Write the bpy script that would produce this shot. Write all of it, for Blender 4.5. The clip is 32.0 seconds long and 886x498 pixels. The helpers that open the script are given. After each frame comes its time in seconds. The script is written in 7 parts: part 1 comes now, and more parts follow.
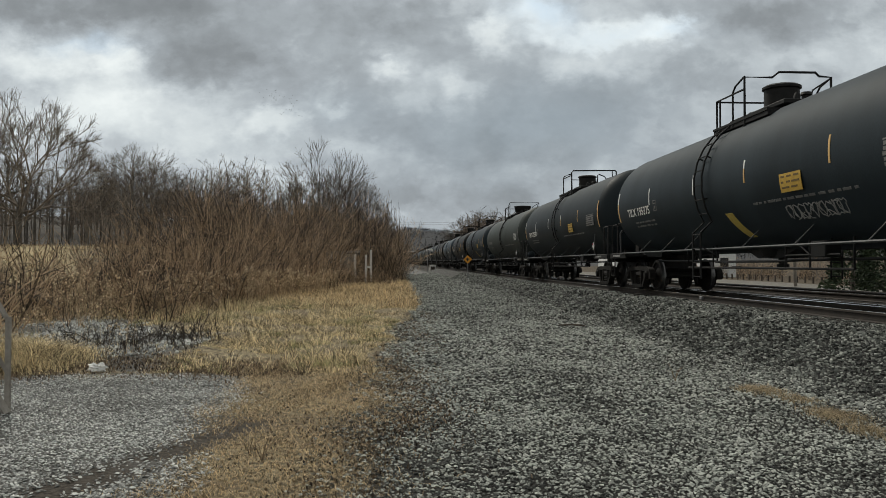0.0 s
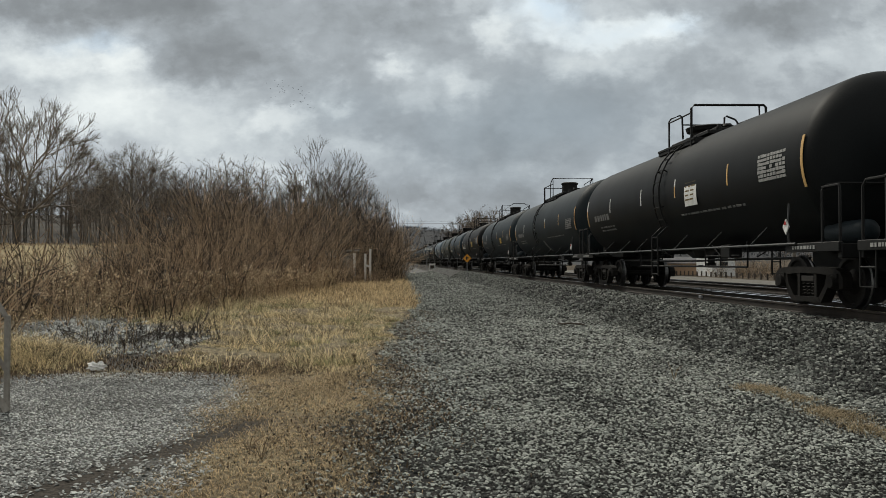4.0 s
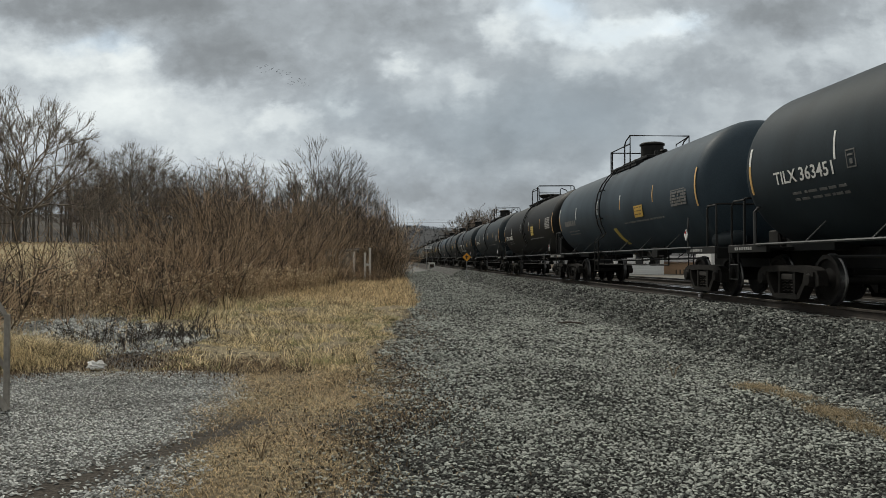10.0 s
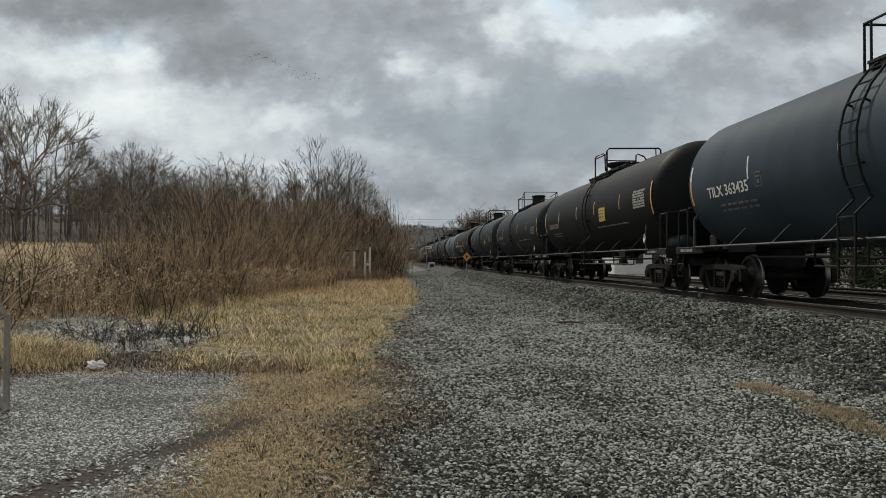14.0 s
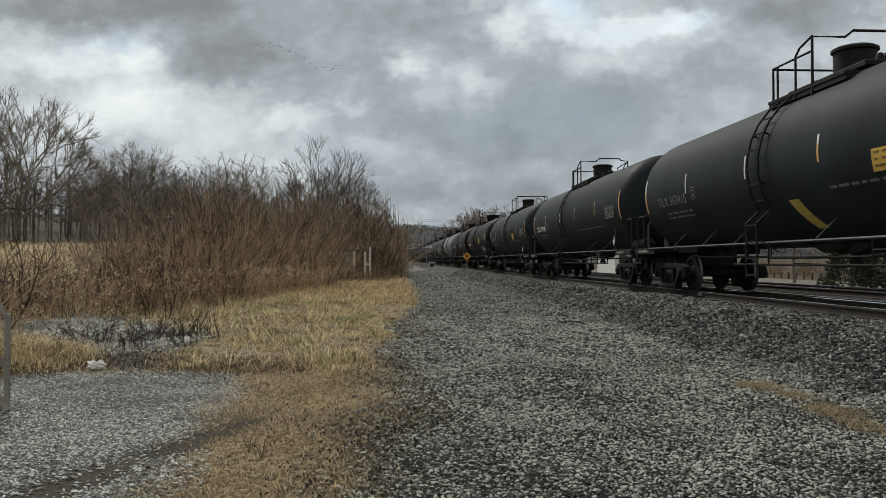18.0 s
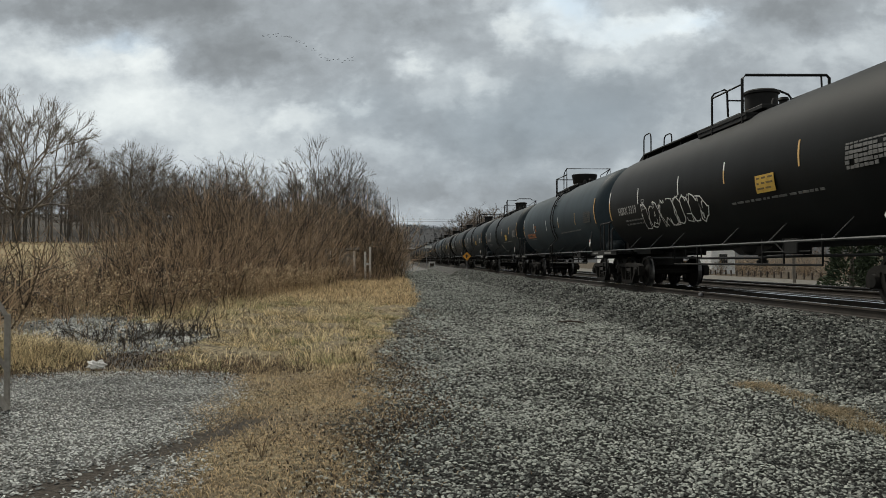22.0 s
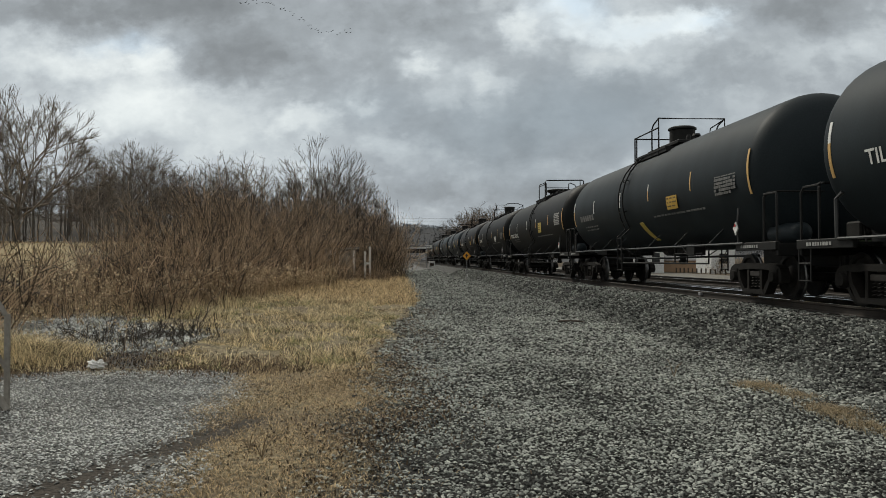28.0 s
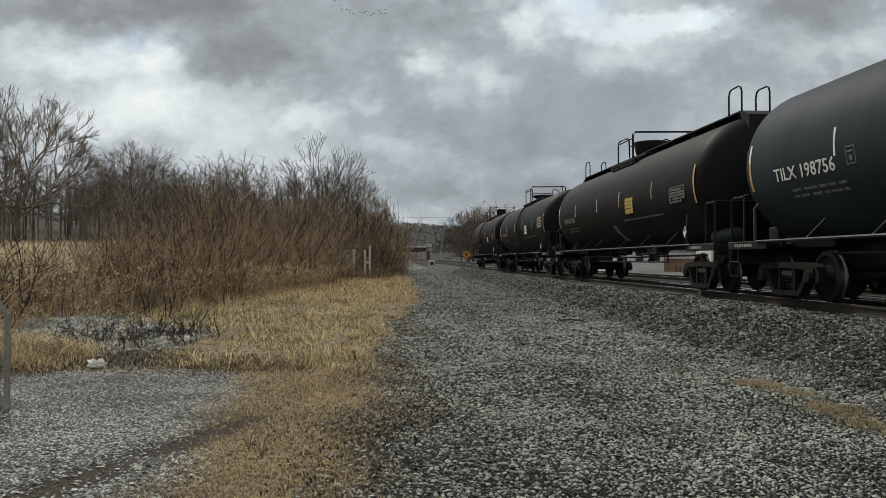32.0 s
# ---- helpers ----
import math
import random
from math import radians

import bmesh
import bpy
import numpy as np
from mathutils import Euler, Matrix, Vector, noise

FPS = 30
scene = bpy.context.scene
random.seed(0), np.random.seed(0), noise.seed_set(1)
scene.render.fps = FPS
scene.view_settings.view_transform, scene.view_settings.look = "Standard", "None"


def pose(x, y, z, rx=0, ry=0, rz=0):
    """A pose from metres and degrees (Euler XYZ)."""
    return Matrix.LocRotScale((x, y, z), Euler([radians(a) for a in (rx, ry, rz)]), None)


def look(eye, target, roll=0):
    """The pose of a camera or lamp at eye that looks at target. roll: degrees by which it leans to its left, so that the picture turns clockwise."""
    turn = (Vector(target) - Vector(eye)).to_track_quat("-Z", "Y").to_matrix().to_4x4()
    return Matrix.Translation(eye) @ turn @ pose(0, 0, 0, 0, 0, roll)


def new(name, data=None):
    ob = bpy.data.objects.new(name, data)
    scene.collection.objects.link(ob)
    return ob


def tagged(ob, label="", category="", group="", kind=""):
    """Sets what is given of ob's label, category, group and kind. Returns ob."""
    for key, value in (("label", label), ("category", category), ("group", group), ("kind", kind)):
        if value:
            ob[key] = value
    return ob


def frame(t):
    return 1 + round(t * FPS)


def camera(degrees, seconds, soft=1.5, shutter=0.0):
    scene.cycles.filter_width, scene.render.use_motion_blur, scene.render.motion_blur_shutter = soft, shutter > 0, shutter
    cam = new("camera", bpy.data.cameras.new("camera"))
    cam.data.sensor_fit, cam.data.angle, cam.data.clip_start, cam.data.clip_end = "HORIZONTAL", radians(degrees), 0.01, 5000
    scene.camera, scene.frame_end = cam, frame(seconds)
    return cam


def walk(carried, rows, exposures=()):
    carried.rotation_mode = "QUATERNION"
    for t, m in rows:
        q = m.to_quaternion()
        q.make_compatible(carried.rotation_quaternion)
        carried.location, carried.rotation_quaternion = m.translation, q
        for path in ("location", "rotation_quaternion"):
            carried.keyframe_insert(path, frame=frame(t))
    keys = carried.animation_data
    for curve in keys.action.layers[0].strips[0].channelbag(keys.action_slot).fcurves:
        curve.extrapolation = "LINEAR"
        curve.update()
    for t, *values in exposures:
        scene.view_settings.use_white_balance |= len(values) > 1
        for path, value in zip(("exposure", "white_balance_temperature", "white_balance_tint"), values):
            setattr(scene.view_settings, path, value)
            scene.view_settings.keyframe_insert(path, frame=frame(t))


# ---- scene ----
# ---- camera: a tripod beside the line, y runs along the track, x to the right, z up ----
EYE = Vector((0.0, 0.0, 1.55))
cam = camera(58.55, 32.0, soft=0.7)


def aim(dx, dy, roll):
    """A small drift of the tripod head: sideways, down, lean."""
    yaw, lift = math.atan((84 - dx) / 1398), math.atan((23 + dy) / 1398)
    way = Vector((math.sin(yaw) * math.cos(lift), math.cos(yaw) * math.cos(lift), math.sin(lift)))
    return look(EYE, EYE + way * 10, roll)


walk(cam, [
    (0.0, aim(1.8, 4.5, 0.0)), (1.5, aim(1.0, 3.9, 0.0)), (3.5, aim(0.8, 2.8, 0.0)), (5.5, aim(0.1, 1.5, 0.0)),
    (8.0, aim(0.0, 1.0, 0.0)), (10.0, aim(0.0, 0.4, 0.0)), (13.0, aim(0.0, 0.0, 0.0)), (17.0, aim(0.2, -0.9, -0.08)),
    (20.0, aim(0.4, -1.0, -0.08)), (25.0, aim(0.0, -1.4, -0.1)), (28.0, aim(0.0, -1.9, -0.1)), (30.0, aim(0.0, -2.9, -0.12)),
    (31.2, aim(0.0, -3.9, -0.13)), (32.0, aim(0.0, -3.9, -0.13))],
     [(0.0, 0.75, 6550, 6), (32.0, 0.75, 6550, 6)])

# ---- world, sun ----
SUN_UP, SUN_ROUND = radians(48), radians(332)
world = bpy.data.worlds.new("overcast")
scene.world = world
world.use_nodes = True
wn, wl = world.node_tree.nodes, world.node_tree.links
wn.clear()
w_out, w_bg, w_sky = wn.new("ShaderNodeOutputWorld"), wn.new("ShaderNodeBackground"), wn.new("ShaderNodeTexSky")
w_sky.sky_type, w_sky.sun_disc, w_sky.sun_elevation, w_sky.sun_rotation = "NISHITA", False, SUN_UP, SUN_ROUND
w_mix, w_co, w_no, w_ramp = wn.new("ShaderNodeMixRGB"), wn.new("ShaderNodeTexCoord"), wn.new("ShaderNodeTexNoise"), wn.new("ShaderNodeValToRGB")
w_no.inputs["Scale"].default_value, w_no.inputs["Detail"].default_value = 2.2, 5
w_ramp.color_ramp.elements[0].position, w_ramp.color_ramp.elements[0].color = 0.3, (2.7, 2.7, 2.66, 1)
w_ramp.color_ramp.elements[1].position, w_ramp.color_ramp.elements[1].color = 0.72, (6.3, 6.2, 5.95, 1)
w_mix.inputs[0].default_value = 0.9
wl.new(w_co.outputs["Generated"], w_no.inputs["Vector"])
wl.new(w_no.outputs["Fac"], w_ramp.inputs[0])
wl.new(w_sky.outputs[0], w_mix.inputs[1])
wl.new(w_ramp.outputs[0], w_mix.inputs[2])
wl.new(w_mix.outputs[0], w_bg.inputs["Color"])
wl.new(w_bg.outputs[0], w_out.inputs["Surface"])
w_bg.inputs["Strength"].default_value = 0.066

sun = new("sun", bpy.data.lights.new("sun", "SUN"))
sun.data.energy, sun.data.angle, sun.data.color = 1.5, radians(14), (1.0, 0.94, 0.85)
sun_way = Vector((math.sin(SUN_ROUND) * math.cos(SUN_UP), math.cos(SUN_ROUND) * math.cos(SUN_UP), math.sin(SUN_UP)))
sun.matrix_basis = look(sun_way * 200, (0, 0, 0))


# ---- materials ----
def material(name, low, high, rough=0.8, metal=0.0, scale=3.0, fine=40.0, bump=0.2, depth=0.01, island=0.0, piece=0.0, spec=0.5, streak=None, thin=0.0, span=(0.38, 0.82)):
    """A surface whose colour runs between two tones in large stains and fine grain, with relief."""
    m = bpy.data.materials.new(name)
    m.use_nodes = True
    n, l = m.node_tree.nodes, m.node_tree.links
    b = n["Principled BSDF"]
    b.inputs["Roughness"].default_value, b.inputs["Metallic"].default_value = rough, metal
    b.inputs["Specular IOR Level"].default_value = spec
    co = n.new("ShaderNodeTexCoord")
    vec = co.outputs["Object"]
    if streak:
        mp = n.new("ShaderNodeMapping")
        mp.inputs["Scale"].default_value = streak
        l.new(vec, mp.inputs["Vector"])
        vec = mp.outputs["Vector"]
    big, small = n.new("ShaderNodeTexNoise"), n.new("ShaderNodeTexNoise")
    big.inputs["Scale"].default_value, big.inputs["Detail"].default_value = scale, 6
    small.inputs["Scale"].default_value, small.inputs["Detail"].default_value = fine, 3
    l.new(vec, big.inputs["Vector"])
    l.new(co.outputs["Object"], small.inputs["Vector"])
    add = n.new("ShaderNodeMath")
    add.operation = "MULTIPLY_ADD"
    add.inputs[1].default_value, add.inputs[2].default_value = 0.45, 0.0
    l.new(small.outputs["Fac"], add.inputs[0])
    tot = n.new("ShaderNodeMath")
    tot.operation = "MULTIPLY_ADD"
    tot.inputs[1].default_value = 0.75
    l.new(big.outputs["Fac"], tot.inputs[0])
    l.new(add.outputs[0], tot.inputs[2])
    last = tot.outputs[0]
    for amount, node, socket in ((island, "ShaderNodeNewGeometry", "Random Per Island"), (piece, "ShaderNodeObjectInfo", "Random")):
        if amount:
            src, mad = n.new(node), n.new("ShaderNodeMath")
            mad.operation, mad.inputs[1].default_value = "MULTIPLY_ADD", amount
            l.new(src.outputs[socket], mad.inputs[0])
            sub = n.new("ShaderNodeMath")
            sub.operation, sub.inputs[1].default_value = "SUBTRACT", amount / 2
            l.new(last, mad.inputs[2])
            l.new(mad.outputs[0], sub.inputs[0])
            last = sub.outputs[0]
    ramp = n.new("ShaderNodeValToRGB")
    ramp.color_ramp.elements[0].position, ramp.color_ramp.elements[0].color = span[0], (*low, 1)
    ramp.color_ramp.elements[1].position, ramp.color_ramp.elements[1].color = span[1], (*high, 1)
    l.new(last, ramp.inputs[0])
    l.new(ramp.outputs[0], b.inputs["Base Color"])
    if bump:
        bp = n.new("ShaderNodeBump")
        bp.inputs["Strength"].default_value, bp.inputs["Distance"].default_value = bump, depth
        l.new(tot.outputs[0], bp.inputs["Height"])
        l.new(bp.outputs[0], b.inputs["Normal"])
    if thin:
        leaf, both = n.new("ShaderNodeBsdfTranslucent"), n.new("ShaderNodeMixShader")
        both.inputs[0].default_value = thin
        l.new(ramp.outputs[0], leaf.inputs["Color"])
        l.new(b.outputs[0], both.inputs[1])
        l.new(leaf.outputs[0], both.inputs[2])
        l.new(both.outputs[0], n["Material Output"].inputs["Surface"])
    return m


def plain(name, colour, rough=0.7, metal=0.0):
    return material(name, [c * 0.85 for c in colour], [min(1, c * 1.15) for c in colour], rough, metal, scale=4, fine=60, bump=0.05)


MAT = {
    "steel": material("dark_steel", (0.0042, 0.0044, 0.0046), (0.012, 0.0122, 0.0122), 0.65, 0.0, 5, 60, spec=0.25),
    "frame": material("grimy_cast_steel", (0.005, 0.0047, 0.0044), (0.019, 0.0175, 0.016), 0.75, 0.0, 6, 50, 0.3, spec=0.2),
    "cast": material("brown_cast_steel", (0.005, 0.0046, 0.0042), (0.019, 0.017, 0.015), 0.8, 0.0, 5, 45, 0.3, spec=0.2),
    "spring_rust": material("rusty_springs", (0.007, 0.006, 0.005), (0.02, 0.016, 0.013), 0.85, 0.0, 7, 50, 0.3),
    "tread": material("worn_steel", (0.05, 0.05, 0.052), (0.22, 0.22, 0.22), 0.42, 1.0, 6, 80),
    "rail_side": material("rusty_rail", (0.013, 0.0105, 0.0085), (0.045, 0.035, 0.028), 0.85, 0.0, 3, 50, 0.3),
    "rail_top": material("polished_rail", (0.75, 0.76, 0.77), (0.9, 0.9, 0.91), 0.18, 1.0, 2, 40, 0.02),
    "tie": material("old_timber", (0.014, 0.012, 0.010), (0.048, 0.041, 0.035), 0.9, 0.0, 2, 30, 0.5, piece=0.25),
    "pipe": material("pale_worn_pipe", (0.014, 0.0147, 0.0155), (0.045, 0.0465, 0.048), 0.5, 0.0, 4, 40),
    "white": material("white_marking", (0.55, 0.55, 0.53), (0.8, 0.8, 0.78), 0.6, 0.0, 5, 30, 0),
    "dim_white": material("grimy_marking", (0.075, 0.075, 0.074), (0.17, 0.17, 0.167), 0.7, 0.0, 6, 30, 0),
    "panel_grey": material("grey_stencil_print", (0.22, 0.22, 0.215), (0.36, 0.36, 0.35), 0.7, 0.0, 6, 30, 0),
    "orange_mark": material("orange_marking", (0.4, 0.12, 0.02), (0.6, 0.2, 0.04), 0.6, 0.0, 5, 30, 0),
    "orange": material("amber_label", (0.4, 0.24, 0.03), (0.56, 0.36, 0.06), 0.6, 0.0, 5, 30, 0),
    "yellow": material("yellow_label", (0.38, 0.28, 0.05), (0.56, 0.42, 0.09), 0.6, 0.0, 5, 30, 0),
    "stripe_amber": material("amber_reflective_strip", (0.5, 0.3, 0.1), (0.68, 0.44, 0.17), 0.5, 0.0, 5, 30, 0),
    "rust": material("rust_orange_patch", (0.28, 0.1, 0.025), (0.45, 0.17, 0.05), 0.8, 0.0, 5, 30, 0),
    "faded_red": material("faded_reddish_marking", (0.17, 0.1, 0.08), (0.28, 0.18, 0.15), 0.7, 0.0, 5, 30, 0),
    "label_ink": plain("faded_label_ink", (0.13, 0.085, 0.025)),
    "dark_mark": plain("dark_lettering", (0.03, 0.028, 0.025)),
    "red": plain("red_print", (0.4, 0.03, 0.03)),
    "valve": plain("valve_grey", (0.2, 0.2, 0.21), 0.5),
}
PAINT = {
    "black": ((0.0048, 0.0049, 0.0049), (0.0108, 0.011, 0.011)),
    "brown_black": ((0.0056, 0.0054, 0.0051), (0.0136, 0.0131, 0.0124)),
    "slate": ((0.018, 0.0215, 0.023), (0.034, 0.0395, 0.042)),
    "dark_slate": ((0.014, 0.016, 0.0165), (0.027, 0.0305, 0.0312)),
    "grey": ((0.075, 0.09, 0.098), (0.135, 0.155, 0.165)),
    "mid_grey": ((0.026, 0.032, 0.035), (0.054, 0.064, 0.068)),
    "olive_grey": ((0.034, 0.034, 0.028), (0.066, 0.066, 0.056)),
    "pale_grey": ((0.155, 0.146, 0.137), (0.25, 0.236, 0.222)),
    "light_grey": ((0.085, 0.094, 0.1), (0.14, 0.152, 0.16)),
    "blue_grey": ((0.03, 0.037, 0.043), (0.058, 0.069, 0.077)),
}
for tone, (low, high) in PAINT.items():
    MAT[tone] = material(tone + "_tank_paint", [c * k for c, k in zip(low, (0.84, 1.0, 1.14))], [c * k for c, k in zip(high, (0.84, 1.0, 1.14))], 0.55, 0.0, 1.0, 35, 0.05, 0.004, piece=0.06, spec=0.11, streak=(1.0, 1.2, 0.35))


# ---- mesh helpers ----
class Build:
    """Collects verts and faces of one mesh."""

    def __init__(self):
        self.v, self.f = [], []

    def add(self, verts, faces):
        o = len(self.v)
        self.v += [tuple(p) for p in verts]
        self.f += [tuple(o + i for i in f) for f in faces]
        return self

    def box(self, x0, x1, y0, y1, z0, z1, c=0.0):
        """A box, chamfered by c."""
        if not c:
            v = [(x, y, z) for x in (x0, x1) for y in (y0, y1) for z in (z0, z1)]
            return self.add(v, [(0, 1, 3, 2), (4, 6, 7, 5), (0, 4, 5, 1), (2, 3, 7, 6), (0, 2, 6, 4), (1, 5, 7, 3)])
        b = bmesh.new()
        bmesh.ops.create_cube(b, size=1, matrix=Matrix.LocRotScale(((x0 + x1) / 2, (y0 + y1) / 2, (z0 + z1) / 2), None, (x1 - x0, y1 - y0, z1 - z0)))
        bmesh.ops.bevel(b, geom=b.edges[:], offset=c, segments=1, affect="EDGES")
        b.verts.ensure_lookup_table()
        self.add([q.co.copy() for q in b.verts], [[q.index for q in f.verts] for f in b.faces])
        b.free()
        return self

    def tube(self, path, r, n=6, close=True):
        """A pipe along a path; r is one radius or one for each point."""
        path = [Vector(p) for p in path]
        rs = r if isinstance(r, (list, tuple)) else [r] * len(path)
        rings, ref = [], None
        for i, p in enumerate(path):
            d = (path[min(i + 1, len(path) - 1)] - path[max(i - 1, 0)]).normalized()
            ref = ref if ref is not None and abs(ref.dot(d)) < 0.95 else (Vector((0, 0, 1)) if abs(d.z) < 0.9 else Vector((1, 0, 0)))
            a = d.cross(ref).normalized()
            b = a.cross(d)
            rings.append([p + (a * math.cos(2 * math.pi * k / n) + b * math.sin(2 * math.pi * k / n)) * rs[i] for k in range(n)])
        v = [q for ring in rings for q in ring]
        f = [(i * n + k, i * n + (k + 1) % n, (i + 1) * n + (k + 1) % n, (i + 1) * n + k) for i in range(len(path) - 1) for k in range(n)]
        if close:
            f += [tuple(range(n))[::-1], tuple((len(path) - 1) * n + k for k in range(n))]
        return self.add(v, f)

    def lathe(self, profile, axis, n=24, at=(0, 0, 0)):
        """profile: (along the axis, radius)."""
        v = []
        for s, r in profile:
            for k in range(n):
                c, d = r * math.cos(2 * math.pi * k / n), r * math.sin(2 * math.pi * k / n)
                q = {"x": (s, c, d), "y": (c, s, d), "z": (c, d, s)}[axis]
                v.append((q[0] + at[0], q[1] + at[1], q[2] + at[2]))
        m = len(profile)
        f = [(i * n + k, i * n + (k + 1) % n, (i + 1) * n + (k + 1) % n, (i + 1) * n + k) for i in range(m - 1) for k in range(n)]
        f += [tuple(range(n))[::-1], tuple((m - 1) * n + k for k in range(n))]
        return self.add(v, f)

    def prism(self, outline, x0, x1):
        """An outline in y, z, thick from x0 to x1."""
        n = len(outline)
        v = [(x0, y, z) for y, z in outline] + [(x1, y, z) for y, z in outline]
        return self.add(v, [tuple(range(n)), tuple(range(2 * n - 1, n - 1, -1))] + [(i, n + i, n + (i + 1) % n, (i + 1) % n) for i in range(n)])

    def mesh(self, name, mat, smooth=0.0):
        """The mesh; faces that meet at less than smooth degrees are shaded as one."""
        m = bpy.data.meshes.new(name)
        m.from_pydata(self.v, [], self.f)
        b = bmesh.new()
        b.from_mesh(m)
        bmesh.ops.recalc_face_normals(b, faces=b.faces[:])
        if smooth:
            for e in b.edges:
                e.smooth = e.is_manifold and e.calc_face_angle(3.0) < radians(smooth)
            for f in b.faces:
                f.smooth = True
        b.to_mesh(m)
        b.free()
        m.materials.append(mat)
        return m


STORE = {}


def kept(key, make):
    """One mesh for all alike pieces."""
    if key not in STORE:
        STORE[key] = make()
    return STORE[key]


def part(name, mesh, parent, m=None, label=""):
    ob = new(name, mesh)
    ob.parent = parent
    if m is not None:
        ob.matrix_basis = m
    if label:
        ob["label"] = label
    if name in ("small_print", "data_panel", "label_print", "spray_paint"):
        tagged(ob, kind="stuff")
    return ob


def thing(name, label, category, m, group="", kind=""):
    return_ob = new(name)
    return_ob.empty_display_size = 0.2
    return_ob.matrix_basis = m
    return tagged(return_ob, label, category, group, kind)


def raw_mesh(name, verts, tris, mat, smooth=False):
    """A mesh from arrays; tris is (n, 3) or (n, 4)."""
    m = bpy.data.meshes.new(name)
    k = tris.shape[1]
    m.vertices.add(len(verts))
    m.vertices.foreach_set("co", np.ascontiguousarray(verts, dtype=np.float32).ravel())
    m.loops.add(tris.size)
    m.loops.foreach_set("vertex_index", np.ascontiguousarray(tris, dtype=np.int32).ravel())
    m.polygons.add(len(tris))
    m.polygons.foreach_set("loop_start", np.arange(0, tris.size, k, dtype=np.int32))
    m.update(calc_edges=True)
    m.polygons.foreach_set("use_smooth", np.full(len(tris), smooth))
    m.materials.append(mat)
    return m


# ---- the railway ----
RAIL = 0.775           # top of rail
LINE = (8.515, 12.85)  # middles of the two tracks
SPEED = 26.0
ZC, RAD = 2.60, 1.53   # middle and radius of a tank above the rail


def rise(y):
    """Far up the line the tracks climb slightly, and swing left by as much."""
    return 0.0036 * min(max(y - 45.0, 0.0), 450.0)


def rails():
    prof = [(-0.069, 0), (0.069, 0), (0.069, 0.012), (0.012, 0.03), (0.009, 0.125), (0.036, 0.135), (0.036, 0.166), (0.028, 0.1715),
            (-0.028, 0.1715), (-0.036, 0.166), (-0.036, 0.135), (-0.009, 0.125), (-0.012, 0.03), (-0.069, 0.012)]
    stops = [-900.0, -300.0, -100.0] + [float(y) for y in range(-55, 205, 10)] + [250.0, 400.0, 495.0, 700.0, 1100.0]
    for n, mid in enumerate(LINE):
        for side in (-0.755, 0.755):
            b = Build()
            k = len(prof)
            b.add([(mid + side + x - rise(y), y, RAIL - 0.1725 + z + rise(y)) for y in stops for x, z in prof],
                  [(i * k + j, i * k + (j + 1) % k, (i + 1) * k + (j + 1) % k, (i + 1) * k + j) for i in range(len(stops) - 1) for j in range(k)])
            rail = tagged(new("rail", b.mesh("rail", MAT["rail_side"], 30)), "rusty steel rail with a polished head on timber sleepers", "rail", "rails", "structure")
            head = Build()
            x0 = mid + side
            strips = [((x0 - 0.026, RAIL - 0.0012), (x0 - 0.026, RAIL + 0.0012), (x0 + 0.026, RAIL + 0.0012), (x0 + 0.026, RAIL - 0.0012))]
            if side > 0:
                # the gauge face, worn bright by the flanges
                strips.append(((x0 - 0.040, RAIL - 0.038), (x0 - 0.028, RAIL + 0.0018), (x0 - 0.02, RAIL - 0.006), (x0 - 0.03, RAIL - 0.04)))
            for strip in strips:
                for y0, y1 in ((-900, 45), (45, 495)):
                    head.add([(x - rise(y), y, z + rise(y)) for y in (y0, y1) for x, z in strip], [(0, 1, 5, 4), (1, 2, 6, 5), (2, 3, 7, 6), (3, 0, 4, 7), (0, 3, 2, 1), (4, 5, 6, 7)])
            part("running_surface", head.mesh("running_surface", MAT["rail_top"]), rail, None, "polished bright running surface")
            if side < 0 and n == 0:
                joint = Build().box(mid + side - 0.075, mid + side - 0.012, 19.55, 19.7, RAIL - 0.11, RAIL - 0.03, 0.01)
                part("rail_clip", joint.mesh("rail_clip", MAT["valve"]), rail, None, "small pale clip on the rail's web")


def sleepers():
    bed = tagged(new("track_bed", Build().box(7.3, 14.1, -900, 1100, 0.30, 0.36).mesh("track_bed", MAT["tie"])), "dark compacted bed under the sleepers", "track bed", "", "structure")
    tie = kept("tie", lambda: Build().box(-1.3, 1.3, -0.115, 0.115, -0.18, 0.0, 0.012).mesh("sleeper", MAT["tie"]))
    far = Build()
    for mid in LINE:
        for i in range(-220, 500):
            y = i * 0.52 + 0.1
            if mid < 10 and 4 < y < 75 or mid > 10 and 10 < y < 50:
                part("sleeper", tie, bed, pose(mid - rise(y) + random.uniform(-0.04, 0.04), y, RAIL - 0.176 + rise(y), 0, 0, random.uniform(-0.8, 0.8)))
            else:
                far.box(mid - 1.3 - rise(y), mid + 1.3 - rise(y), y - 0.115, y + 0.115, RAIL - 0.35 + rise(y), RAIL - 0.176 + rise(y))
    tagged(part("far_sleepers", far.mesh("far_sleepers", MAT["tie"]), bed), kind="stuff")


rails()


# ---- tank cars: local y runs along the car (the trailing end is +y), the seen side is -x ----
END = 7.62             # half the straight barrel


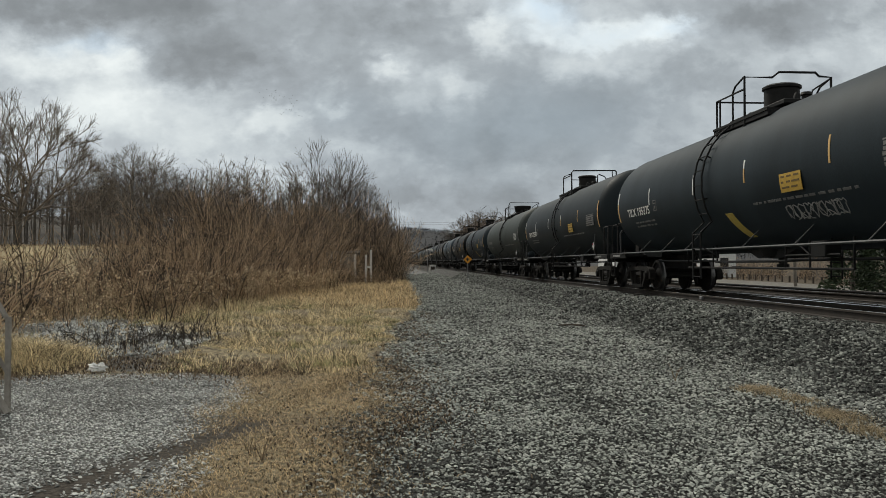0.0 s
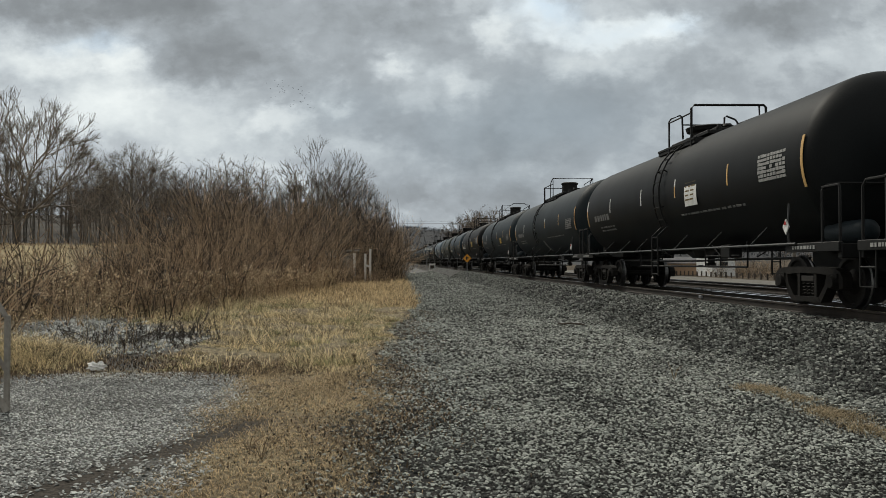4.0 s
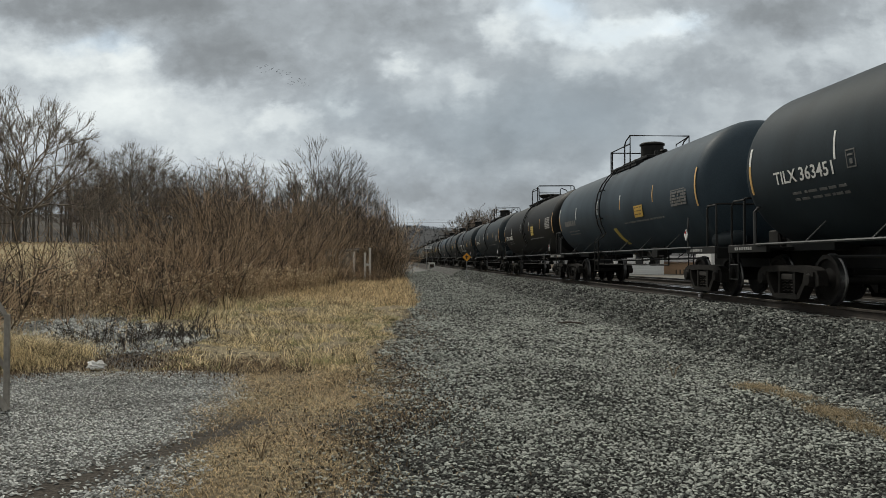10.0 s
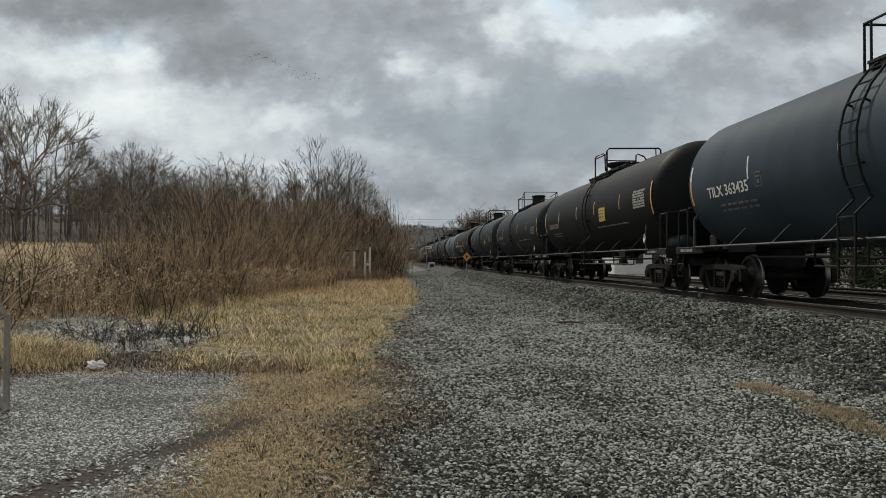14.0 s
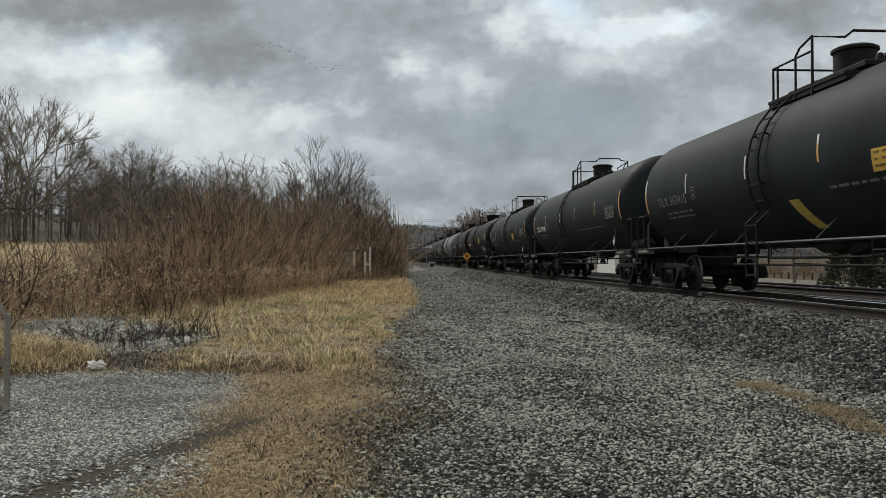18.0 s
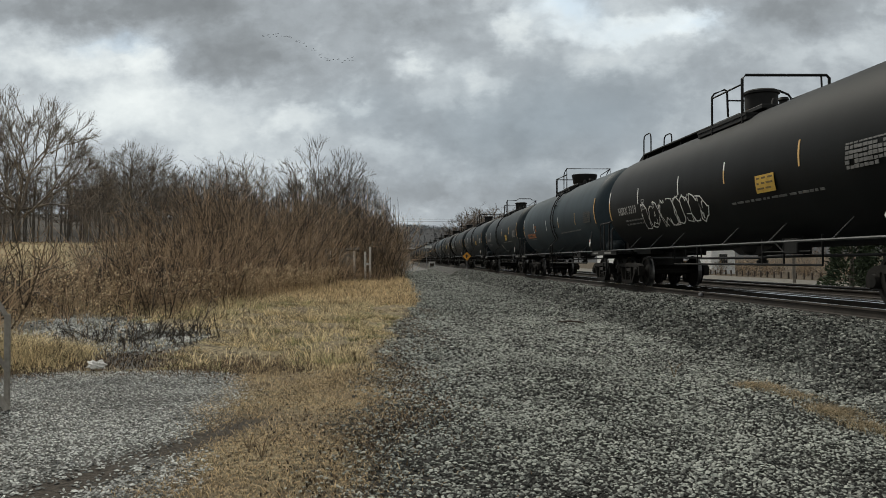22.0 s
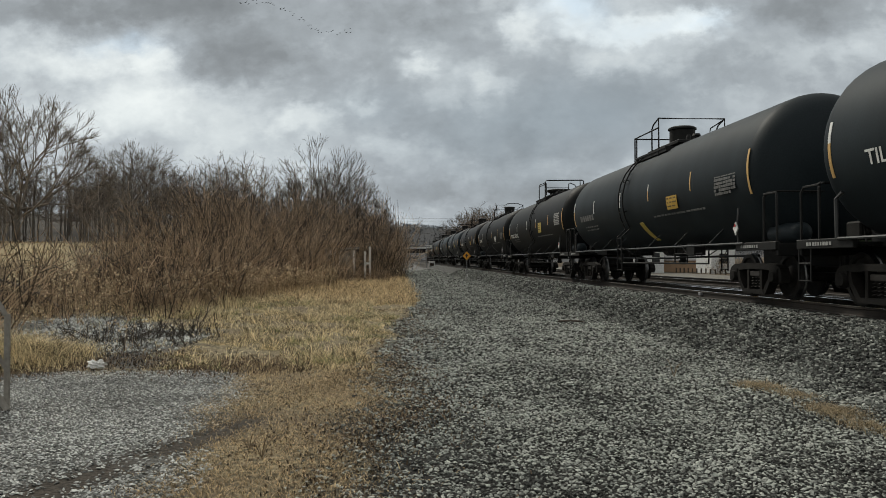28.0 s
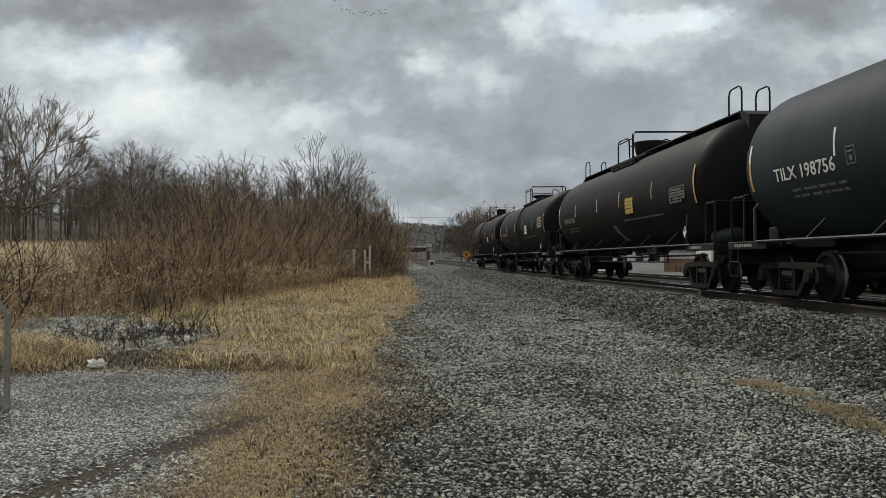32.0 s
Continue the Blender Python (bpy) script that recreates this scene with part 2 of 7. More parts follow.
def tank_mesh(paint):
    prof = [(-END - 0.76 * math.sin(a), RAD * math.cos(a)) for a in [math.pi / 2 * q for q in (0.985, 0.93, 0.85, 0.74, 0.62, 0.5, 0.38, 0.27, 0.16, 0.07)]]
    prof += [(END * q / 4, RAD) for q in range(-4, 5)]
    prof += [(END + 0.76 * math.sin(a), RAD * math.cos(a)) for a in [math.pi / 2 * q for q in (0.07, 0.16, 0.27, 0.38, 0.5, 0.62, 0.74, 0.85, 0.93, 0.985)]]
    return Build().lathe(prof, "y", 44, (0, 0, ZC)).mesh("tank", MAT[paint], 40)


def on_tank(y, w, lift=0.006):
    """A point on the seen side: along the car, and up the shell from its middle line."""
    a = w / RAD
    return (-(RAD + lift) * math.cos(a), y, ZC + (RAD + lift) * math.sin(a))


def patch(b, y0, y1, w0, w1, slant=0.0, lift=0.006, n=6):
    """A thin sheet on the shell, bowed with it; slant shifts its top along the car."""
    v, f = [], []
    for i in range(n + 1):
        q = i / n
        for y in (y0, y1):
            for e in (0.0, lift):
                v.append(on_tank(y + slant * q, w0 + (w1 - w0) * q, e - 0.002 if e == 0 else e))
    for i in range(n):
        o = i * 4
        f += [(o + 1, o + 3, o + 7, o + 5), (o, o + 4, o + 6, o + 2), (o, o + 1, o + 5, o + 4), (o + 2, o + 6, o + 7, o + 3)]
    f += [(0, 2, 3, 1), (n * 4, n * 4 + 1, n * 4 + 3, n * 4 + 2)]
    return b.add(v, f)


def lettering(text, height, mat):
    """Letters as a flat mesh, x along the text, from its left foot."""
    cu = bpy.data.curves.new("lettering", "FONT")
    cu.body, cu.size, cu.extrude, cu.resolution_u, cu.offset = text, height / 0.72, 0.002, 2, 0.004
    ob = bpy.data.objects.new("lettering", cu)
    scene.collection.objects.link(ob)
    bpy.context.view_layer.update()
    m = bpy.data.meshes.new_from_object(ob.evaluated_get(bpy.context.evaluated_depsgraph_get()))
    bpy.data.objects.remove(ob)
    m.materials.clear()
    m.materials.append(mat)
    return m


def letters_on_shell(text, y, w, height, mat, squeeze=0.8):
    m = lettering(text, height, mat)
    for q in m.vertices:
        q.co = on_tank(y - q.co.x * squeeze, w + q.co.y, 0.008 + q.co.z)
    return m


def letters_on_head(text, width, z, height, mat):
    """Letters across the leading head."""
    m = lettering(text, height, mat)
    for q in m.vertices:
        x, zz = -width / 2 + q.co.x, z + q.co.y
        r = min(0.98, math.hypot(x, zz - ZC) / RAD)
        q.co = (x, -END - 0.76 * math.sqrt(1 - r * r) - 0.012 - q.co.z, zz)
    return m


def scribble(seed, y0, y1, w0, w1, strokes, width=0.017):
    """Looping spray strokes."""
    rnd, b = random.Random(seed), Build()
    for s in range(strokes):
        y = y1 + (y0 - y1) * (s + 0.5) / strokes
        pts, a = [], rnd.uniform(0, 6)
        for i in range(12):
            a += rnd.uniform(0.3, 1.3)
            pts.append((y + (y1 - y0) / strokes * 0.62 * math.cos(a) + rnd.uniform(-0.05, 0.05), (w0 + w1) / 2 + (w1 - w0) * 0.5 * math.sin(a * rnd.uniform(0.85, 1.1))))
        v, f = [], []
        for i, (py, pw) in enumerate(pts):
            qy, qw = pts[min(i + 1, 11)]
            oy, ow = pts[max(i - 1, 0)]
            d = math.hypot(qy - oy, qw - ow) or 1
            ny, nw = -(qw - ow) / d * width / 2, (qy - oy) / d * width / 2
            for g in (-1, 1):
                v += [on_tank(py + g * ny, pw + g * nw, 0.0), on_tank(py + g * ny, pw + g * nw, 0.009)]
        for i in range(11):
            o = i * 4
            f += [(o + 1, o + 3, o + 7, o + 5), (o, o + 1, o + 5, o + 4), (o + 2, o + 6, o + 7, o + 3)]
        b.add(v, f)
    return b


def head_scribble(seed, width, z0, z1, strokes):
    """Looping spray strokes across the leading head."""
    rnd, b = random.Random(seed), Build()
    for s in range(strokes):
        x, a, pts = -width / 2 + width * (s + 0.5) / strokes, rnd.uniform(0, 6), []
        for i in range(10):
            a += rnd.uniform(0.4, 1.1)
            px, pz = x + width / strokes * 0.7 * math.cos(a), (z0 + z1) / 2 + (z1 - z0) / 2 * math.sin(a)
            q = min(0.98, math.hypot(px, pz - ZC) / RAD)
            pts.append((px, -END - 0.76 * math.sqrt(1 - q * q) - 0.004, pz))
        b.tube(pts, 0.016, 4)
    return b


def ladder_mesh():
    b = Build()
    for y in (-0.23, 0.23):
        b.tube([(-RAD - 0.12, y, 0.45), (-RAD - 0.12, y, 1.5)] + [(-(RAD + 0.1) * math.cos(a), y, ZC + (RAD + 0.1) * math.sin(a)) for a in [-0.55 + 0.22 * i for i in range(9)]], 0.022, 6)
    for z in (0.5, 0.82, 1.14, 1.46):
        b.tube([(-RAD - 0.12, -0.23, z), (-RAD - 0.12, 0.23, z)], 0.016, 5)
    for i in range(8):
        a = -0.42 + 0.205 * i
        p = (-(RAD + 0.1) * math.cos(a), ZC + (RAD + 0.1) * math.sin(a))
        b.tube([(p[0], -0.23, p[1]), (p[0], 0.23, p[1])], 0.016, 5)
        if i % 3 == 1:
            for y in (-0.23, 0.23):
                b.tube([(p[0], y, p[1]), (-RAD * math.cos(a), y, ZC + RAD * math.sin(a))], 0.02, 5)
    for y in (-0.23, 0.23):
        b.tube([(-RAD - 0.12, y, 1.2), (-RAD + 0.12, y * 2.6, 0.95)], 0.016, 5)
    return b.mesh("ladder", MAT["steel"])


def arc(y0, y1, x, z0, z1, r=0.1):
    """A hoop in the plane x: up, over and down, with rounded corners."""
    g = 1 if y1 > y0 else -1
    return [(x, y0, z0), (x, y0, z1 - r), (x, y0 + g * r * 0.3, z1 - r * 0.3), (x, y0 + g * r, z1), (x, y1 - g * r, z1), (x, y1 - g * r * 0.3, z1 - r * 0.3), (x, y1, z1 - r), (x, y1, z0)]


TOP = ZC + RAD


WIDE = 0.97


def foot(x):
    """Height of the shell under a post."""
    return ZC + math.sqrt(RAD * RAD - x * x) - 0.03


def railing_mesh(style):
    b = Build()
    w, up = WIDE, TOP
    if style == "low_end":     # half hoops over the ladder, a high hoop across the leading end
        back, front = 0.5, -1.15
        for g in (-1, 1):
            b.tube([(g * w, back, foot(w)), (g * w, back, up + 0.56), (g * (w - 0.06), back, up + 0.64), (g * 0.66, back, up + 0.74), (g * 0.6, back, up + 0.7), (g * 0.58, back, up + 0.08)], 0.026)
            b.tube([(g * w, back, up + 0.52), (g * w, front, up + 0.5)], 0.02)
        b.tube([(-0.6, back, up + 0.48), (0.6, back, up + 0.48)], 0.02)
        b.tube([(-w, front, foot(w)), (-w, front, up + 0.62), (-w + 0.08, front, up + 0.7), (w - 0.04, front, up + 0.72), (w + 0.02, front, up + 0.66), (w + 0.02, front, foot(w))], 0.032)
        b.tube([(w - 0.16, front, up + 0.7), (w - 0.14, front, up + 0.2)], 0.02)
    else:                      # a square guard, its leading end high, with or without a kink
        back, front = (1.2, -0.28) if style == "kinked" else (1.5, -0.75)
        for g in (-1, 1):
            b.tube([(g * w, back, foot(w)), (g * w, back, up + 0.48), (g * w, front, up + 0.46)], 0.024)
            b.tube([(g * w, back - 0.18, up - 0.2), (g * w, back - 0.18, up + 0.47)], 0.022)
            b.tube([(g * w, front + 0.6, foot(w) + 0.1), (g * w, front + 0.6, up + 0.5), (g * w, front + 0.45, up + 0.62), (g * w, front, up + 0.73)], 0.022)
        b.tube([(-w, back, up + 0.47), (w, back, up + 0.47)], 0.022)
        if style == "kinked":
            b.tube([(-w, front, foot(w)), (-w, front, up + 0.72), (-0.35, front, up + 0.72), (-0.2, front, up + 0.84), (0.62, front, up + 0.84), (0.7, front, up + 0.76), (w, front, up + 0.74), (w, front, foot(w) + 0.1)], 0.026)
        else:
            b.tube([(-w, front, foot(w)), (-w, front, up + 0.73), (w, front, up + 0.73), (w, front, foot(w))], 0.026)
        b.tube([(w, front, up + 0.72), (0.55, front, up + 0.45), (0.5, front, up + 0.1)], 0.02)
    return b.mesh("railing", MAT["steel"], 40)


LADDER_AT = {"low_end": -0.3, "kinked": 0.75, "plain": 0.9}


def deck_mesh(long_walk):
    b = Build()
    for x in (-WIDE, WIDE - 0.18):
        b.box(x, x + 0.18, -1.35, 1.4, TOP - 0.3, TOP - 0.2, 0.01)
        b.box(x - 0.02, x + 0.26, -1.35, 1.4, TOP - 0.2, TOP - 0.15)
    b.box(-0.6, 0.6, -1.3, 1.35, TOP - 0.05, TOP + 0.05, 0.015)
    if long_walk:
        lead = 0.4 if long_walk == "rear" else -7.6
        b.box(-0.36, 0.36, lead, 7.6, TOP + 0.12, TOP + 0.17, 0.01)
        for i in range(11):
            y = -7.4 + 1.48 * i
            if y < lead:
                continue
            b.box(-0.3, 0.3, y - 0.03, y + 0.03, TOP - 0.06, TOP + 0.12)
        for g in ((1,) if long_walk == "rear" else (-1, 1)):
            b.add([(-0.36, g * 7.6, TOP + 0.17), (0.36, g * 7.6, TOP + 0.17), (0.36, g * 8.1, TOP + 0.0), (-0.36, g * 8.1, TOP + 0.0),
                   (-0.36, g * 7.6, TOP + 0.1), (0.36, g * 7.6, TOP + 0.1), (0.36, g * 8.1, TOP - 0.6), (-0.36, g * 8.1, TOP - 0.6)],
                  [(0, 1, 2, 3), (4, 7, 6, 5), (0, 3, 7, 4), (1, 5, 6, 2), (2, 6, 7, 3), (0, 4, 5, 1)])
    return b.mesh("walkway", MAT["steel"])


def hoop_mesh():
    b = Build()
    for x in (-0.34, 0.34):
        b.tube(arc(0.36, -0.36, x, 0, 0.62, 0.16), 0.022)
    return b.mesh("end_hoop", MAT["steel"], 40)


def dome_mesh(style):
    b = Build()
    if style == "wide":
        b.lathe([(TOP - 0.12, 0.46), (TOP + 0.1, 0.46), (TOP + 0.16, 0.5), (TOP + 0.48, 0.56), (TOP + 0.54, 0.57), (TOP + 0.57, 0.3)], "z", 24)
    elif style == "flat":
        b.lathe([(TOP - 0.12, 0.5), (TOP + 0.16, 0.5), (TOP + 0.2, 0.62), (TOP + 0.3, 0.66), (TOP + 0.33, 0.6)], "z", 24)
        b.box(-0.35, 0.35, -1.2, 0.9, TOP - 0.05, TOP + 0.14, 0.02)
    else:
        b.lathe([(TOP - 0.12, 0.37), (TOP + 0.5, 0.37), (TOP + 0.52, 0.41), (TOP + 0.57, 0.41), (TOP + 0.61, 0.34), (TOP + 0.62, 0.1)], "z", 24)
        b.box(-0.12, 0.12, 0.34, 0.48, TOP + 0.42, TOP + 0.6, 0.02)
    return b.mesh("dome_housing", MAT["steel"], 40)


def fitting_mesh(name):
    """One of the fittings on the roof: the manway lid, the safety valve or the vent."""
    shape, place = {"manway": ([(TOP - 0.1, 0.3), (TOP + 0.1, 0.3), (TOP + 0.11, 0.34), (TOP + 0.17, 0.34), (TOP + 0.2, 0.2)], (0, 0.85, 0)),
                    "safety_valve": ([(TOP - 0.1, 0.09), (TOP + 0.2, 0.09), (TOP + 0.22, 0.13), (TOP + 0.28, 0.1)], (0.1, -0.85, 0)),
                    "vent": ([(TOP - 0.1, 0.07), (TOP + 0.14, 0.07), (TOP + 0.2, 0.04)], (-0.25, -1.15, 0))}[name]
    return Build().lathe(shape, "z", 16 if name == "manway" else 10, place).mesh(name, MAT["steel"], 40)


def outlet_mesh():
    b = Build()
    b.lathe([(ZC - RAD - 0.16, 0.3), (ZC - RAD - 0.1, 0.42), (ZC - RAD + 0.1, 0.52)], "z", 16)
    b.lathe([(0.66, 0.09), (0.7, 0.13), (0.78, 0.13), (0.8, 0.09), (0.95, 0.1)], "z", 12)
    b.prism([(-1.2, 1.12), (-0.55, 0.92), (0.55, 0.92), (1.2, 1.12)], -0.3, 0.3)
    b.tube([(-0.2, 0.1, 0.72), (-0.2, 0.5, 0.7), (-0.9, 0.6, 0.72)], 0.02)
    return b.mesh("bottom_outlet", MAT["steel"], 30)


def brake_pipe_mesh():
    """The brake pipe that hangs under the barrel."""
    b = Build()
    b.tube([(-0.7, -6.4, 0.88), (-0.7, -2.0, 0.86), (-0.85, -1.6, 0.84), (-0.85, 1.6, 0.84), (-0.7, 2.0, 0.86), (-0.7, 6.4, 0.88)], 0.03)
    for y in (-3.2, 1.9, 3.0):
        b.tube([(-0.7, y, 0.86), (-0.7, y, 1.25)], 0.018)
    return b.mesh("brake_pipe", MAT["steel"], 40)


def brake_rod_mesh():
    b = Build()
    b.tube([(-1.0, -4.4, 1.25), (-1.0, -4.4, 0.7), (-1.0, 3.0, 0.7), (-1.0, 3.0, 1.25)], 0.022)
    for y in (-3.0, -2.1, 1.4):
        b.tube([(-1.0, y, 0.7), (-1.0, y, 1.22)], 0.02)
    b.tube([(-1.0, -4.0, 0.95), (-1.0, -2.1, 0.95)], 0.018)
    b.tube([(-1.0, -3.0, 0.95), (-1.0, -2.5, 1.2)], 0.016)
    b.box(-1.05, -0.75, -3.6, -3.1, 0.9, 1.2, 0.02)
    return b.mesh("brake_rod", MAT["steel"], 40)


def reservoir_mesh():
    return Build().lathe([(-0.62, 0.06), (-0.57, 0.15), (-0.5, 0.2), (0.5, 0.2), (0.57, 0.15), (0.62, 0.06)], "y", 18).mesh("air_reservoir", MAT["dark_slate"], 40)


def brake_valve_mesh():
    b = Build().box(-0.2, 0.2, -0.22, 0.22, -0.18, 0.14, 0.03).box(-0.12, 0.1, -0.34, 0.34, -0.08, 0.1, 0.03)
    b.lathe([(0.1, 0.1), (0.24, 0.1), (0.27, 0.04)], "z", 12)
    b.tube([(-0.1, -0.3, 0), (-0.3, -0.5, 0.05), (-0.32, -0.6, -0.3)], 0.02)
    return b.mesh("brake_valve", MAT["frame"], 30)


def stub_sill_mesh():
    return Build().box(-0.17, 0.17, 5.5, 8.75, 0.66, 1.06, 0.015).mesh("stub_sill", MAT["steel"])


def saddle_mesh():
    """The cradle that carries the shell on the sill."""
    return Build().prism([(6.15, 1.0), (7.9, 1.0), (7.9, 1.5), (7.5, 1.3), (6.6, 1.2), (6.15, 1.15)], -0.62, 0.62).mesh("saddle", MAT["steel"])


def end_platform_mesh():
    b = Build()
    b.box(-1.44, 1.44, 7.6, 8.66, 1.02, 1.08, 0.01)
    for g in (-1, 1):
        b.box(g * 1.44 - 0.04, g * 1.44 + 0.04, 7.0, 8.72, 0.97, 1.13, 0.01)
    b.box(-1.44, 1.44, 8.62, 8.74, 0.86, 1.1, 0.01)
    return b.mesh("end_platform", MAT["steel"])


def grab_rail_mesh():
    """The high U-shaped rail over the end platform, and its side step."""
    b = Build()
    b.tube([(-1.4, 8.1, 1.1), (-1.4, 8.1, 2.0), (-1.36, 8.16, 2.08), (-1.2, 8.3, 2.1), (1.2, 8.3, 2.1), (1.36, 8.16, 2.08), (1.4, 8.1, 2.0), (1.4, 8.1, 1.1)], 0.025)
    for g in (-1, 1):
        b.tube([(g * 1.42, 8.66, 1.1), (g * 1.42, 8.66, 1.95), (g * 1.4, 8.6, 2.05), (g * 1.4, 8.1, 2.05)], 0.022)
    return b.mesh("grab_rail", MAT["steel"], 40)


def step_mesh():
    b = Build()
    b.tube([(-1.44, 8.3, 1.05), (-1.44, 8.3, 0.42), (-1.44, 8.7, 0.42), (-1.44, 8.7, 1.05)], 0.018)
    b.tube([(-1.44, 8.3, 0.72), (-1.44, 8.7, 0.72)], 0.018)
    return b.mesh("sill_step", MAT["steel"])


def coupler_mesh():
    b = Build()
    b.box(-0.09, 0.09, 8.6, 8.86, 0.74, 0.94, 0.02)
    b.box(-0.2, 0.14, 8.82, 9.02, 0.69, 0.98, 0.03)
    b.tube([(0.25, 8.7, 0.85), (0.27, 8.82, 0.55), (0.18, 8.95, 0.42)], 0.025)
    b.tube([(-0.9, 8.78, 1.0), (-0.3, 8.78, 0.98), (-0.05, 8.78, 1.02)], 0.016)
    return b.mesh("coupler", MAT["frame"])


def side_rail_mesh():
    b = Build()
    b.tube([(-1.5, -7.4, 1.12), (-1.5, 7.4, 1.12)], 0.026)
    b.tube([(-1.5, 7.4, 1.12), (-1.5, 7.42, 1.75), (-1.46, 7.3, 1.85)], 0.034)
    return b.mesh("side_rail", MAT["pipe"])


def bracket_mesh():
    return Build().tube([(-1.5, 0.0, 1.13), (-1.16, -0.04, 1.48)], 0.014).mesh("rail_bracket", MAT["pipe"])


def sill_print_mesh(seed):
    """A row of small white marks on the platform's edge."""
    rnd, b, y = random.Random(seed), Build(), 0.0
    while y < 0.75:
        n = rnd.uniform(0.04, 0.1)
        b.box(-0.004, 0.004, y, y + n, -0.03, 0.03)
        y += n + rnd.uniform(0.02, 0.05)
    return b.mesh("small_print", MAT["panel_grey"])


def side_frame_mesh():
    """A cast frame: rounded shoulders over the bearings, wide triangular windows and a sagging lower chord."""
    b = Build()
    b.prism([(-1.17, 0.36), (-1.17, 0.52), (-1.1, 0.63), (-0.95, 0.69), (-0.6, 0.715), (0.6, 0.715), (0.95, 0.69), (1.1, 0.63), (1.17, 0.52), (1.17, 0.36),
             (1.06, 0.33), (1.03, 0.5), (0.78, 0.5), (0.7, 0.575), (0.3, 0.6), (-0.3, 0.6), (-0.7, 0.575), (-0.78, 0.5), (-1.03, 0.5), (-1.06, 0.33)], -0.1, 0.08)
    for g in (-1, 1):
        b.prism([(g * 0.8, 0.54), (g * 0.73, 0.37), (g * 0.5, 0.09), (g * 0.38, 0.09), (g * 0.42, 0.17), (g * 0.63, 0.4), (g * 0.69, 0.58)], -0.11, 0.08)
        b.prism([(g * 0.25, 0.16), (g * 0.33, 0.16), (g * 0.33, 0.61), (g * 0.25, 0.61)], -0.09, 0.07)
        b.lathe([(-0.18, 0.03), (-0.175, 0.1), (-0.12, 0.12), (-0.02, 0.13), (0.06, 0.14)], "x", 16, (0, g * 0.89, 0.457))
        b.prism([(g * 0.76, 0.52), (g * 1.04, 0.52), (g * 1.04, 0.6), (g * 0.76, 0.6)], -0.13, 0.1)
    b.prism([(-0.5, 0.09), (0.5, 0.09), (0.42, 0.18), (-0.42, 0.18)], -0.12, 0.1)
    return b.mesh("side_frame", MAT["cast"], 25)


def springs_mesh():
    b = Build()
    for y in (-0.15, 0.0, 0.15):
        b.tube([(-0.03 + 0.06 * math.cos(a), y + 0.06 * math.sin(a), 0.2 + 0.24 * a / 25.1) for a in [1.257 * i for i in range(21)]], 0.016, 3)
    b.box(-0.1, 0.1, -0.23, 0.23, 0.44, 0.56, 0.02)
    return b.mesh("spring_nest", MAT["spring_rust"])


def bolster_mesh():
    b = Build().box(-1.0, 1.0, -0.2, 0.2, 0.46, 0.66, 0.03)
    b.lathe([(0.6, 0.25), (0.74, 0.22)], "z", 16)
    for g in (-1, 1):
        b.box(-0.85, 0.85, g * 0.4 - 0.05, g * 0.4 + 0.05, 0.36, 0.46, 0.02)
        for x in (-0.755, 0.755):
            b.box(x - 0.05, x + 0.05, g * 0.42 - 0.06, g * 0.42 + 0.06, 0.28, 0.56, 0.02)
    return b.mesh("bolster", MAT["frame"])


def wheelset_mesh():
    b = Build().tube([(-0.98, 0, 0), (0.98, 0, 0)], 0.078, 12)
    for g in (-1, 1):
        prof = [(0.69, 0.12), (0.69, 0.3), (0.67, 0.37), (0.668, 0.482), (0.695, 0.486), (0.715, 0.462), (0.8, 0.455), (0.808, 0.44), (0.806, 0.38), (0.765, 0.36), (0.745, 0.22), (0.79, 0.15), (0.8, 0.1)]
        b.lathe([(g * s, r) for s, r in prof], "x", 18)
        for k in range(3):
            a = 2.094 * k
            b.box(g * 0.985 - 0.02, g * 0.985 + 0.02, 0.05 * math.cos(a) - 0.014, 0.05 * math.cos(a) + 0.014, 0.05 * math.sin(a) - 0.014, 0.05 * math.sin(a) + 0.014)
    m = b.mesh("wheelset", MAT["frame"], 35)
    m.materials.append(MAT["tread"])
    for p in m.polygons:
        rs = [math.hypot(m.vertices[i].co.y, m.vertices[i].co.z) for i in p.vertices]
        p.material_index = 1 if min(rs) > 0.45 else 0
    return m


WHEELSETS = []


def truck(car, y):
    bolster = part("truck", kept("bolster", bolster_mesh), car, pose(0, y, 0))
    for g in (-1, 1):
        part("side_frame", kept("side_frame", side_frame_mesh), bolster, pose(g * 1.0, 0, 0, 0, 0, 0 if g < 0 else 180))
        part("spring_nest", kept("springs", springs_mesh), bolster, pose(g * 0.98, 0, 0))
        ws = part("wheelset", kept("wheelset", wheelset_mesh), bolster, pose(0, g * 0.89, 0.457))
        WHEELSETS.append((ws, car, y + g * 0.89, g * 0.89))


def side_z(z):
    """Up the shell, for a height above the rail."""
    return RAD * math.asin(max(-1, min(1, (z - ZC) / RAD)))


def bars(y0, y1, w, rows, step, height=0.035, seed=0):
    """Small print that cannot be read: broken bars."""
    rnd, b = random.Random(seed), Build()
    for i in range(rows):
        y = y1
        while y > y0 + 0.08:
            n = rnd.uniform(0.08, 0.3)
            patch(b, max(y0, y - n), y, w - i * step - height, w - i * step, 0, 0.007, 1)
            y -= n + rnd.uniform(0.03, 0.12)
    return b


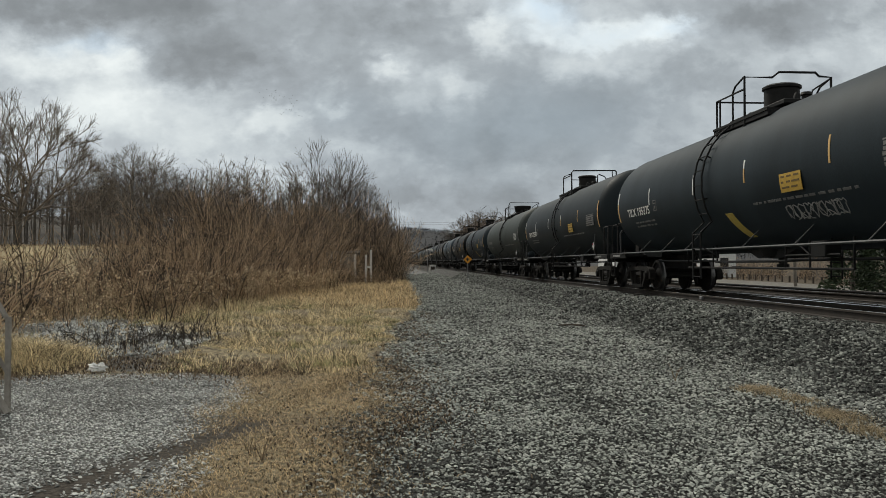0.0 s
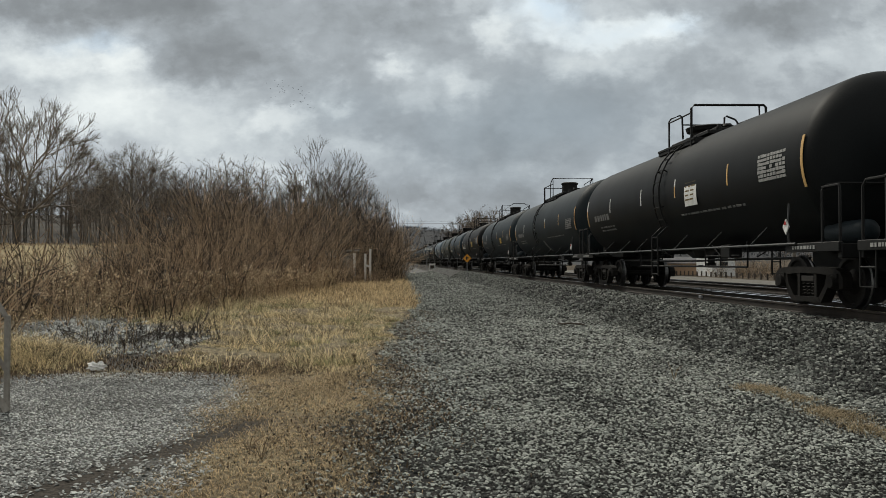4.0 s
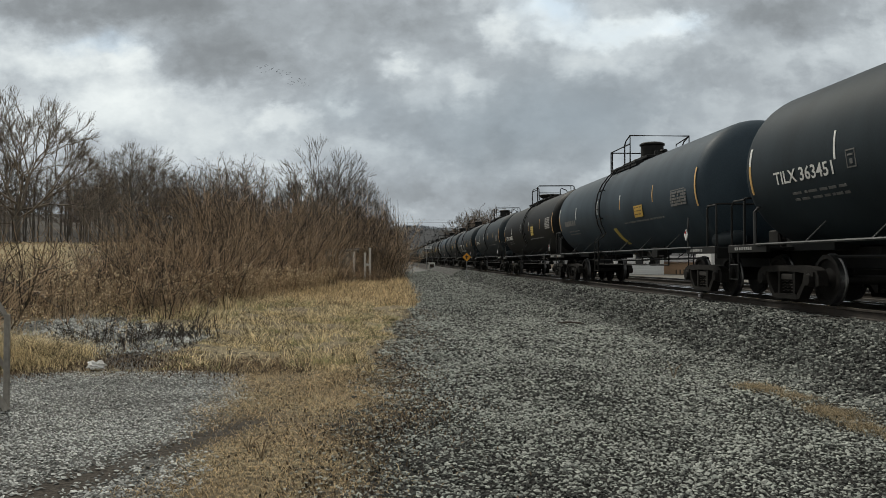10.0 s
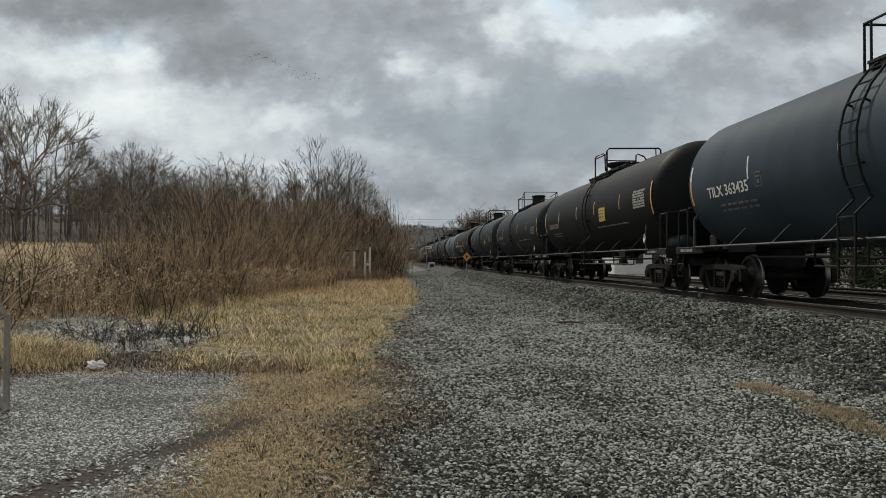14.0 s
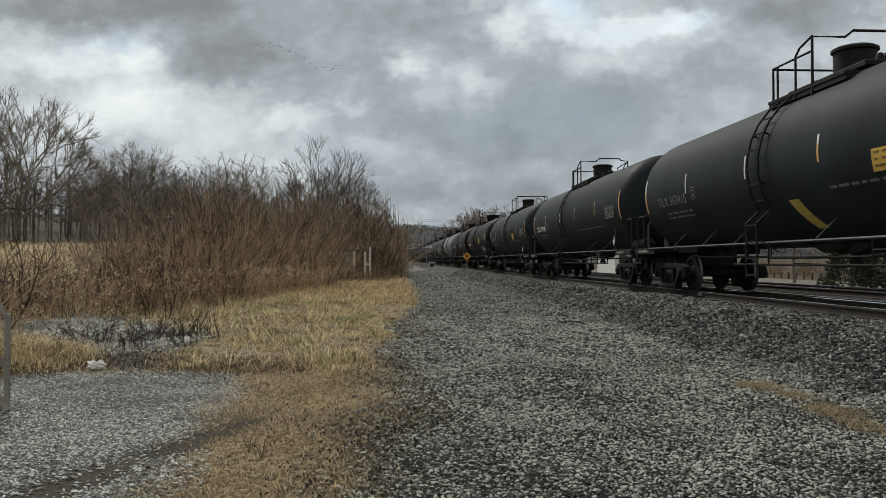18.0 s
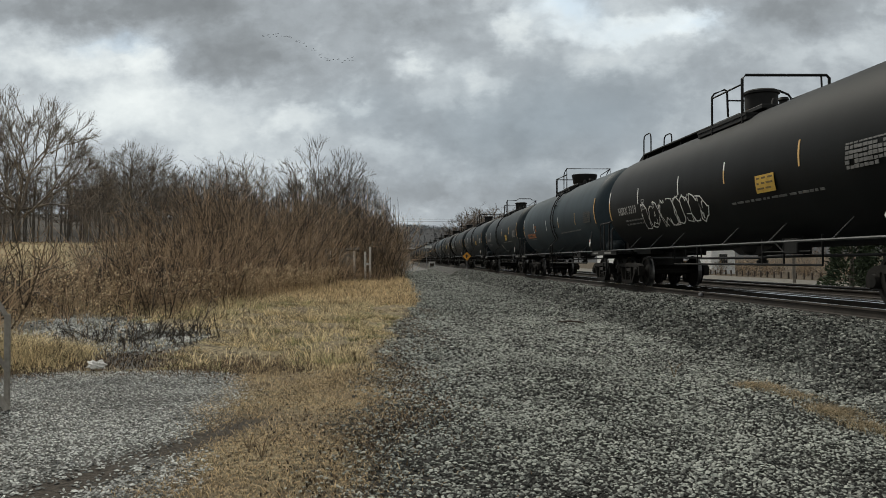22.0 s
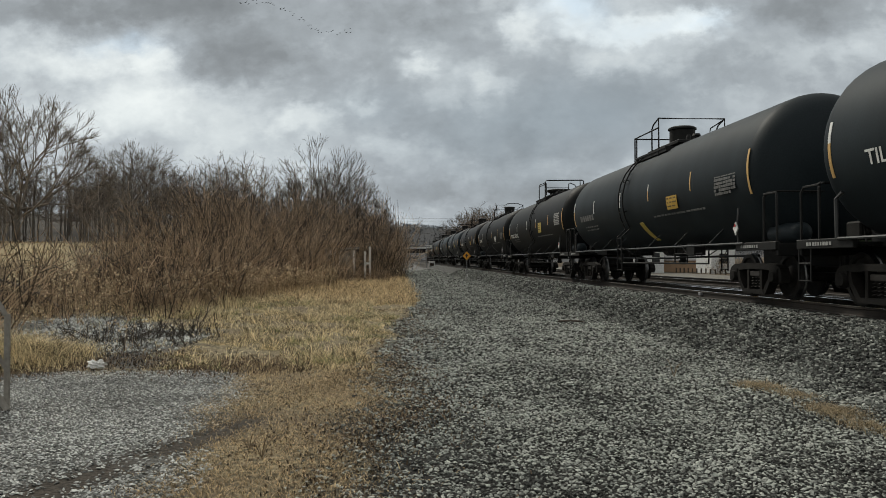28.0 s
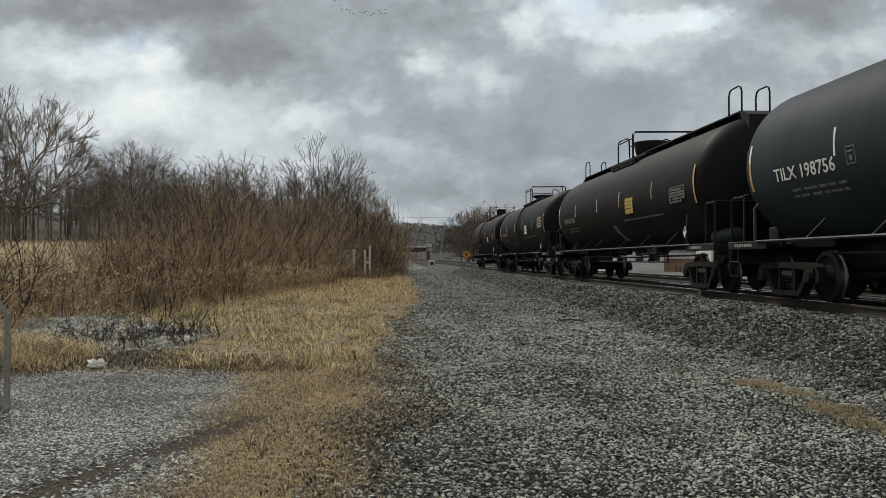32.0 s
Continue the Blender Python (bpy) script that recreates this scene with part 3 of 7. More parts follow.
def panel_mesh(mat, seed):
    """A consolidated stencil: a grid of pale boxes with dark gaps."""
    b = Build()
    rnd = random.Random(seed)
    for i in range(7):
        for j in range(9):
            y0, w0 = -0.55 + j * 0.122, -0.26 + i * 0.076
            if rnd.random() < 0.93:
                patch(b, y0, y0 + rnd.uniform(0.085, 0.115), w0, w0 + rnd.uniform(0.045, 0.062), 0, 0.007, 1)
    return b


CARS = []


def tank_car(passing, paint, kind, label, mark="", mark_mat="white", tag="", tag_mat="orange", band="", stripes="white", guard="low_end", spray=0, spray_mat="white",
             panel="dim_white", head="", diamond=True, boxed=True, dome="", rear_walk=False):
    """passing: the second at which the trailing end of its barrel goes by the camera."""
    y0 = SPEED * (passing - 0.016) - 7.55
    car = thing("tank_car", label, "tank car", pose(LINE[0], y0, RAIL), "cars of the train")
    tank = part("tank", kept(("tank", paint), lambda: tank_mesh(paint)), car, None, PAINT_WORDS[paint] + " cylindrical tank barrel")
    seed = len(CARS)
    part("dome_housing", kept(("dome", kind, dome), lambda: dome_mesh(dome or {"furx": "flat", "grey": "wide", "walk": "wide"}.get(kind, "tall"))), car)
    run = ("rear" if rear_walk else "full") if kind == "walk" else ""
    part("walkway", kept(("deck", run), lambda: deck_mesh(run)), car)
    part("railing", kept(("railing", guard), lambda: railing_mesh(guard)), car)
    for fitting in ("manway", "safety_valve", "vent"):
        part(fitting, kept(fitting, lambda: fitting_mesh(fitting)), car)
    if kind != "walk":
        for turn in (0, 180):
            part("ladder", kept("ladder", ladder_mesh), car, pose(0, -0.6 if kind == "grey" else LADDER_AT[guard], 0, 0, 0, turn))
    if kind == "walk":
        for y in (-7.3, 7.3):
            part("end_hoop", kept("hoop", hoop_mesh), car, pose(0, y, TOP + 0.15))
    part("bottom_outlet", kept("outlet", outlet_mesh), car)
    part("brake_pipe", kept("pipe", brake_pipe_mesh), car)
    part("brake_rod", kept("rod", brake_rod_mesh), car)
    if seed % 3 != 1:
        part("air_reservoir", kept("reservoir", reservoir_mesh), car, pose(-0.85, -8.0, 1.3))
    part("brake_valve", kept("valve", brake_valve_mesh), car, pose(-0.5, 8.3, 1.3))
    for g in (0, 180):
        turn = pose(0, 0, 0, 0, 0, g)
        part("stub_sill", kept("stub_sill", stub_sill_mesh), car, turn)
        part("saddle", kept("saddle", saddle_mesh), car, turn)
        part("end_platform", kept("end_platform", end_platform_mesh), car, turn)
        part("grab_rail", kept("grab", grab_rail_mesh), car, turn)
        part("sill_step", kept("step", step_mesh), car, turn)
        part("coupler", kept("coupler", coupler_mesh), car, turn)
        part("side_rail", kept("side_rail", side_rail_mesh), car, turn)
    for y in (-8.0, 7.6):
        part("small_print", kept(("sill_print", y), lambda: sill_print_mesh(int(abs(y)))), car, pose(-1.486, y, 1.05))
    for y in (-5.6, -3.4, -1.3, 1.9, 3.6, 5.5):
        part("rail_bracket", kept("bracket", bracket_mesh), car, pose(0, y, 0))
    truck(car, 7.0)
    truck(car, -7.0)
    # markings of the shell
    part("end_stripe", kept(("stripe_end", stripes), lambda: stripe_mesh(7.55, 2.1, 3.0, "tipped" if stripes == "white" else stripes, True)), tank)
    part("end_stripe", kept(("stripe_lead", stripes), lambda: stripe_mesh(-7.68, 2.1, 3.0, "amber" if stripes == "white" else stripes, True)), tank)
    if stripes != "none":
        drop = 0.22 if kind == "grey" else 0.0
        for y in (4.55, 1.3, -1.45, -4.6):
            part("side_stripe", kept(("stripe", y, stripes, drop), lambda: stripe_mesh(y, 2.42 - drop, 2.88 - drop, "mixed" if stripes == "white" and -3 < y < 0 else "amber" if y < -3 else stripes, False)), tank)
    if mark:
        owner, number = mark.split(" ", 1)
        high, first, spread = {"grey": (side_z(1.97), 6.65, 1.22), "furx": (side_z(2.12), 7.0, 1.4)}.get(kind, (side_z(2.2), 6.6, 1.17))
        gone = max(q.co.x for q in lettering(owner, 0.235, MAT[mark_mat]).vertices) + 0.08
        part("reporting_mark", letters_on_shell(owner, first, high, 0.235, MAT[mark_mat], spread), tank, None, MAT_WORDS[mark_mat] + " reporting mark")
        part("car_number", letters_on_shell(number, first - gone * spread, high, 0.235, MAT[mark_mat], spread), tank, None, MAT_WORDS[mark_mat] + " car number")
        if boxed and kind != "furx":
            part("stencil_box", kept(("stencil", mark_mat), lambda: frame_box(mark_mat)), tank)
    else:
        part("small_print", bars(4.7, 6.6, side_z(2.42), 1, 0.1, 0.2, seed).mesh("small_print", MAT["dim_white"]), tank)
    part("small_print", kept(("print", seed % 4), lambda: bars(4.4, 6.1, side_z(2.02), 2, 0.12, 0.045, seed).mesh("small_print", MAT["dim_white"])), tank)
    part("small_print", kept(("print_low", seed % 3), lambda: bars(-5.2, -1.6, side_z(2.0), 1, 0.1, 0.045, seed + 9).mesh("small_print", MAT["dim_white"])), tank)
    part("data_panel", kept(("panel", panel, seed % 3), lambda: panel_mesh(panel, seed % 3).mesh("data_panel", MAT[panel])), tank, pose(0, -6.55, 0 if kind == "furx" else -0.15))
    if tag:
        big = kind == "furx" or kind == "walk" and tag_mat == "yellow"
        lab = part("warning_label", kept(("tag", tag_mat, big), lambda: patch(Build(), -0.38, 0.38, -0.33 if big else -0.4, 0.33 if big else -0.06, 0, 0.006).mesh("warning_label", MAT[tag_mat])), tank,
                   pose(0, -3.3 if not big else -2.5, -0.12), TAG_WORDS[tag_mat] + " warning label with dark print")
        part("label_print", kept(("tag_print", big), lambda: bars(-0.32, 0.32, 0.26 if big else -0.1, 5 if big else 3, 0.105 if big else 0.1, 0.035, 3).mesh("label_print", MAT["label_ink"])), lab, pose(-0.003, 0, 0))
    if band:
        part("slanted_band", kept(("band", band), lambda: (patch(Build(), -1.95, -1.3, side_z(1.52), side_z(1.8), 0.08) if band == "rust" else patch(Build(), -0.72, -0.38, side_z(1.36), side_z(1.88), 0.24)).mesh("slanted_band", MAT[band])), tank, None, "slanted " + MAT_WORDS[band] + " band")
    if spray:
        y_a, y_b, z_a, z_b, strokes = {1: (-4.7, -2.75, 1.6, 1.86, 9), 2: (-0.3, 4.4, 1.7, 2.4, 9), 3: (-4.9, -3.0, 1.75, 2.4, 6), 4: (4.6, 5.6, 1.75, 2.35, 4)}[spray]
        part("spray_paint", scribble(seed, y_a, y_b, side_z(z_a), side_z(z_b), strokes, 0.017 if spray == 1 else 0.028).mesh("spray_paint", MAT[spray_mat]), tank, None, "looping pale spray paint strokes")
    if head:
        part("head_lettering", letters_on_head(head, 1.0, 3.0, 0.2, MAT["white"]), tank)
    if spray == 4:
        part("spray_paint", head_scribble(seed, 1.7, 2.75, 3.35, 4).mesh("spray_paint", MAT["panel_grey"]), tank, None, "white spray paint loops on the head")
    if diamond:
        holder = part("placard_holder", kept("placard_rod", lambda: Build().tube([(-1.47, -7.12, 1.1), (-1.5, -7.12, 1.4), (-1.47, -7.12, 1.85)], 0.022).mesh("placard_holder", MAT["pipe"])), car)
        part("placard", kept("placard", lambda: Build().prism([(-0.105, 0), (0, 0.14), (0.105, 0), (0, -0.14)], -0.012, 0.012).mesh("placard", MAT["white"])), holder, pose(-1.53, -7.12, 1.43))
        part("placard_print", kept("placard_print", lambda: Build().prism([(-0.05, 0.045), (0, 0.105), (0.05, 0.045), (0, 0.03)], -0.004, 0.004).mesh("placard_print", MAT["red"])), holder, pose(-1.55, -7.12, 1.43))
    CARS.append((car, y0))
    return car


def frame_box(mat):
    b = Build()
    y, w = 4.0, side_z(2.24)
    for a in ((y, y + 0.022, w, w + 0.29), (y + 0.23, y + 0.252, w, w + 0.29), (y, y + 0.25, w, w + 0.022), (y, y + 0.25, w + 0.268, w + 0.29), (y + 0.08, y + 0.16, w + 0.06, w + 0.14), (y + 0.05, y + 0.2, w + 0.19, w + 0.22)):
        patch(b, *a, 0, 0.007, 1)
    return b.mesh("stencil_box", MAT["dim_white" if mat == "white" else mat])


STRIPE_MATS = {"white": ("white", "white"), "amber": ("stripe_amber", "stripe_amber"), "tipped": ("stripe_amber", "white"), "mixed": ("stripe_amber", "white"), "orange": ("orange", "orange"), "none": ("dim_white", "dim_white")}


def stripe_mesh(y, z0, z1, style, ends):
    """A reflective strip; its lower part may be amber."""
    low, high = STRIPE_MATS[style]
    b = Build()
    zm = z0 + (z1 - z0) * 0.62
    wide = 0.075 if ends else 0.05
    patch(b, y - wide / 2, y + wide / 2, side_z(z0), side_z(zm))
    cut = len(b.f)
    patch(b, y - wide / 2, y + wide / 2, side_z(zm), side_z(z1))
    m = bpy.data.meshes.new("stripe")
    m.from_pydata(b.v, [], b.f)
    m.materials.append(MAT[low])
    m.materials.append(MAT[high])
    for p in m.polygons:
        p.material_index = 0 if p.index < cut else 1
    return m


PAINT_WORDS = {"black": "black", "brown_black": "weathered brownish-black", "slate": "dark blue-grey", "dark_slate": "charcoal", "grey": "light grey", "mid_grey": "medium grey",
               "olive_grey": "olive-grey", "pale_grey": "pale grey", "light_grey": "light grey", "blue_grey": "blue-grey"}
MAT_WORDS = {"white": "white", "dim_white": "faded white", "panel_grey": "dull white", "orange_mark": "orange", "faded_red": "faded reddish", "yellow": "yellow", "rust": "rust orange", "orange": "amber"}
TAG_WORDS = {"orange": "amber", "yellow": "yellow", "white": "white", "rust": "rust-orange"}
FLEET = [
    # passing, paint, kind, words, and what else is on it
    (0.959, "slate", "tall", "amber label and white spray paint", dict(mark="TILX 195375", tag="y", band="yellow", spray=1, spray_mat="panel_grey", guard="kinked")),
    (1.646, "dark_slate", "tall", "white lettering", dict(mark="GATX 225801", tag="y", guard="low_end")),
    (2.338, "olive_grey", "grey", "square stencil panel", dict(stripes="none", panel="panel_grey", guard="plain")),
    (3.027, "slate", "tall", "amber label and diamond placard", dict(mark="TILX 190090", mark_mat="dim_white", tag="y", band="yellow", guard="kinked")),
    (3.72, "black", "tall", "white lettering and yellow stripes", dict(mark="TILX 190401", tag="y", guard="low_end")),
    (4.42, "blue_grey", "tall", "small white label", dict(tag="y", tag_mat="white", mark="")),
    (5.11, "brown_black", "furx", "white markings", dict(tag="y", tag_mat="white", panel="panel_grey")),
    (5.78, "dark_slate", "tall", "slanted pale band", dict(band="dim_white", guard="plain")),
    (6.45, "slate", "tall", "amber label and a red-edged placard", dict(tag="y", guard="kinked")),
    (7.15, "brown_black", "furx", "yellow label and white stencil panel", dict(mark="FURX 160036", tag="y", tag_mat="yellow", panel="panel_grey", head="FURX")),
    (7.83, "mid_grey", "grey", "rust-orange patch", dict(mark="RPAX 223387", band="rust", stripes="orange", panel="panel_grey", guard="plain")),
    (8.52, "olive_grey", "grey", "white stencil panel", dict(mark="RPAX 2", stripes="amber", panel="panel_grey", guard="plain", boxed=False)),
    (9.21, "light_grey", "grey", "pale spray paint", dict(mark="RPAX 223068", spray=3, spray_mat="panel_grey", band="rust", panel="panel_grey", stripes="none", head="RF", guard="plain")),
    (9.9, "black", "tall", "yellow label and reddish lettering", dict(dome="wide", mark="CITX 302030", mark_mat="faded_red", tag="y", tag_mat="yellow", guard="plain")),
    (10.6, "slate", "tall", "white lettering and amber stripes", dict(mark="TILX 363451", band="yellow", guard="plain")),
    (11.297, "blue_grey", "tall", "amber label and yellow band", dict(tag="y", band="yellow", guard="plain")),
    (11.95, "brown_black", "furx", "square yellow label", dict(mark="FURX 160022", tag="y", tag_mat="yellow", panel="panel_grey")),
    (12.64, "slate", "tall", "white lettering", dict(mark="TILX 191496", guard="low_end")),
    (13.353, "slate", "tall", "white spray paint and an amber label", dict(tag="y", spray=2, band="dim_white", guard="kinked")),
    (14.03, "slate", "tall", "amber label and a stencil panel", dict(mark="TILX 192494", mark_mat="dim_white", tag="y", panel="panel_grey", guard="low_end")),
    (14.72, "blue_grey", "tall", "white lettering and amber stripes", dict(mark="TILX 363435", guard="plain")),
    (15.42, "brown_black", "furx", "yellow label and white stencil panel", dict(tag="y", tag_mat="yellow", panel="panel_grey")),
    (16.1, "dark_slate", "tall", "slanted pale band", dict(band="dim_white", guard="plain")),
    (16.79, "slate", "tall", "amber label", dict(tag="y", guard="low_end")),
    (17.47, "black", "walk", "long roof walkway, yellow label and spray paint", dict(mark="TILX 351847", tag="y", tag_mat="yellow", spray=2, head="")),
    (18.15, "grey", "grey", "dark stencil panel", dict(stripes="white", panel="dim_white", guard="plain", head="U")),
    (18.85, "dark_slate", "tall", "amber stripes and a yellow band", dict(mark="TILX 363415", mark_mat="dim_white", tag="y", band="yellow", guard="kinked")),
    (19.54, "dark_slate", "tall", "white lettering", dict(mark="TILX 199100", guard="kinked")),
    (20.24, "dark_slate", "tall", "amber label", dict(tag="y", guard="low_end")),
    (20.92, "brown_black", "furx", "yellow label and white spray paint", dict(guard="plain", dome="wide", mark="FURX 160014", tag="y", tag_mat="yellow", spray=1, panel="panel_grey")),
    (21.62, "black", "tall", "white lettering", dict(mark="TILX 199071", tag="y", tag_mat="white", guard="plain")),
    (22.31, "pale_grey", "grey", "white spray paint on side and head", dict(dome="tall", spray=4, spray_mat="panel_grey", panel="dark_mark", guard="plain", head="")),
    (22.995, "brown_black", "walk", "long roof walkway and spray paint", dict(mark="HSRX 3319", mark_mat="panel_grey", tag="y", tag_mat="orange", spray=2, head="HSRX 331", dome="tall", rear_walk=True)),
    (23.66, "mid_grey", "grey", "orange lettering", dict(mark="UTLX 212962", mark_mat="orange_mark", panel="dark_mark", guard="plain")),
    (24.35, "slate", "tall", "amber label", dict(tag="y", band="dim_white", guard="kinked")),
    (25.04, "slate", "tall", "amber label and a stencil panel", dict(tag="y", panel="panel_grey", guard="low_end")),
    (25.72, "dark_slate", "tall", "white lettering", dict(mark="TILX 198920", guard="plain")),
    (26.43, "black", "furx", "yellow label and white stencil panel", dict(dome="wide", tag="y", tag_mat="yellow", panel="panel_grey", guard="plain")),
    (27.11, "mid_grey", "grey", "plain sides", dict(stripes="white", guard="plain")),
    (27.8, "black", "tall", "amber label and slanted band", dict(tag="y", band="dim_white", guard="plain")),
    (28.49, "dark_slate", "tall", "white lettering", dict(mark="TILX 19", guard="kinked", boxed=False)),
    (29.19, "dark_slate", "tall", "amber label and yellow band", dict(tag="y", band="yellow", guard="plain")),
    (29.868, "brown_black", "furx", "square yellow label", dict(mark="FURX 160042", tag="y", tag_mat="yellow", panel="panel_grey")),
    (30.55, "black", "tall", "white lettering", dict(mark="TILX 1989", tag="y", tag_mat="white", band="dim_white", guard="kinked", boxed=False)),
    (31.22, "black", "tall", "amber label and white stencil panel", dict(mark="TILX 196729", tag="y", panel="panel_grey", band="dim_white", guard="kinked")),
    (31.915, "slate", "tall", "yellow label and amber stripes", dict(mark="TILX 197701", tag="y", tag_mat="yellow", guard="low_end")),
    (32.6, "slate", "tall", "white lettering", dict(mark="TILX 198756", band="dim_white", guard="kinked")),
    (33.3, "brown_black", "walk", "long roof walkway and yellow label", dict(tag="y", tag_mat="yellow", band="dim_white", head="TILX 31")),
    (34.03, "brown_black", "furx", "white label and stencil panel", dict(tag="y", tag_mat="white", panel="panel_grey")),
    (34.72, "brown_black", "tall", "pale side stripes at the train's end", dict(guard="plain", tag="y", tag_mat="white")),
]
for when, paint, kind, words, more in FLEET:
        tank_car(when, paint, kind, PAINT_WORDS[paint] + " tank car with " + words, **more)


# ---- the lie of the land ----
def smooth(a, b, x):
    q = np.clip((x - a) / (b - a), 0, 1)
    return q * q * (3 - 2 * q)


def road_edge(y):
    """Where the gravel road meets the grass on its left."""
    return -0.55 + 1.6 * smooth(2, 40, y) + 0.12 * np.sin(y * 0.9) + 0.08 * np.sin(y * 2.3 + 1)


def pad_edge(x):
    """Far edge of the gravel pad on the left."""
    return 11.2 + 0.25 * np.sin(x * 1.1) + 0.06 * (x + 5)


def ripple(x, y):
    return 0.03 * np.sin(x * 1.7 + y * 0.35) * np.sin(y * 0.8 - x * 0.3) + 0.02 * np.sin(x * 3.1 - y * 1.3)


def height(x, y):
    x, y = np.asarray(x, float), np.asarray(y, float)
    z = ripple(x, y) * 0.6
    # shallow wheel tracks of the road
    z = z - 0.03 * np.exp(-((x - 1.4) / 0.35) ** 2) - 0.03 * np.exp(-((x - 3.2) / 0.35) ** 2)
    # ballast shoulder, level bed, then down to the road beyond the tracks
    z = z + 0.59 * smooth(5.2, 6.75, x) * (1 - 0.75 * smooth(14.9, 16.6, x))
    # grassy rise on the left, higher again behind the woods
    left = smooth(-5, -19, x)
    z = z + left * 2.75 * smooth(23, 61, y) + smooth(-6, -24, x) * 6.0 * smooth(84, 150, y) + 1.0 * smooth(-1, -8, x) * smooth(45, 100, y)
    z = z + 0.14 * smooth(-1.6, -4.0, x) * smooth(11.3, 14, y) * (1 - smooth(30, 60, y))
    # the bed climbs with the tracks
    z = z + 0.0036 * np.clip(y - 45.0, 0, 450) * smooth(3.2, 6.2, x + 0.0036 * np.clip(y - 45.0, 0, 450))
    # far hills ahead and across the tracks
    ridge = 0.8 + 0.12 * np.sin(x / 90 + 1.0) + 0.08 * np.sin(x / 37 + 2.0)
    z = z + 39 * smooth(480, 880, y) * ridge + 14 * smooth(-60, -220, x) * smooth(60, 220, y)
    z = z + 9 * smooth(70, 320, x) * (1 - smooth(250, 500, np.abs(y)))
    return z


def ground_material():
    m = bpy.data.materials.new("ground")
    m.use_nodes = True
    n, l = m.node_tree.nodes, m.node_tree.links
    b = n["Principled BSDF"]
    b.inputs["Roughness"].default_value = 0.95
    b.inputs["Specular IOR Level"].default_value = 0.2
    co = n.new("ShaderNodeTexCoord").outputs["Object"]
    sep = n.new("ShaderNodeSeparateXYZ")
    l.new(co, sep.inputs[0])

    def noise_node(scale, detail=4):
        q = n.new("ShaderNodeTexNoise")
        q.inputs["Scale"].default_value, q.inputs["Detail"].default_value = scale, detail
        l.new(co, q.inputs["Vector"])
        return q.outputs["Fac"]

    def math_node(op, a, c):
        q = n.new("ShaderNodeMath")
        q.operation = op
        for i, s in enumerate((a, c)):
            if isinstance(s, (int, float)):
                q.inputs[i].default_value = s
            else:
                l.new(s, q.inputs[i])
        return q.outputs[0]

    def step_node(value, lo, hi):
        q = n.new("ShaderNodeMapRange")
        q.interpolation_type = "SMOOTHSTEP"
        q.inputs["From Min"].default_value, q.inputs["From Max"].default_value = lo, hi
        l.new(value, q.inputs["Value"])
        return q.outputs["Result"]

    def tone(lo, hi, scale, a=0.3, c=0.7):
        r = n.new("ShaderNodeValToRGB")
        r.color_ramp.elements[0].position, r.color_ramp.elements[0].color = a, (*lo, 1)
        r.color_ramp.elements[1].position, r.color_ramp.elements[1].color = c, (*hi, 1)
        l.new(noise_node(scale, 6), r.inputs[0])
        return r.outputs[0]

    def mix(f, a, c):
        q = n.new("ShaderNodeMixRGB")
        l.new(f, q.inputs[0])
        l.new(a, q.inputs[1])
        l.new(c, q.inputs[2])
        return q.outputs[0]

    x, y = sep.outputs[0], sep.outputs[1]
    wob = math_node("MULTIPLY", math_node("SUBTRACT", noise_node(0.9, 5), 0.5), 1.6)
    # gravel, coarse, pale: dark under loose stones, shade of their gaps put into the colour
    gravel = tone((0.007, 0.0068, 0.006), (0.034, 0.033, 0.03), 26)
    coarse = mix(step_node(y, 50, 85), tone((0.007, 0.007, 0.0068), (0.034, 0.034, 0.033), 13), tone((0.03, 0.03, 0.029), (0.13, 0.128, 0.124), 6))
    pale = tone((0.035, 0.034, 0.031), (0.16, 0.157, 0.147), 30)
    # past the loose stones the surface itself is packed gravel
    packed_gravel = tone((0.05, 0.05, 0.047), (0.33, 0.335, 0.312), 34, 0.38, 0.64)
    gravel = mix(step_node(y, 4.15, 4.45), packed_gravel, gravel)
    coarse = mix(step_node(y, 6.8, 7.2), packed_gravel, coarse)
    pale = mix(math_node("MULTIPLY", step_node(y, 4.45, 4.75), step_node(math_node("ADD", x, math_node("MULTIPLY", y, 0.62)), -0.4, 0.0)), tone((0.1, 0.1, 0.096), (0.44, 0.445, 0.425), 36, 0.38, 0.64), pale)
    straw = tone((0.045, 0.036, 0.022), (0.34, 0.28, 0.175), 14, 0.36, 0.66)
    litter = tone((0.05, 0.038, 0.024), (0.25, 0.195, 0.122), 16, 0.36, 0.66)
    mud = tone((0.016, 0.013, 0.01), (0.075, 0.064, 0.052), 22)
    field = tone((0.19, 0.15, 0.08), (0.36, 0.29, 0.165), 0.7)
    # road edge: x against a line that swings right with distance
    edge = math_node("ADD", -0.55, math_node("MULTIPLY", 1.6, step_node(y, 2, 40)))
    e = math_node("ADD", math_node("SUBTRACT", x, edge), math_node("MULTIPLY", wob, 0.8))
    on_road = step_node(e, -0.35, 0.35)
    pad = math_node("MULTIPLY", step_node(math_node("ADD", math_node("ADD", x, math_node("MULTIPLY", y, 0.09)), math_node("MULTIPLY", wob, 0.7)), -0.75, -1.35), step_node(math_node("ADD", y, math_node("MULTIPLY", wob, 0.6)), 11.5, 10.9))
    band = math_node("ADD", math_node("ADD", y, math_node("MULTIPLY", math_node("ADD", x, 5.7), 1.3)), wob)
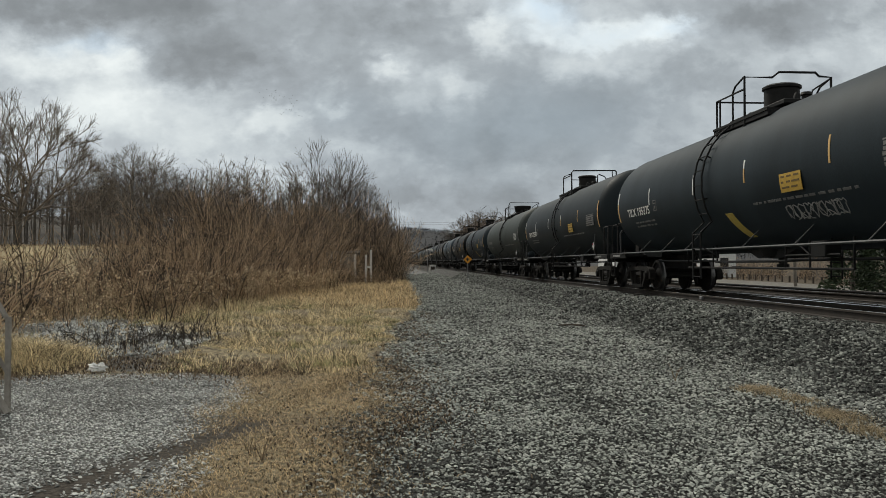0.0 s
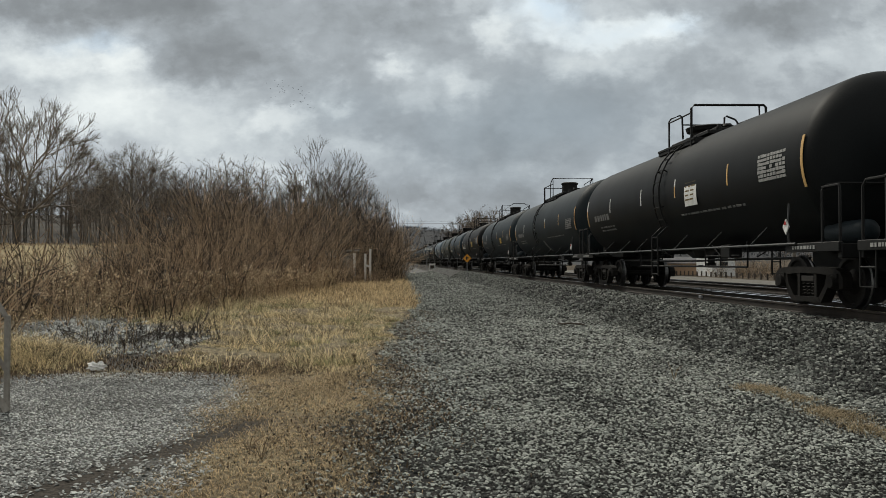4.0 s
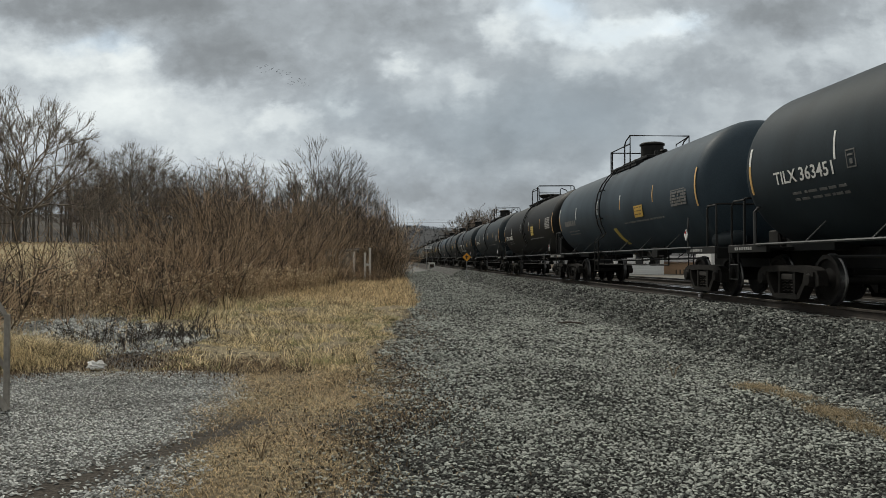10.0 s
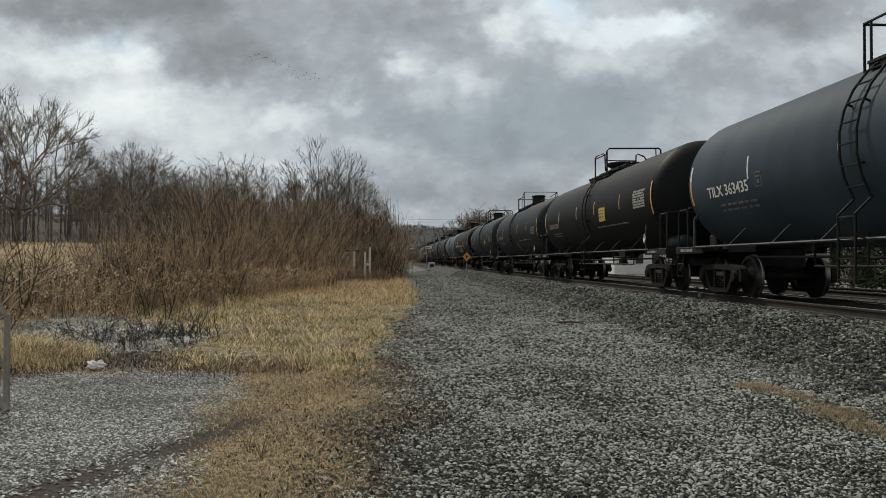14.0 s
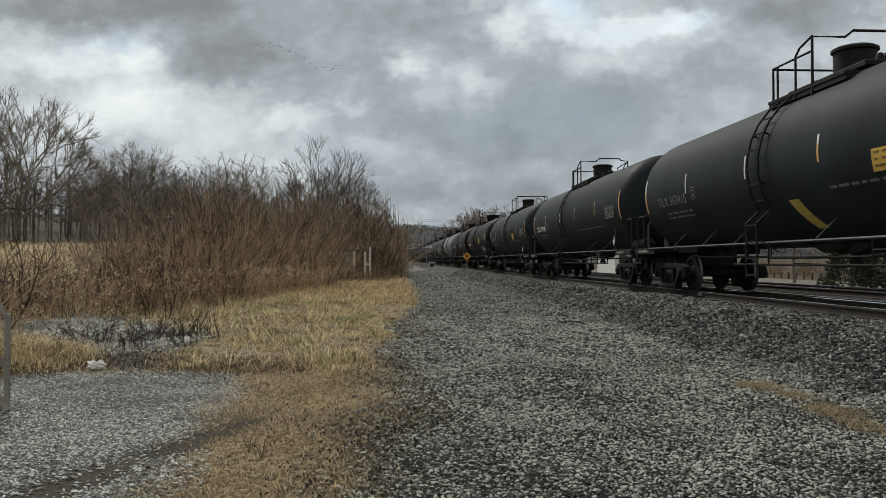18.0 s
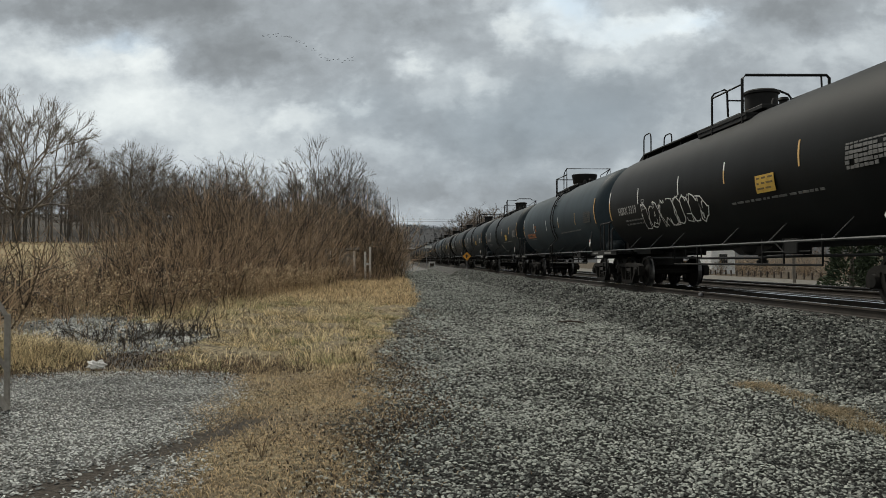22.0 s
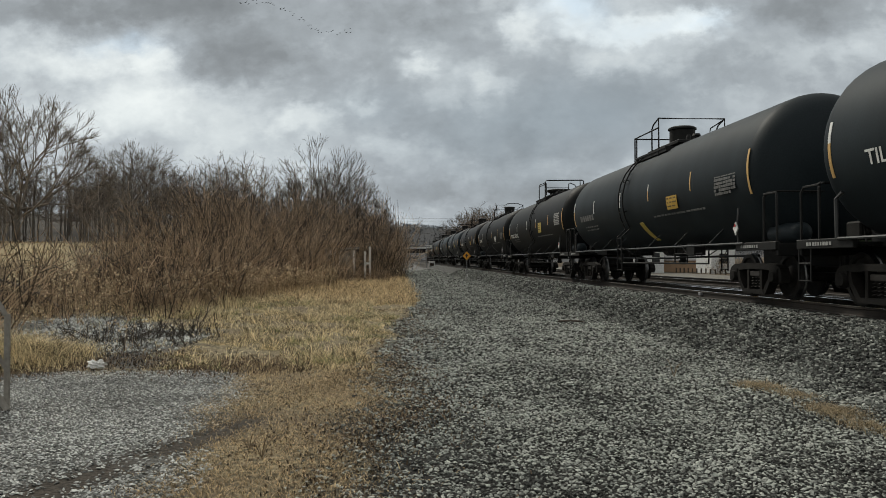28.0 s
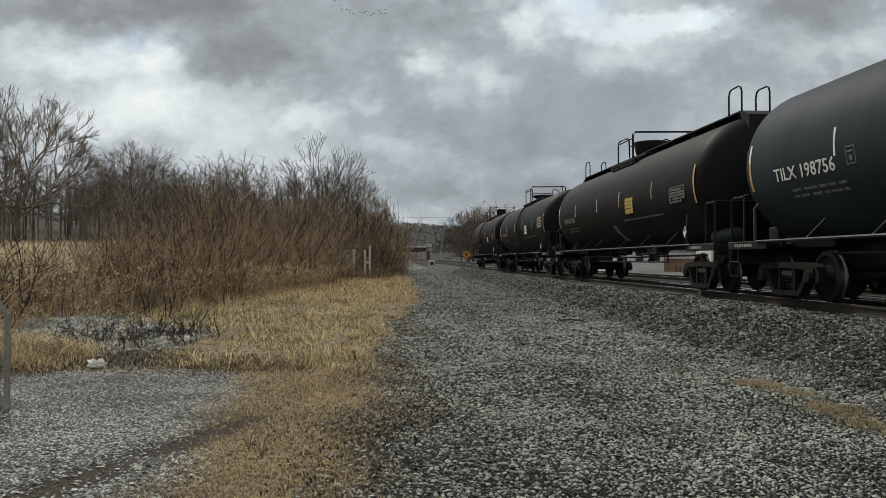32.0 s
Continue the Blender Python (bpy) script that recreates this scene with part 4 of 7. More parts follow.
    stony = math_node("MULTIPLY", math_node("MULTIPLY", step_node(math_node("ADD", x, wob), -8.7, -7.9), step_node(math_node("ADD", x, wob), -3.3, -3.9)),
                      math_node("MULTIPLY", step_node(band, 13.4, 14.4), step_node(band, 19.4, 18.0)))
    col = mix(step_node(noise_node(0.5, 5), 0.45, 0.6), straw, litter)
    far_left = step_node(y, 26, 32)
    col = mix(far_left, col, field)
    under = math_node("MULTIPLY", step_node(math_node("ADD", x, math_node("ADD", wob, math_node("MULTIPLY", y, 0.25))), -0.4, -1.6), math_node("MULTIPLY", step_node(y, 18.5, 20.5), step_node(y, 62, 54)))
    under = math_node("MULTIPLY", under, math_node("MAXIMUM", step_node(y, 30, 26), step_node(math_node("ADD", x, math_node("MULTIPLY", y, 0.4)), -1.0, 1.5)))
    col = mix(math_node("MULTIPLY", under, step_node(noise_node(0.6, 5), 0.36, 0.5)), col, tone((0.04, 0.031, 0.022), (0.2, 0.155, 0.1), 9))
    col = mix(stony, col, pale)
    col = mix(pad, col, pale)
    # dark damp ruts on the pad and along the straw strip
    line = math_node("SUBTRACT", math_node("SUBTRACT", y, 5.55), math_node("MULTIPLY", math_node("ADD", x, 2.31), 2.5))
    rut = math_node("MULTIPLY", step_node(math_node("ABSOLUTE", line, 0), 1.0, 0.35), math_node("MULTIPLY", step_node(x, -1.0, -1.35), math_node("MULTIPLY", step_node(y, 3.2, 4.4), step_node(y, 8.6, 7.6))))
    rut = math_node("MULTIPLY", rut, step_node(noise_node(1.3, 4), 0.3, 0.42))
    col = mix(rut, col, mud)
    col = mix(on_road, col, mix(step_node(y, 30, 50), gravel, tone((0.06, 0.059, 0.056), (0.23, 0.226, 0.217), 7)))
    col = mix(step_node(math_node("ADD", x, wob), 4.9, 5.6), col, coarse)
    # track bed: oily ballast, with the train's shade also put into the colour
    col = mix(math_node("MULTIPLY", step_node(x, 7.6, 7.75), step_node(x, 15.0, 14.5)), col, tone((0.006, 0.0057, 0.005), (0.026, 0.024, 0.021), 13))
    woods = tone((0.022, 0.02, 0.018), (0.075, 0.066, 0.056), 0.25)
    # far hill ground: blue-grey distance haze put into its colour
    col = mix(step_node(y, 260, 330), col, tone((0.038, 0.039, 0.042), (0.06, 0.061, 0.064), 0.1))
    col = mix(math_node("MULTIPLY", step_node(y, 62, 68), step_node(x, -4, -8)), col, woods)
    col = mix(math_node("MULTIPLY", step_node(y, 150, 120), step_node(math_node("ADD", x, math_node("MULTIPLY", wob, 0.3)), 16.3, 17.2)), col, tone((0.1, 0.094, 0.082), (0.2, 0.19, 0.168), 3))
    col = mix(math_node("MULTIPLY", math_node("MULTIPLY", step_node(y, 125, 150), step_node(y, 330, 260)), step_node(x, 4.6, 5.4)), col, woods)
    col = mix(math_node("MULTIPLY", step_node(y, 300, 250), step_node(math_node("ADD", x, wob), 28.5, 29.5)), col, tone((0.04, 0.031, 0.021), (0.105, 0.08, 0.052), 1.2))
    l.new(col, b.inputs["Base Color"])
    bp = n.new("ShaderNodeBump")
    bp.inputs["Strength"].default_value, bp.inputs["Distance"].default_value = 0.8, 0.03
    l.new(noise_node(26, 4), bp.inputs["Height"])
    l.new(bp.outputs[0], b.inputs["Normal"])
    return m


def ground():
    xs = np.unique(np.concatenate([np.linspace(-2500, -200, 14), np.linspace(-200, -45, 16), np.linspace(-45, -12, 34), np.linspace(-12, 17, 120), np.linspace(17, 60, 30), np.linspace(60, 300, 12), np.linspace(300, 2500, 10)]))
    ys = np.unique(np.concatenate([np.linspace(-2500, -100, 12), np.linspace(-100, 2, 20), np.linspace(2, 30, 110), np.linspace(30, 120, 60), np.linspace(120, 500, 30), np.linspace(500, 1000, 20), np.linspace(1000, 3000, 8)]))
    gx, gy = np.meshgrid(xs, ys)
    v = np.stack([gx.ravel(), gy.ravel(), height(gx, gy).ravel()], 1)
    w = len(xs)
    i, j = np.meshgrid(np.arange(len(xs) - 1), np.arange(len(ys) - 1))
    o = (j * w + i).ravel()
    f = np.stack([o, o + 1, o + 1 + w, o + w], 1)
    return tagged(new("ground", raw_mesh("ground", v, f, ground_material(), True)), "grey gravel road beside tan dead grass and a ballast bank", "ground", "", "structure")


ground()
sleepers()

RNG = np.random.default_rng(4)
ICO = np.array([(-1, 1.618, 0), (1, 1.618, 0), (-1, -1.618, 0), (1, -1.618, 0), (0, -1, 1.618), (0, 1, 1.618), (0, -1, -1.618), (0, 1, -1.618), (1.618, 0, -1), (1.618, 0, 1), (-1.618, 0, -1), (-1.618, 0, 1)]) / 1.902
ICO_F = np.array([(0, 11, 5), (0, 5, 1), (0, 1, 7), (0, 7, 10), (0, 10, 11), (1, 5, 9), (5, 11, 4), (11, 10, 2), (10, 7, 6), (7, 1, 8), (3, 9, 4), (3, 4, 2), (3, 2, 6), (3, 6, 8), (3, 8, 9), (4, 9, 5), (2, 4, 11), (6, 2, 10), (8, 6, 7), (9, 8, 1)])
OCT = np.array([(1, 0, 0), (-1, 0, 0), (0, 1, 0), (0, -1, 0), (0, 0, 1), (0, 0, -1)], float)
OCT_F = np.array([(0, 2, 4), (2, 1, 4), (1, 3, 4), (3, 0, 4), (2, 0, 5), (1, 2, 5), (3, 1, 5), (0, 3, 5)])


CUBE = np.array([(x, y, z) for z in (-0.72, 0.6) for x, y in ((-0.8, -0.7), (0.75, -0.8), (0.8, 0.7), (-0.7, 0.8))]) * np.array([1, 1, 1.0])
CUBE_F = np.array([(0, 2, 1), (0, 3, 2), (4, 5, 6), (4, 6, 7), (0, 1, 5), (0, 5, 4), (1, 2, 6), (1, 6, 5), (2, 3, 7), (2, 7, 6), (3, 0, 4), (3, 4, 7)])


def stones(name, label, x, y, size, mat, shape="ico", sink=0.25, flat=0.8):
    base, faces = {"ico": (ICO, ICO_F), "oct": (OCT, OCT_F), "block": (CUBE, CUBE_F)}[shape]
    n, k = len(x), len(base)
    v = base[None] * (1 + RNG.uniform(-0.38, 0.34, (n, k, 1)))
    v = v * (size[:, None, None] / 2) * RNG.uniform(0.65, 1.3, (n, 1, 3)) * np.array([1.1, 1, flat])
    a, t = RNG.uniform(0, 6.28, n), RNG.uniform(-0.6, 0.6, n)
    c, s = np.cos(a)[:, None], np.sin(a)[:, None]
    ct, st = np.cos(t)[:, None], np.sin(t)[:, None]
    yy, zz = v[:, :, 1] * ct - v[:, :, 2] * st, v[:, :, 1] * st + v[:, :, 2] * ct
    xx, yy = v[:, :, 0] * c - yy * s, v[:, :, 0] * s + yy * c
    z0 = height(x, y) + size * (0.5 - sink) * RNG.uniform(0.1, 1.0, n)
    v = np.stack([xx + x[:, None], yy + y[:, None], zz + z0[:, None]], 2).reshape(-1, 3)
    f = (faces[None] + (np.arange(n) * k)[:, None, None]).reshape(-1, 3)
    return tagged(new(name, raw_mesh(name, v, f, mat)), label, "gravel", "", "stuff")


STONE = material("crushed_limestone", (0.026, 0.0275, 0.0248), (0.425, 0.445, 0.402), 0.9, 0.0, 0.7, 60, 0.3, 0.004, island=0.62)
PEBBLE = material("pale_pebbles", (0.11, 0.112, 0.106), (0.63, 0.643, 0.613), 0.9, 0.0, 0.9, 60, 0.3, 0.004, island=0.5)
BALLAST = material("ballast_stone", (0.02, 0.021, 0.0192), (0.29, 0.302, 0.275), 0.88, 0.0, 1.2, 50, 0.3, 0.005, island=0.6)


# oily stones, darkened further by train shade painted into their colour
OILY_SHADED = material("oily_shaded_ballast", (0.008, 0.0075, 0.007), (0.06, 0.056, 0.05), 0.85, 0.0, 1.2, 50, 0.3, 0.005, island=0.6)


def patch_of_stones(x, y, loose):
    """True on the slanting stony patch behind the pad."""
    return (np.abs(y + 1.3 * (x + 5.7) - 16.2) < 2.2 + RNG.normal(0, loose, len(x))) & (x > -8.4) & (x < -3.5)


def gravel():
    def strip(n, x0, x1, y0, y1, lo=-0.62, hi=0.66):
        """Points of a strip beside the camera's place, widening along the line."""
        x, y = RNG.uniform(x0, x1, n * 2), RNG.uniform(y0, y1, n * 2)
        keep = (x > lo * y - 0.5) & (x < hi * y + 0.5)
        return x[keep][:n], y[keep][:n]

    def packed(cell, x0, x1, y0, y1, lo=-0.62, hi=0.66):
        """Stones lying side by side, with small gaps between them."""
        gx, gy = np.meshgrid(np.arange(x0, x1, cell), np.arange(y0, y1, cell))
        gx[::2] += cell / 2
        x, y = (gx + RNG.uniform(-0.36, 0.36, gx.shape) * cell).ravel(), (gy + RNG.uniform(-0.36, 0.36, gx.shape) * cell).ravel()
        keep = (x > lo * y - 0.3) & (x < hi * y + 0.3)
        return x[keep], y[keep], cell * RNG.uniform(0.45, 1.05, keep.sum())

    def thin_out(x, y, lo, spread):
        return x > road_edge(y) - lo + np.abs(RNG.normal(0, spread, len(x)))

    for cell, x0, y0, y1, spread, label in ((0.033, -1.2, 4.3, 8.0, 0.95, "loose grey crushed stone of the track-side road"), (0.041, -1.0, 8.0, 13.0, 0.8, "loose grey crushed stone along the road"),
                                            (0.055, -0.8, 13.0, 22.0, 0.6, "grey crushed stone on the road")):
        x, y, size = packed(cell, x0, 5.4, y0, y1)
        keep = thin_out(x, y, 0.3, spread)
        stones("road_gravel", label, x[keep], y[keep], size[keep] * 1.32, STONE, "oct", 0.12, 0.55)
    x, y = strip(19000, 0.0, 5.6, 22, 46)
    keep = x > road_edge(y)
    stones("road_gravel", "grey crushed stone further along the road", x[keep], y[keep], RNG.uniform(0.035, 0.08, keep.sum()), STONE, "oct", 0.1)
    x, y = strip(13000, 0.6, 5.6, 46, 125)
    keep = x > road_edge(y)
    stones("road_gravel", "grey stone on the far stretch of road", x[keep], y[keep], RNG.uniform(0.06, 0.15, keep.sum()), STONE, "oct", 0.15)
    for cell, y0, y1, label in ((0.05, 7.0, 13.5, "coarse angular grey ballast stones beside the rail"), (0.06, 13.5, 24, "coarse angular grey ballast stones on the bank")):
        x, y, size = packed(cell, 5.0, 7.68, y0, y1)
        stones("ballast", label, x, y, size * 1.05, BALLAST, "block", 0.0)
    x, y = strip(15000, 4.9, 7.4, 24, 80)
    stones("ballast", "coarse angular grey ballast stones along the bank", x, y, RNG.uniform(0.045, 0.105, len(x)), BALLAST, "oct", 0.05)
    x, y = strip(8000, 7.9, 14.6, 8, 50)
    stones("ballast", "dark ballast stones between the sleepers", x, y, RNG.uniform(0.03, 0.06, len(x)), OILY_SHADED, "oct", 0.4)
    x, y, size = packed(0.031, -7.5, -1.3, 4.6, 11.7)
    keep = (y < pad_edge(x)) & (x < -1.5 - 0.09 * (y - 5.2) + RNG.normal(0, 0.12, len(x)) - 0.1 * np.sin(y * 1.9)) & ~((np.abs(y - 5.55 - 2.5 * (x + 2.31)) < RNG.uniform(-0.03, 0.85, len(x))) & (y < 8.4))
    stones("pad_gravel", "fine pale gravel on the turning pad", x[keep], y[keep], size[keep] * np.interp(y[keep], (5, 9), (1.35, 1.05)), PEBBLE, "oct", 0.16, 0.5)
    x, y = strip(9000, -8.6, -3.4, 12.7, 22.0)
    keep = (np.sin(x * 1.9 + y * 0.8) + np.sin(y * 2.1 - x * 0.7) + RNG.normal(0, 0.6, len(x)) > -0.85) & patch_of_stones(x, y, 0.5)
    x, y = x[keep], y[keep]
    stones("stony_patch", "grey stones lying among the dead grass", x, y, RNG.uniform(0.035, 0.085, len(x)), PEBBLE, "oct")


gravel()


def blades(name, label, x, y, tall, wide, mat, lean=0.5, way=None):
    """Dry grass: each blade a bent strip of two pieces."""
    n = len(x)
    z = height(x, y)
    a, b = RNG.uniform(0, 6.28, n), RNG.uniform(0, 6.28, n) if way is None else way
    bend = tall * RNG.uniform(0.1, 1.0, n) * lean
    dx, dy = np.cos(a) * wide / 2, np.sin(a) * wide / 2
    lx, ly = np.cos(b) * bend, np.sin(b) * bend
    v = np.empty((n, 5, 3))
    v[:, 0] = np.stack([x - dx, y - dy, z - 0.02], 1)
    v[:, 1] = np.stack([x + dx, y + dy, z - 0.02], 1)
    v[:, 2] = np.stack([x + dx * 0.8 + lx * 0.35, y + dy * 0.8 + ly * 0.35, z + tall * 0.6], 1)
    v[:, 3] = np.stack([x - dx * 0.8 + lx * 0.35, y - dy * 0.8 + ly * 0.35, z + tall * 0.6], 1)
    v[:, 4] = np.stack([x + lx, y + ly, z + tall * RNG.uniform(0.75, 1.0, n)], 1)
    f = np.array([(0, 1, 2), (0, 2, 3), (3, 2, 4)])
    f = (f[None] + (np.arange(n) * 5)[:, None, None]).reshape(-1, 3)
    return tagged(new(name, raw_mesh(name, v.reshape(-1, 3), f, mat)), label, "grass", "", "stuff")


STRAW = material("dead_grass", (0.085, 0.066, 0.035), (0.95, 0.8, 0.51), 0.85, 0.0, 1.6, 15, 0, island=0.75, thin=0.35, span=(0.44, 0.76))
GREENISH = material("half_green_grass", (0.1, 0.1, 0.045), (0.5, 0.47, 0.25), 0.85, 0.0, 1.6, 15, 0, island=0.8, thin=0.35, span=(0.44, 0.76))
LITTER = material("brown_dead_grass", (0.14, 0.104, 0.06), (0.74, 0.575, 0.35), 0.9, 0.0, 0.8, 15, 0, island=0.95, thin=0.35, span=(0.44, 0.76))
MULCH = material("brown_leaf_litter", (0.035, 0.025, 0.017), (0.27, 0.195, 0.125), 0.9, 0.0, 0.8, 15, 0, island=0.9)
TUFT = material("faded_tan_tuft", (0.12, 0.094, 0.058), (0.52, 0.425, 0.28), 0.9, 0.0, 0.8, 15, 0, island=0.8, thin=0.35)
STALK = material("dry_weed_stalk", (0.1, 0.07, 0.045), (0.3, 0.23, 0.15), 0.9, 0.0, 2, 15, 0, island=0.4)


def clumped(n, x0, x1, y0, y1, cell, power=1.0):
    """Scattered points gathered in tufts."""
    k = max(4, n // 40)
    cx, cy = RNG.uniform(x0, x1, k), y0 + (y1 - y0) * RNG.uniform(0, 1, k) ** power
    i = RNG.integers(0, k, n)
    return cx[i] + RNG.normal(0, cell, n), cy[i] + RNG.normal(0, cell, n), RNG.uniform(0.35, 1.5, k)[i]


def tufted(n, x0, x1, y0, y1, each, wide, power=1.0):
    """Points in round tufts: place, height of the tuft's mound, and the way out from its middle."""
    k = max(4, n // each)
    cx, cy = RNG.uniform(x0, x1, k), y0 + (y1 - y0) * RNG.uniform(0, 1, k) ** power
    i = RNG.integers(0, k, n)
    r, a = np.abs(RNG.normal(0, 1, n)), RNG.uniform(0, 6.28, n)
    size = RNG.uniform(0.4, 1.6, k)[i]
    return cx[i] + r * np.cos(a) * wide * size, cy[i] + r * np.sin(a) * wide * size, size * np.exp(-r * r / 2) + 0.25, a + RNG.normal(0, 0.7, n)


def shrub_edge(y):
    """The front of the thicket."""
    return np.interp(y, (18, 23, 27, 53, 77, 120), (-9.0, -7.2, -6.0, -3.6, -0.4, 0.0))


def hollow(x, y):
    """Sunken, thinly grown places in the grass: 0 to 1."""
    return 0.5 + 0.25 * np.sin(2.3 * x + 1.1 * y + 1.5 * np.sin(0.9 * y)) + 0.25 * np.sin(1.7 * y - 2.9 * x + 2.0 * np.sin(1.3 * x))


def grasses():
    x, y, g = clumped(100000, -2.4, 0.7, 4.4, 13, 0.24)
    keep = (x < road_edge(y) + 0.15 + np.abs(RNG.normal(0, 0.3, len(x)))) & ((x > -1.55 - 0.09 * (y - 5.2) + 0.12 * np.sin(y * 2) - np.abs(RNG.normal(0, 0.2, len(x)))) | (y > 11.2))
    keep &= ~((np.abs(y - 5.55 - 2.5 * (x + 2.31)) < RNG.uniform(0, 0.6, len(x))) & (y < 7.9)) & (hollow(x, y) < RNG.uniform(0.35, 1.3, len(x)))
    blades("flattened_grass", "short flattened tan grass along the road's edge", x[keep], y[keep], RNG.uniform(0.008, 0.032, keep.sum()) * g[keep], RNG.uniform(0.003, 0.008, keep.sum()), LITTER, 4.5)
    for many, mat, label in ((150000, STRAW, "pale straw-coloured dead grass in tufts"), (26000, GREENISH, "half-green short winter grass among the straw")):
        x, y, g, way = tufted(many, -8.0, 1.0, 11.3, 30, 190, 0.19, 1.2)
        keep = (x < road_edge(y) - 0.1 + 0.25 * np.sin(y * 1.7)) & ~(patch_of_stones(x, y, 0.3) & (RNG.uniform(0, 1, len(x)) < 0.9))
        keep &= (hollow(x, y) < RNG.uniform(0.2, 1.05, len(x))) & ((y > 12.7 + 0.35 * np.sin(x * 2.1)) | (x > -1.7) | (RNG.uniform(0, 1, len(x)) < 0.25))
        tall = (0.035 + 0.14 * RNG.uniform(0, 1, len(x)) ** 2) * g * (1.25 - 0.6 * hollow(x, y)) * np.interp(x, (-6, -1.5, 0.5), (1.35, 1.0, 0.45)) * np.where((x < -2.9) & (y < 20 - 1.3 * (x + 5.7)), 0.42, 1.0)
        blades("dead_grass", label, x[keep], y[keep], tall[keep], RNG.uniform(0.005, 0.014, keep.sum()), mat, 2.1, way[keep])
    x, y, g = clumped(34000, -6.5, 1.2, 28, 85, 0.5, 1.2)
    keep = (x < road_edge(y)) & (x > shrub_edge(y) - 1)
    blades("dead_grass", "straw-coloured dead grass strip beside the thicket", x[keep], y[keep], RNG.uniform(0.04, 0.3, keep.sum()) * g[keep], RNG.uniform(0.01, 0.024, keep.sum()), LITTER, 1.6)
    for many, mat, label in ((12000, LITTER, "tall tufted dead grass and weeds"), (9000, STRAW, "tall pale dead grass under the brambles")):
        x, y, g, way = tufted(many, -18, -4.8, 12, 30, 60, 0.2)
        keep = (y > pad_edge(x) + 0.3) & (x < np.where(y < 16, -6.2, -4.4 - 0.8 * (y - 12.0) * (y < 20.0))) & ~patch_of_stones(x, y, 0.3)
        blades("tall_dead_grass", label, x[keep], y[keep], RNG.uniform(0.1, 0.42, keep.sum()) * g[keep] * np.interp(y[keep], (13.5, 20), (0.3, 1.0)), RNG.uniform(0.006, 0.014, keep.sum()), mat, 0.9, way[keep])
    x, y, g = clumped(15000, -60, -8, 26, 75, 0.6)
    blades("field_grass", "tan winter pasture grass on the rise", x, y, RNG.uniform(0.05, 0.2, len(x)) * g, RNG.uniform(0.02, 0.05, len(x)), LITTER, 1.4)
    # brown leaf litter trodden into the gravel
    x, y = RNG.uniform(-0.9, 2.8, 60000), 4.3 + 22 * RNG.uniform(0, 1, 60000) ** 1.5
    keep = np.abs(x - road_edge(y) - 0.45) < np.abs(RNG.normal(0, 0.42, len(x)))
    keep &= np.sin(x * 3.1 + y * 0.7) + np.sin(y * 1.9 - x) + RNG.normal(0, 0.8, len(x)) > -0.6
    blades("leaf_litter", "dark brown leaf litter trodden into the road's edge", x[keep], y[keep], RNG.uniform(0.02, 0.05, keep.sum()), RNG.uniform(0.008, 0.022, keep.sum()), MULCH, 1.8)
    x = RNG.uniform(-7.2, -1.3, 7500)
    y = pad_edge(x) + 0.55 + 0.25 * np.sin(x * 2.7) + RNG.normal(0, 0.5, 7500)
    blades("leaf_litter", "brown leaf litter along the pad's edge", x, y, RNG.uniform(0.02, 0.07, 7500), RNG.uniform(0.006, 0.016, 7500), MULCH, 1.8)
    x, y = RNG.uniform(-2.0, 0.6, 9000), RNG.uniform(4.4, 13, 9000)
    keep = (x < road_edge(y) + 0.1) & (x > -1.5 - 0.09 * (y - 5.2)) & (hollow(x * 1.7, y * 1.4) > RNG.uniform(0.3, 1.0, len(x)))
    blades("leaf_litter", "dark crumbs of leaf litter in the flattened grass", x[keep], y[keep], RNG.uniform(0.012, 0.03, keep.sum()), RNG.uniform(0.008, 0.02, keep.sum()), MULCH, 1.8)
    # two worn tufts in the ballast
    for cx, cy, n in ((4.4, 9.35, 1500), (4.5, 8.7, 600), (4.43, 7.8, 1700), (4.36, 7.1, 700)):
        x, y = RNG.normal(cx, 0.12, n), RNG.normal(cy, 0.18, n)
        blades("grass_tuft", "flat tuft of tan grass in the gravel", x, y, RNG.uniform(0.03, 0.07, n), RNG.uniform(0.004, 0.009, n), TUFT, 3.0)


grasses()


# ---- bare shrubs and trees ----
def tubes(paths, radii, sides=3):
    """Many thin stems at once: paths (n, k, 3), radii (n, k)."""
    n, k, _ = paths.shape
    d = np.gradient(paths, axis=1)
    d /= np.linalg.norm(d, axis=2, keepdims=True) + 1e-9
    ref = np.where(np.abs(d[..., 2:3]) < 0.9, np.array([0, 0, 1.0]), np.array([1.0, 0, 0]))
    a = np.cross(d, ref)
    a /= np.linalg.norm(a, axis=2, keepdims=True) + 1e-9
    b = np.cross(a, d)
    ang = np.arange(sides) * 2 * np.pi / sides
    v = paths[:, :, None] + radii[:, :, None, None] * (a[:, :, None] * np.cos(ang)[None, None, :, None] + b[:, :, None] * np.sin(ang)[None, None, :, None])
    i, s = np.meshgrid(np.arange(k - 1), np.arange(sides), indexing="ij")
    q = np.stack([i * sides + s, i * sides + (s + 1) % sides, (i + 1) * sides + (s + 1) % sides, (i + 1) * sides + s], -1).reshape(-1, 4)
    f = (q[None] + (np.arange(n) * k * sides)[:, None, None]).reshape(-1, 4)
    return v.reshape(-1, 3), f


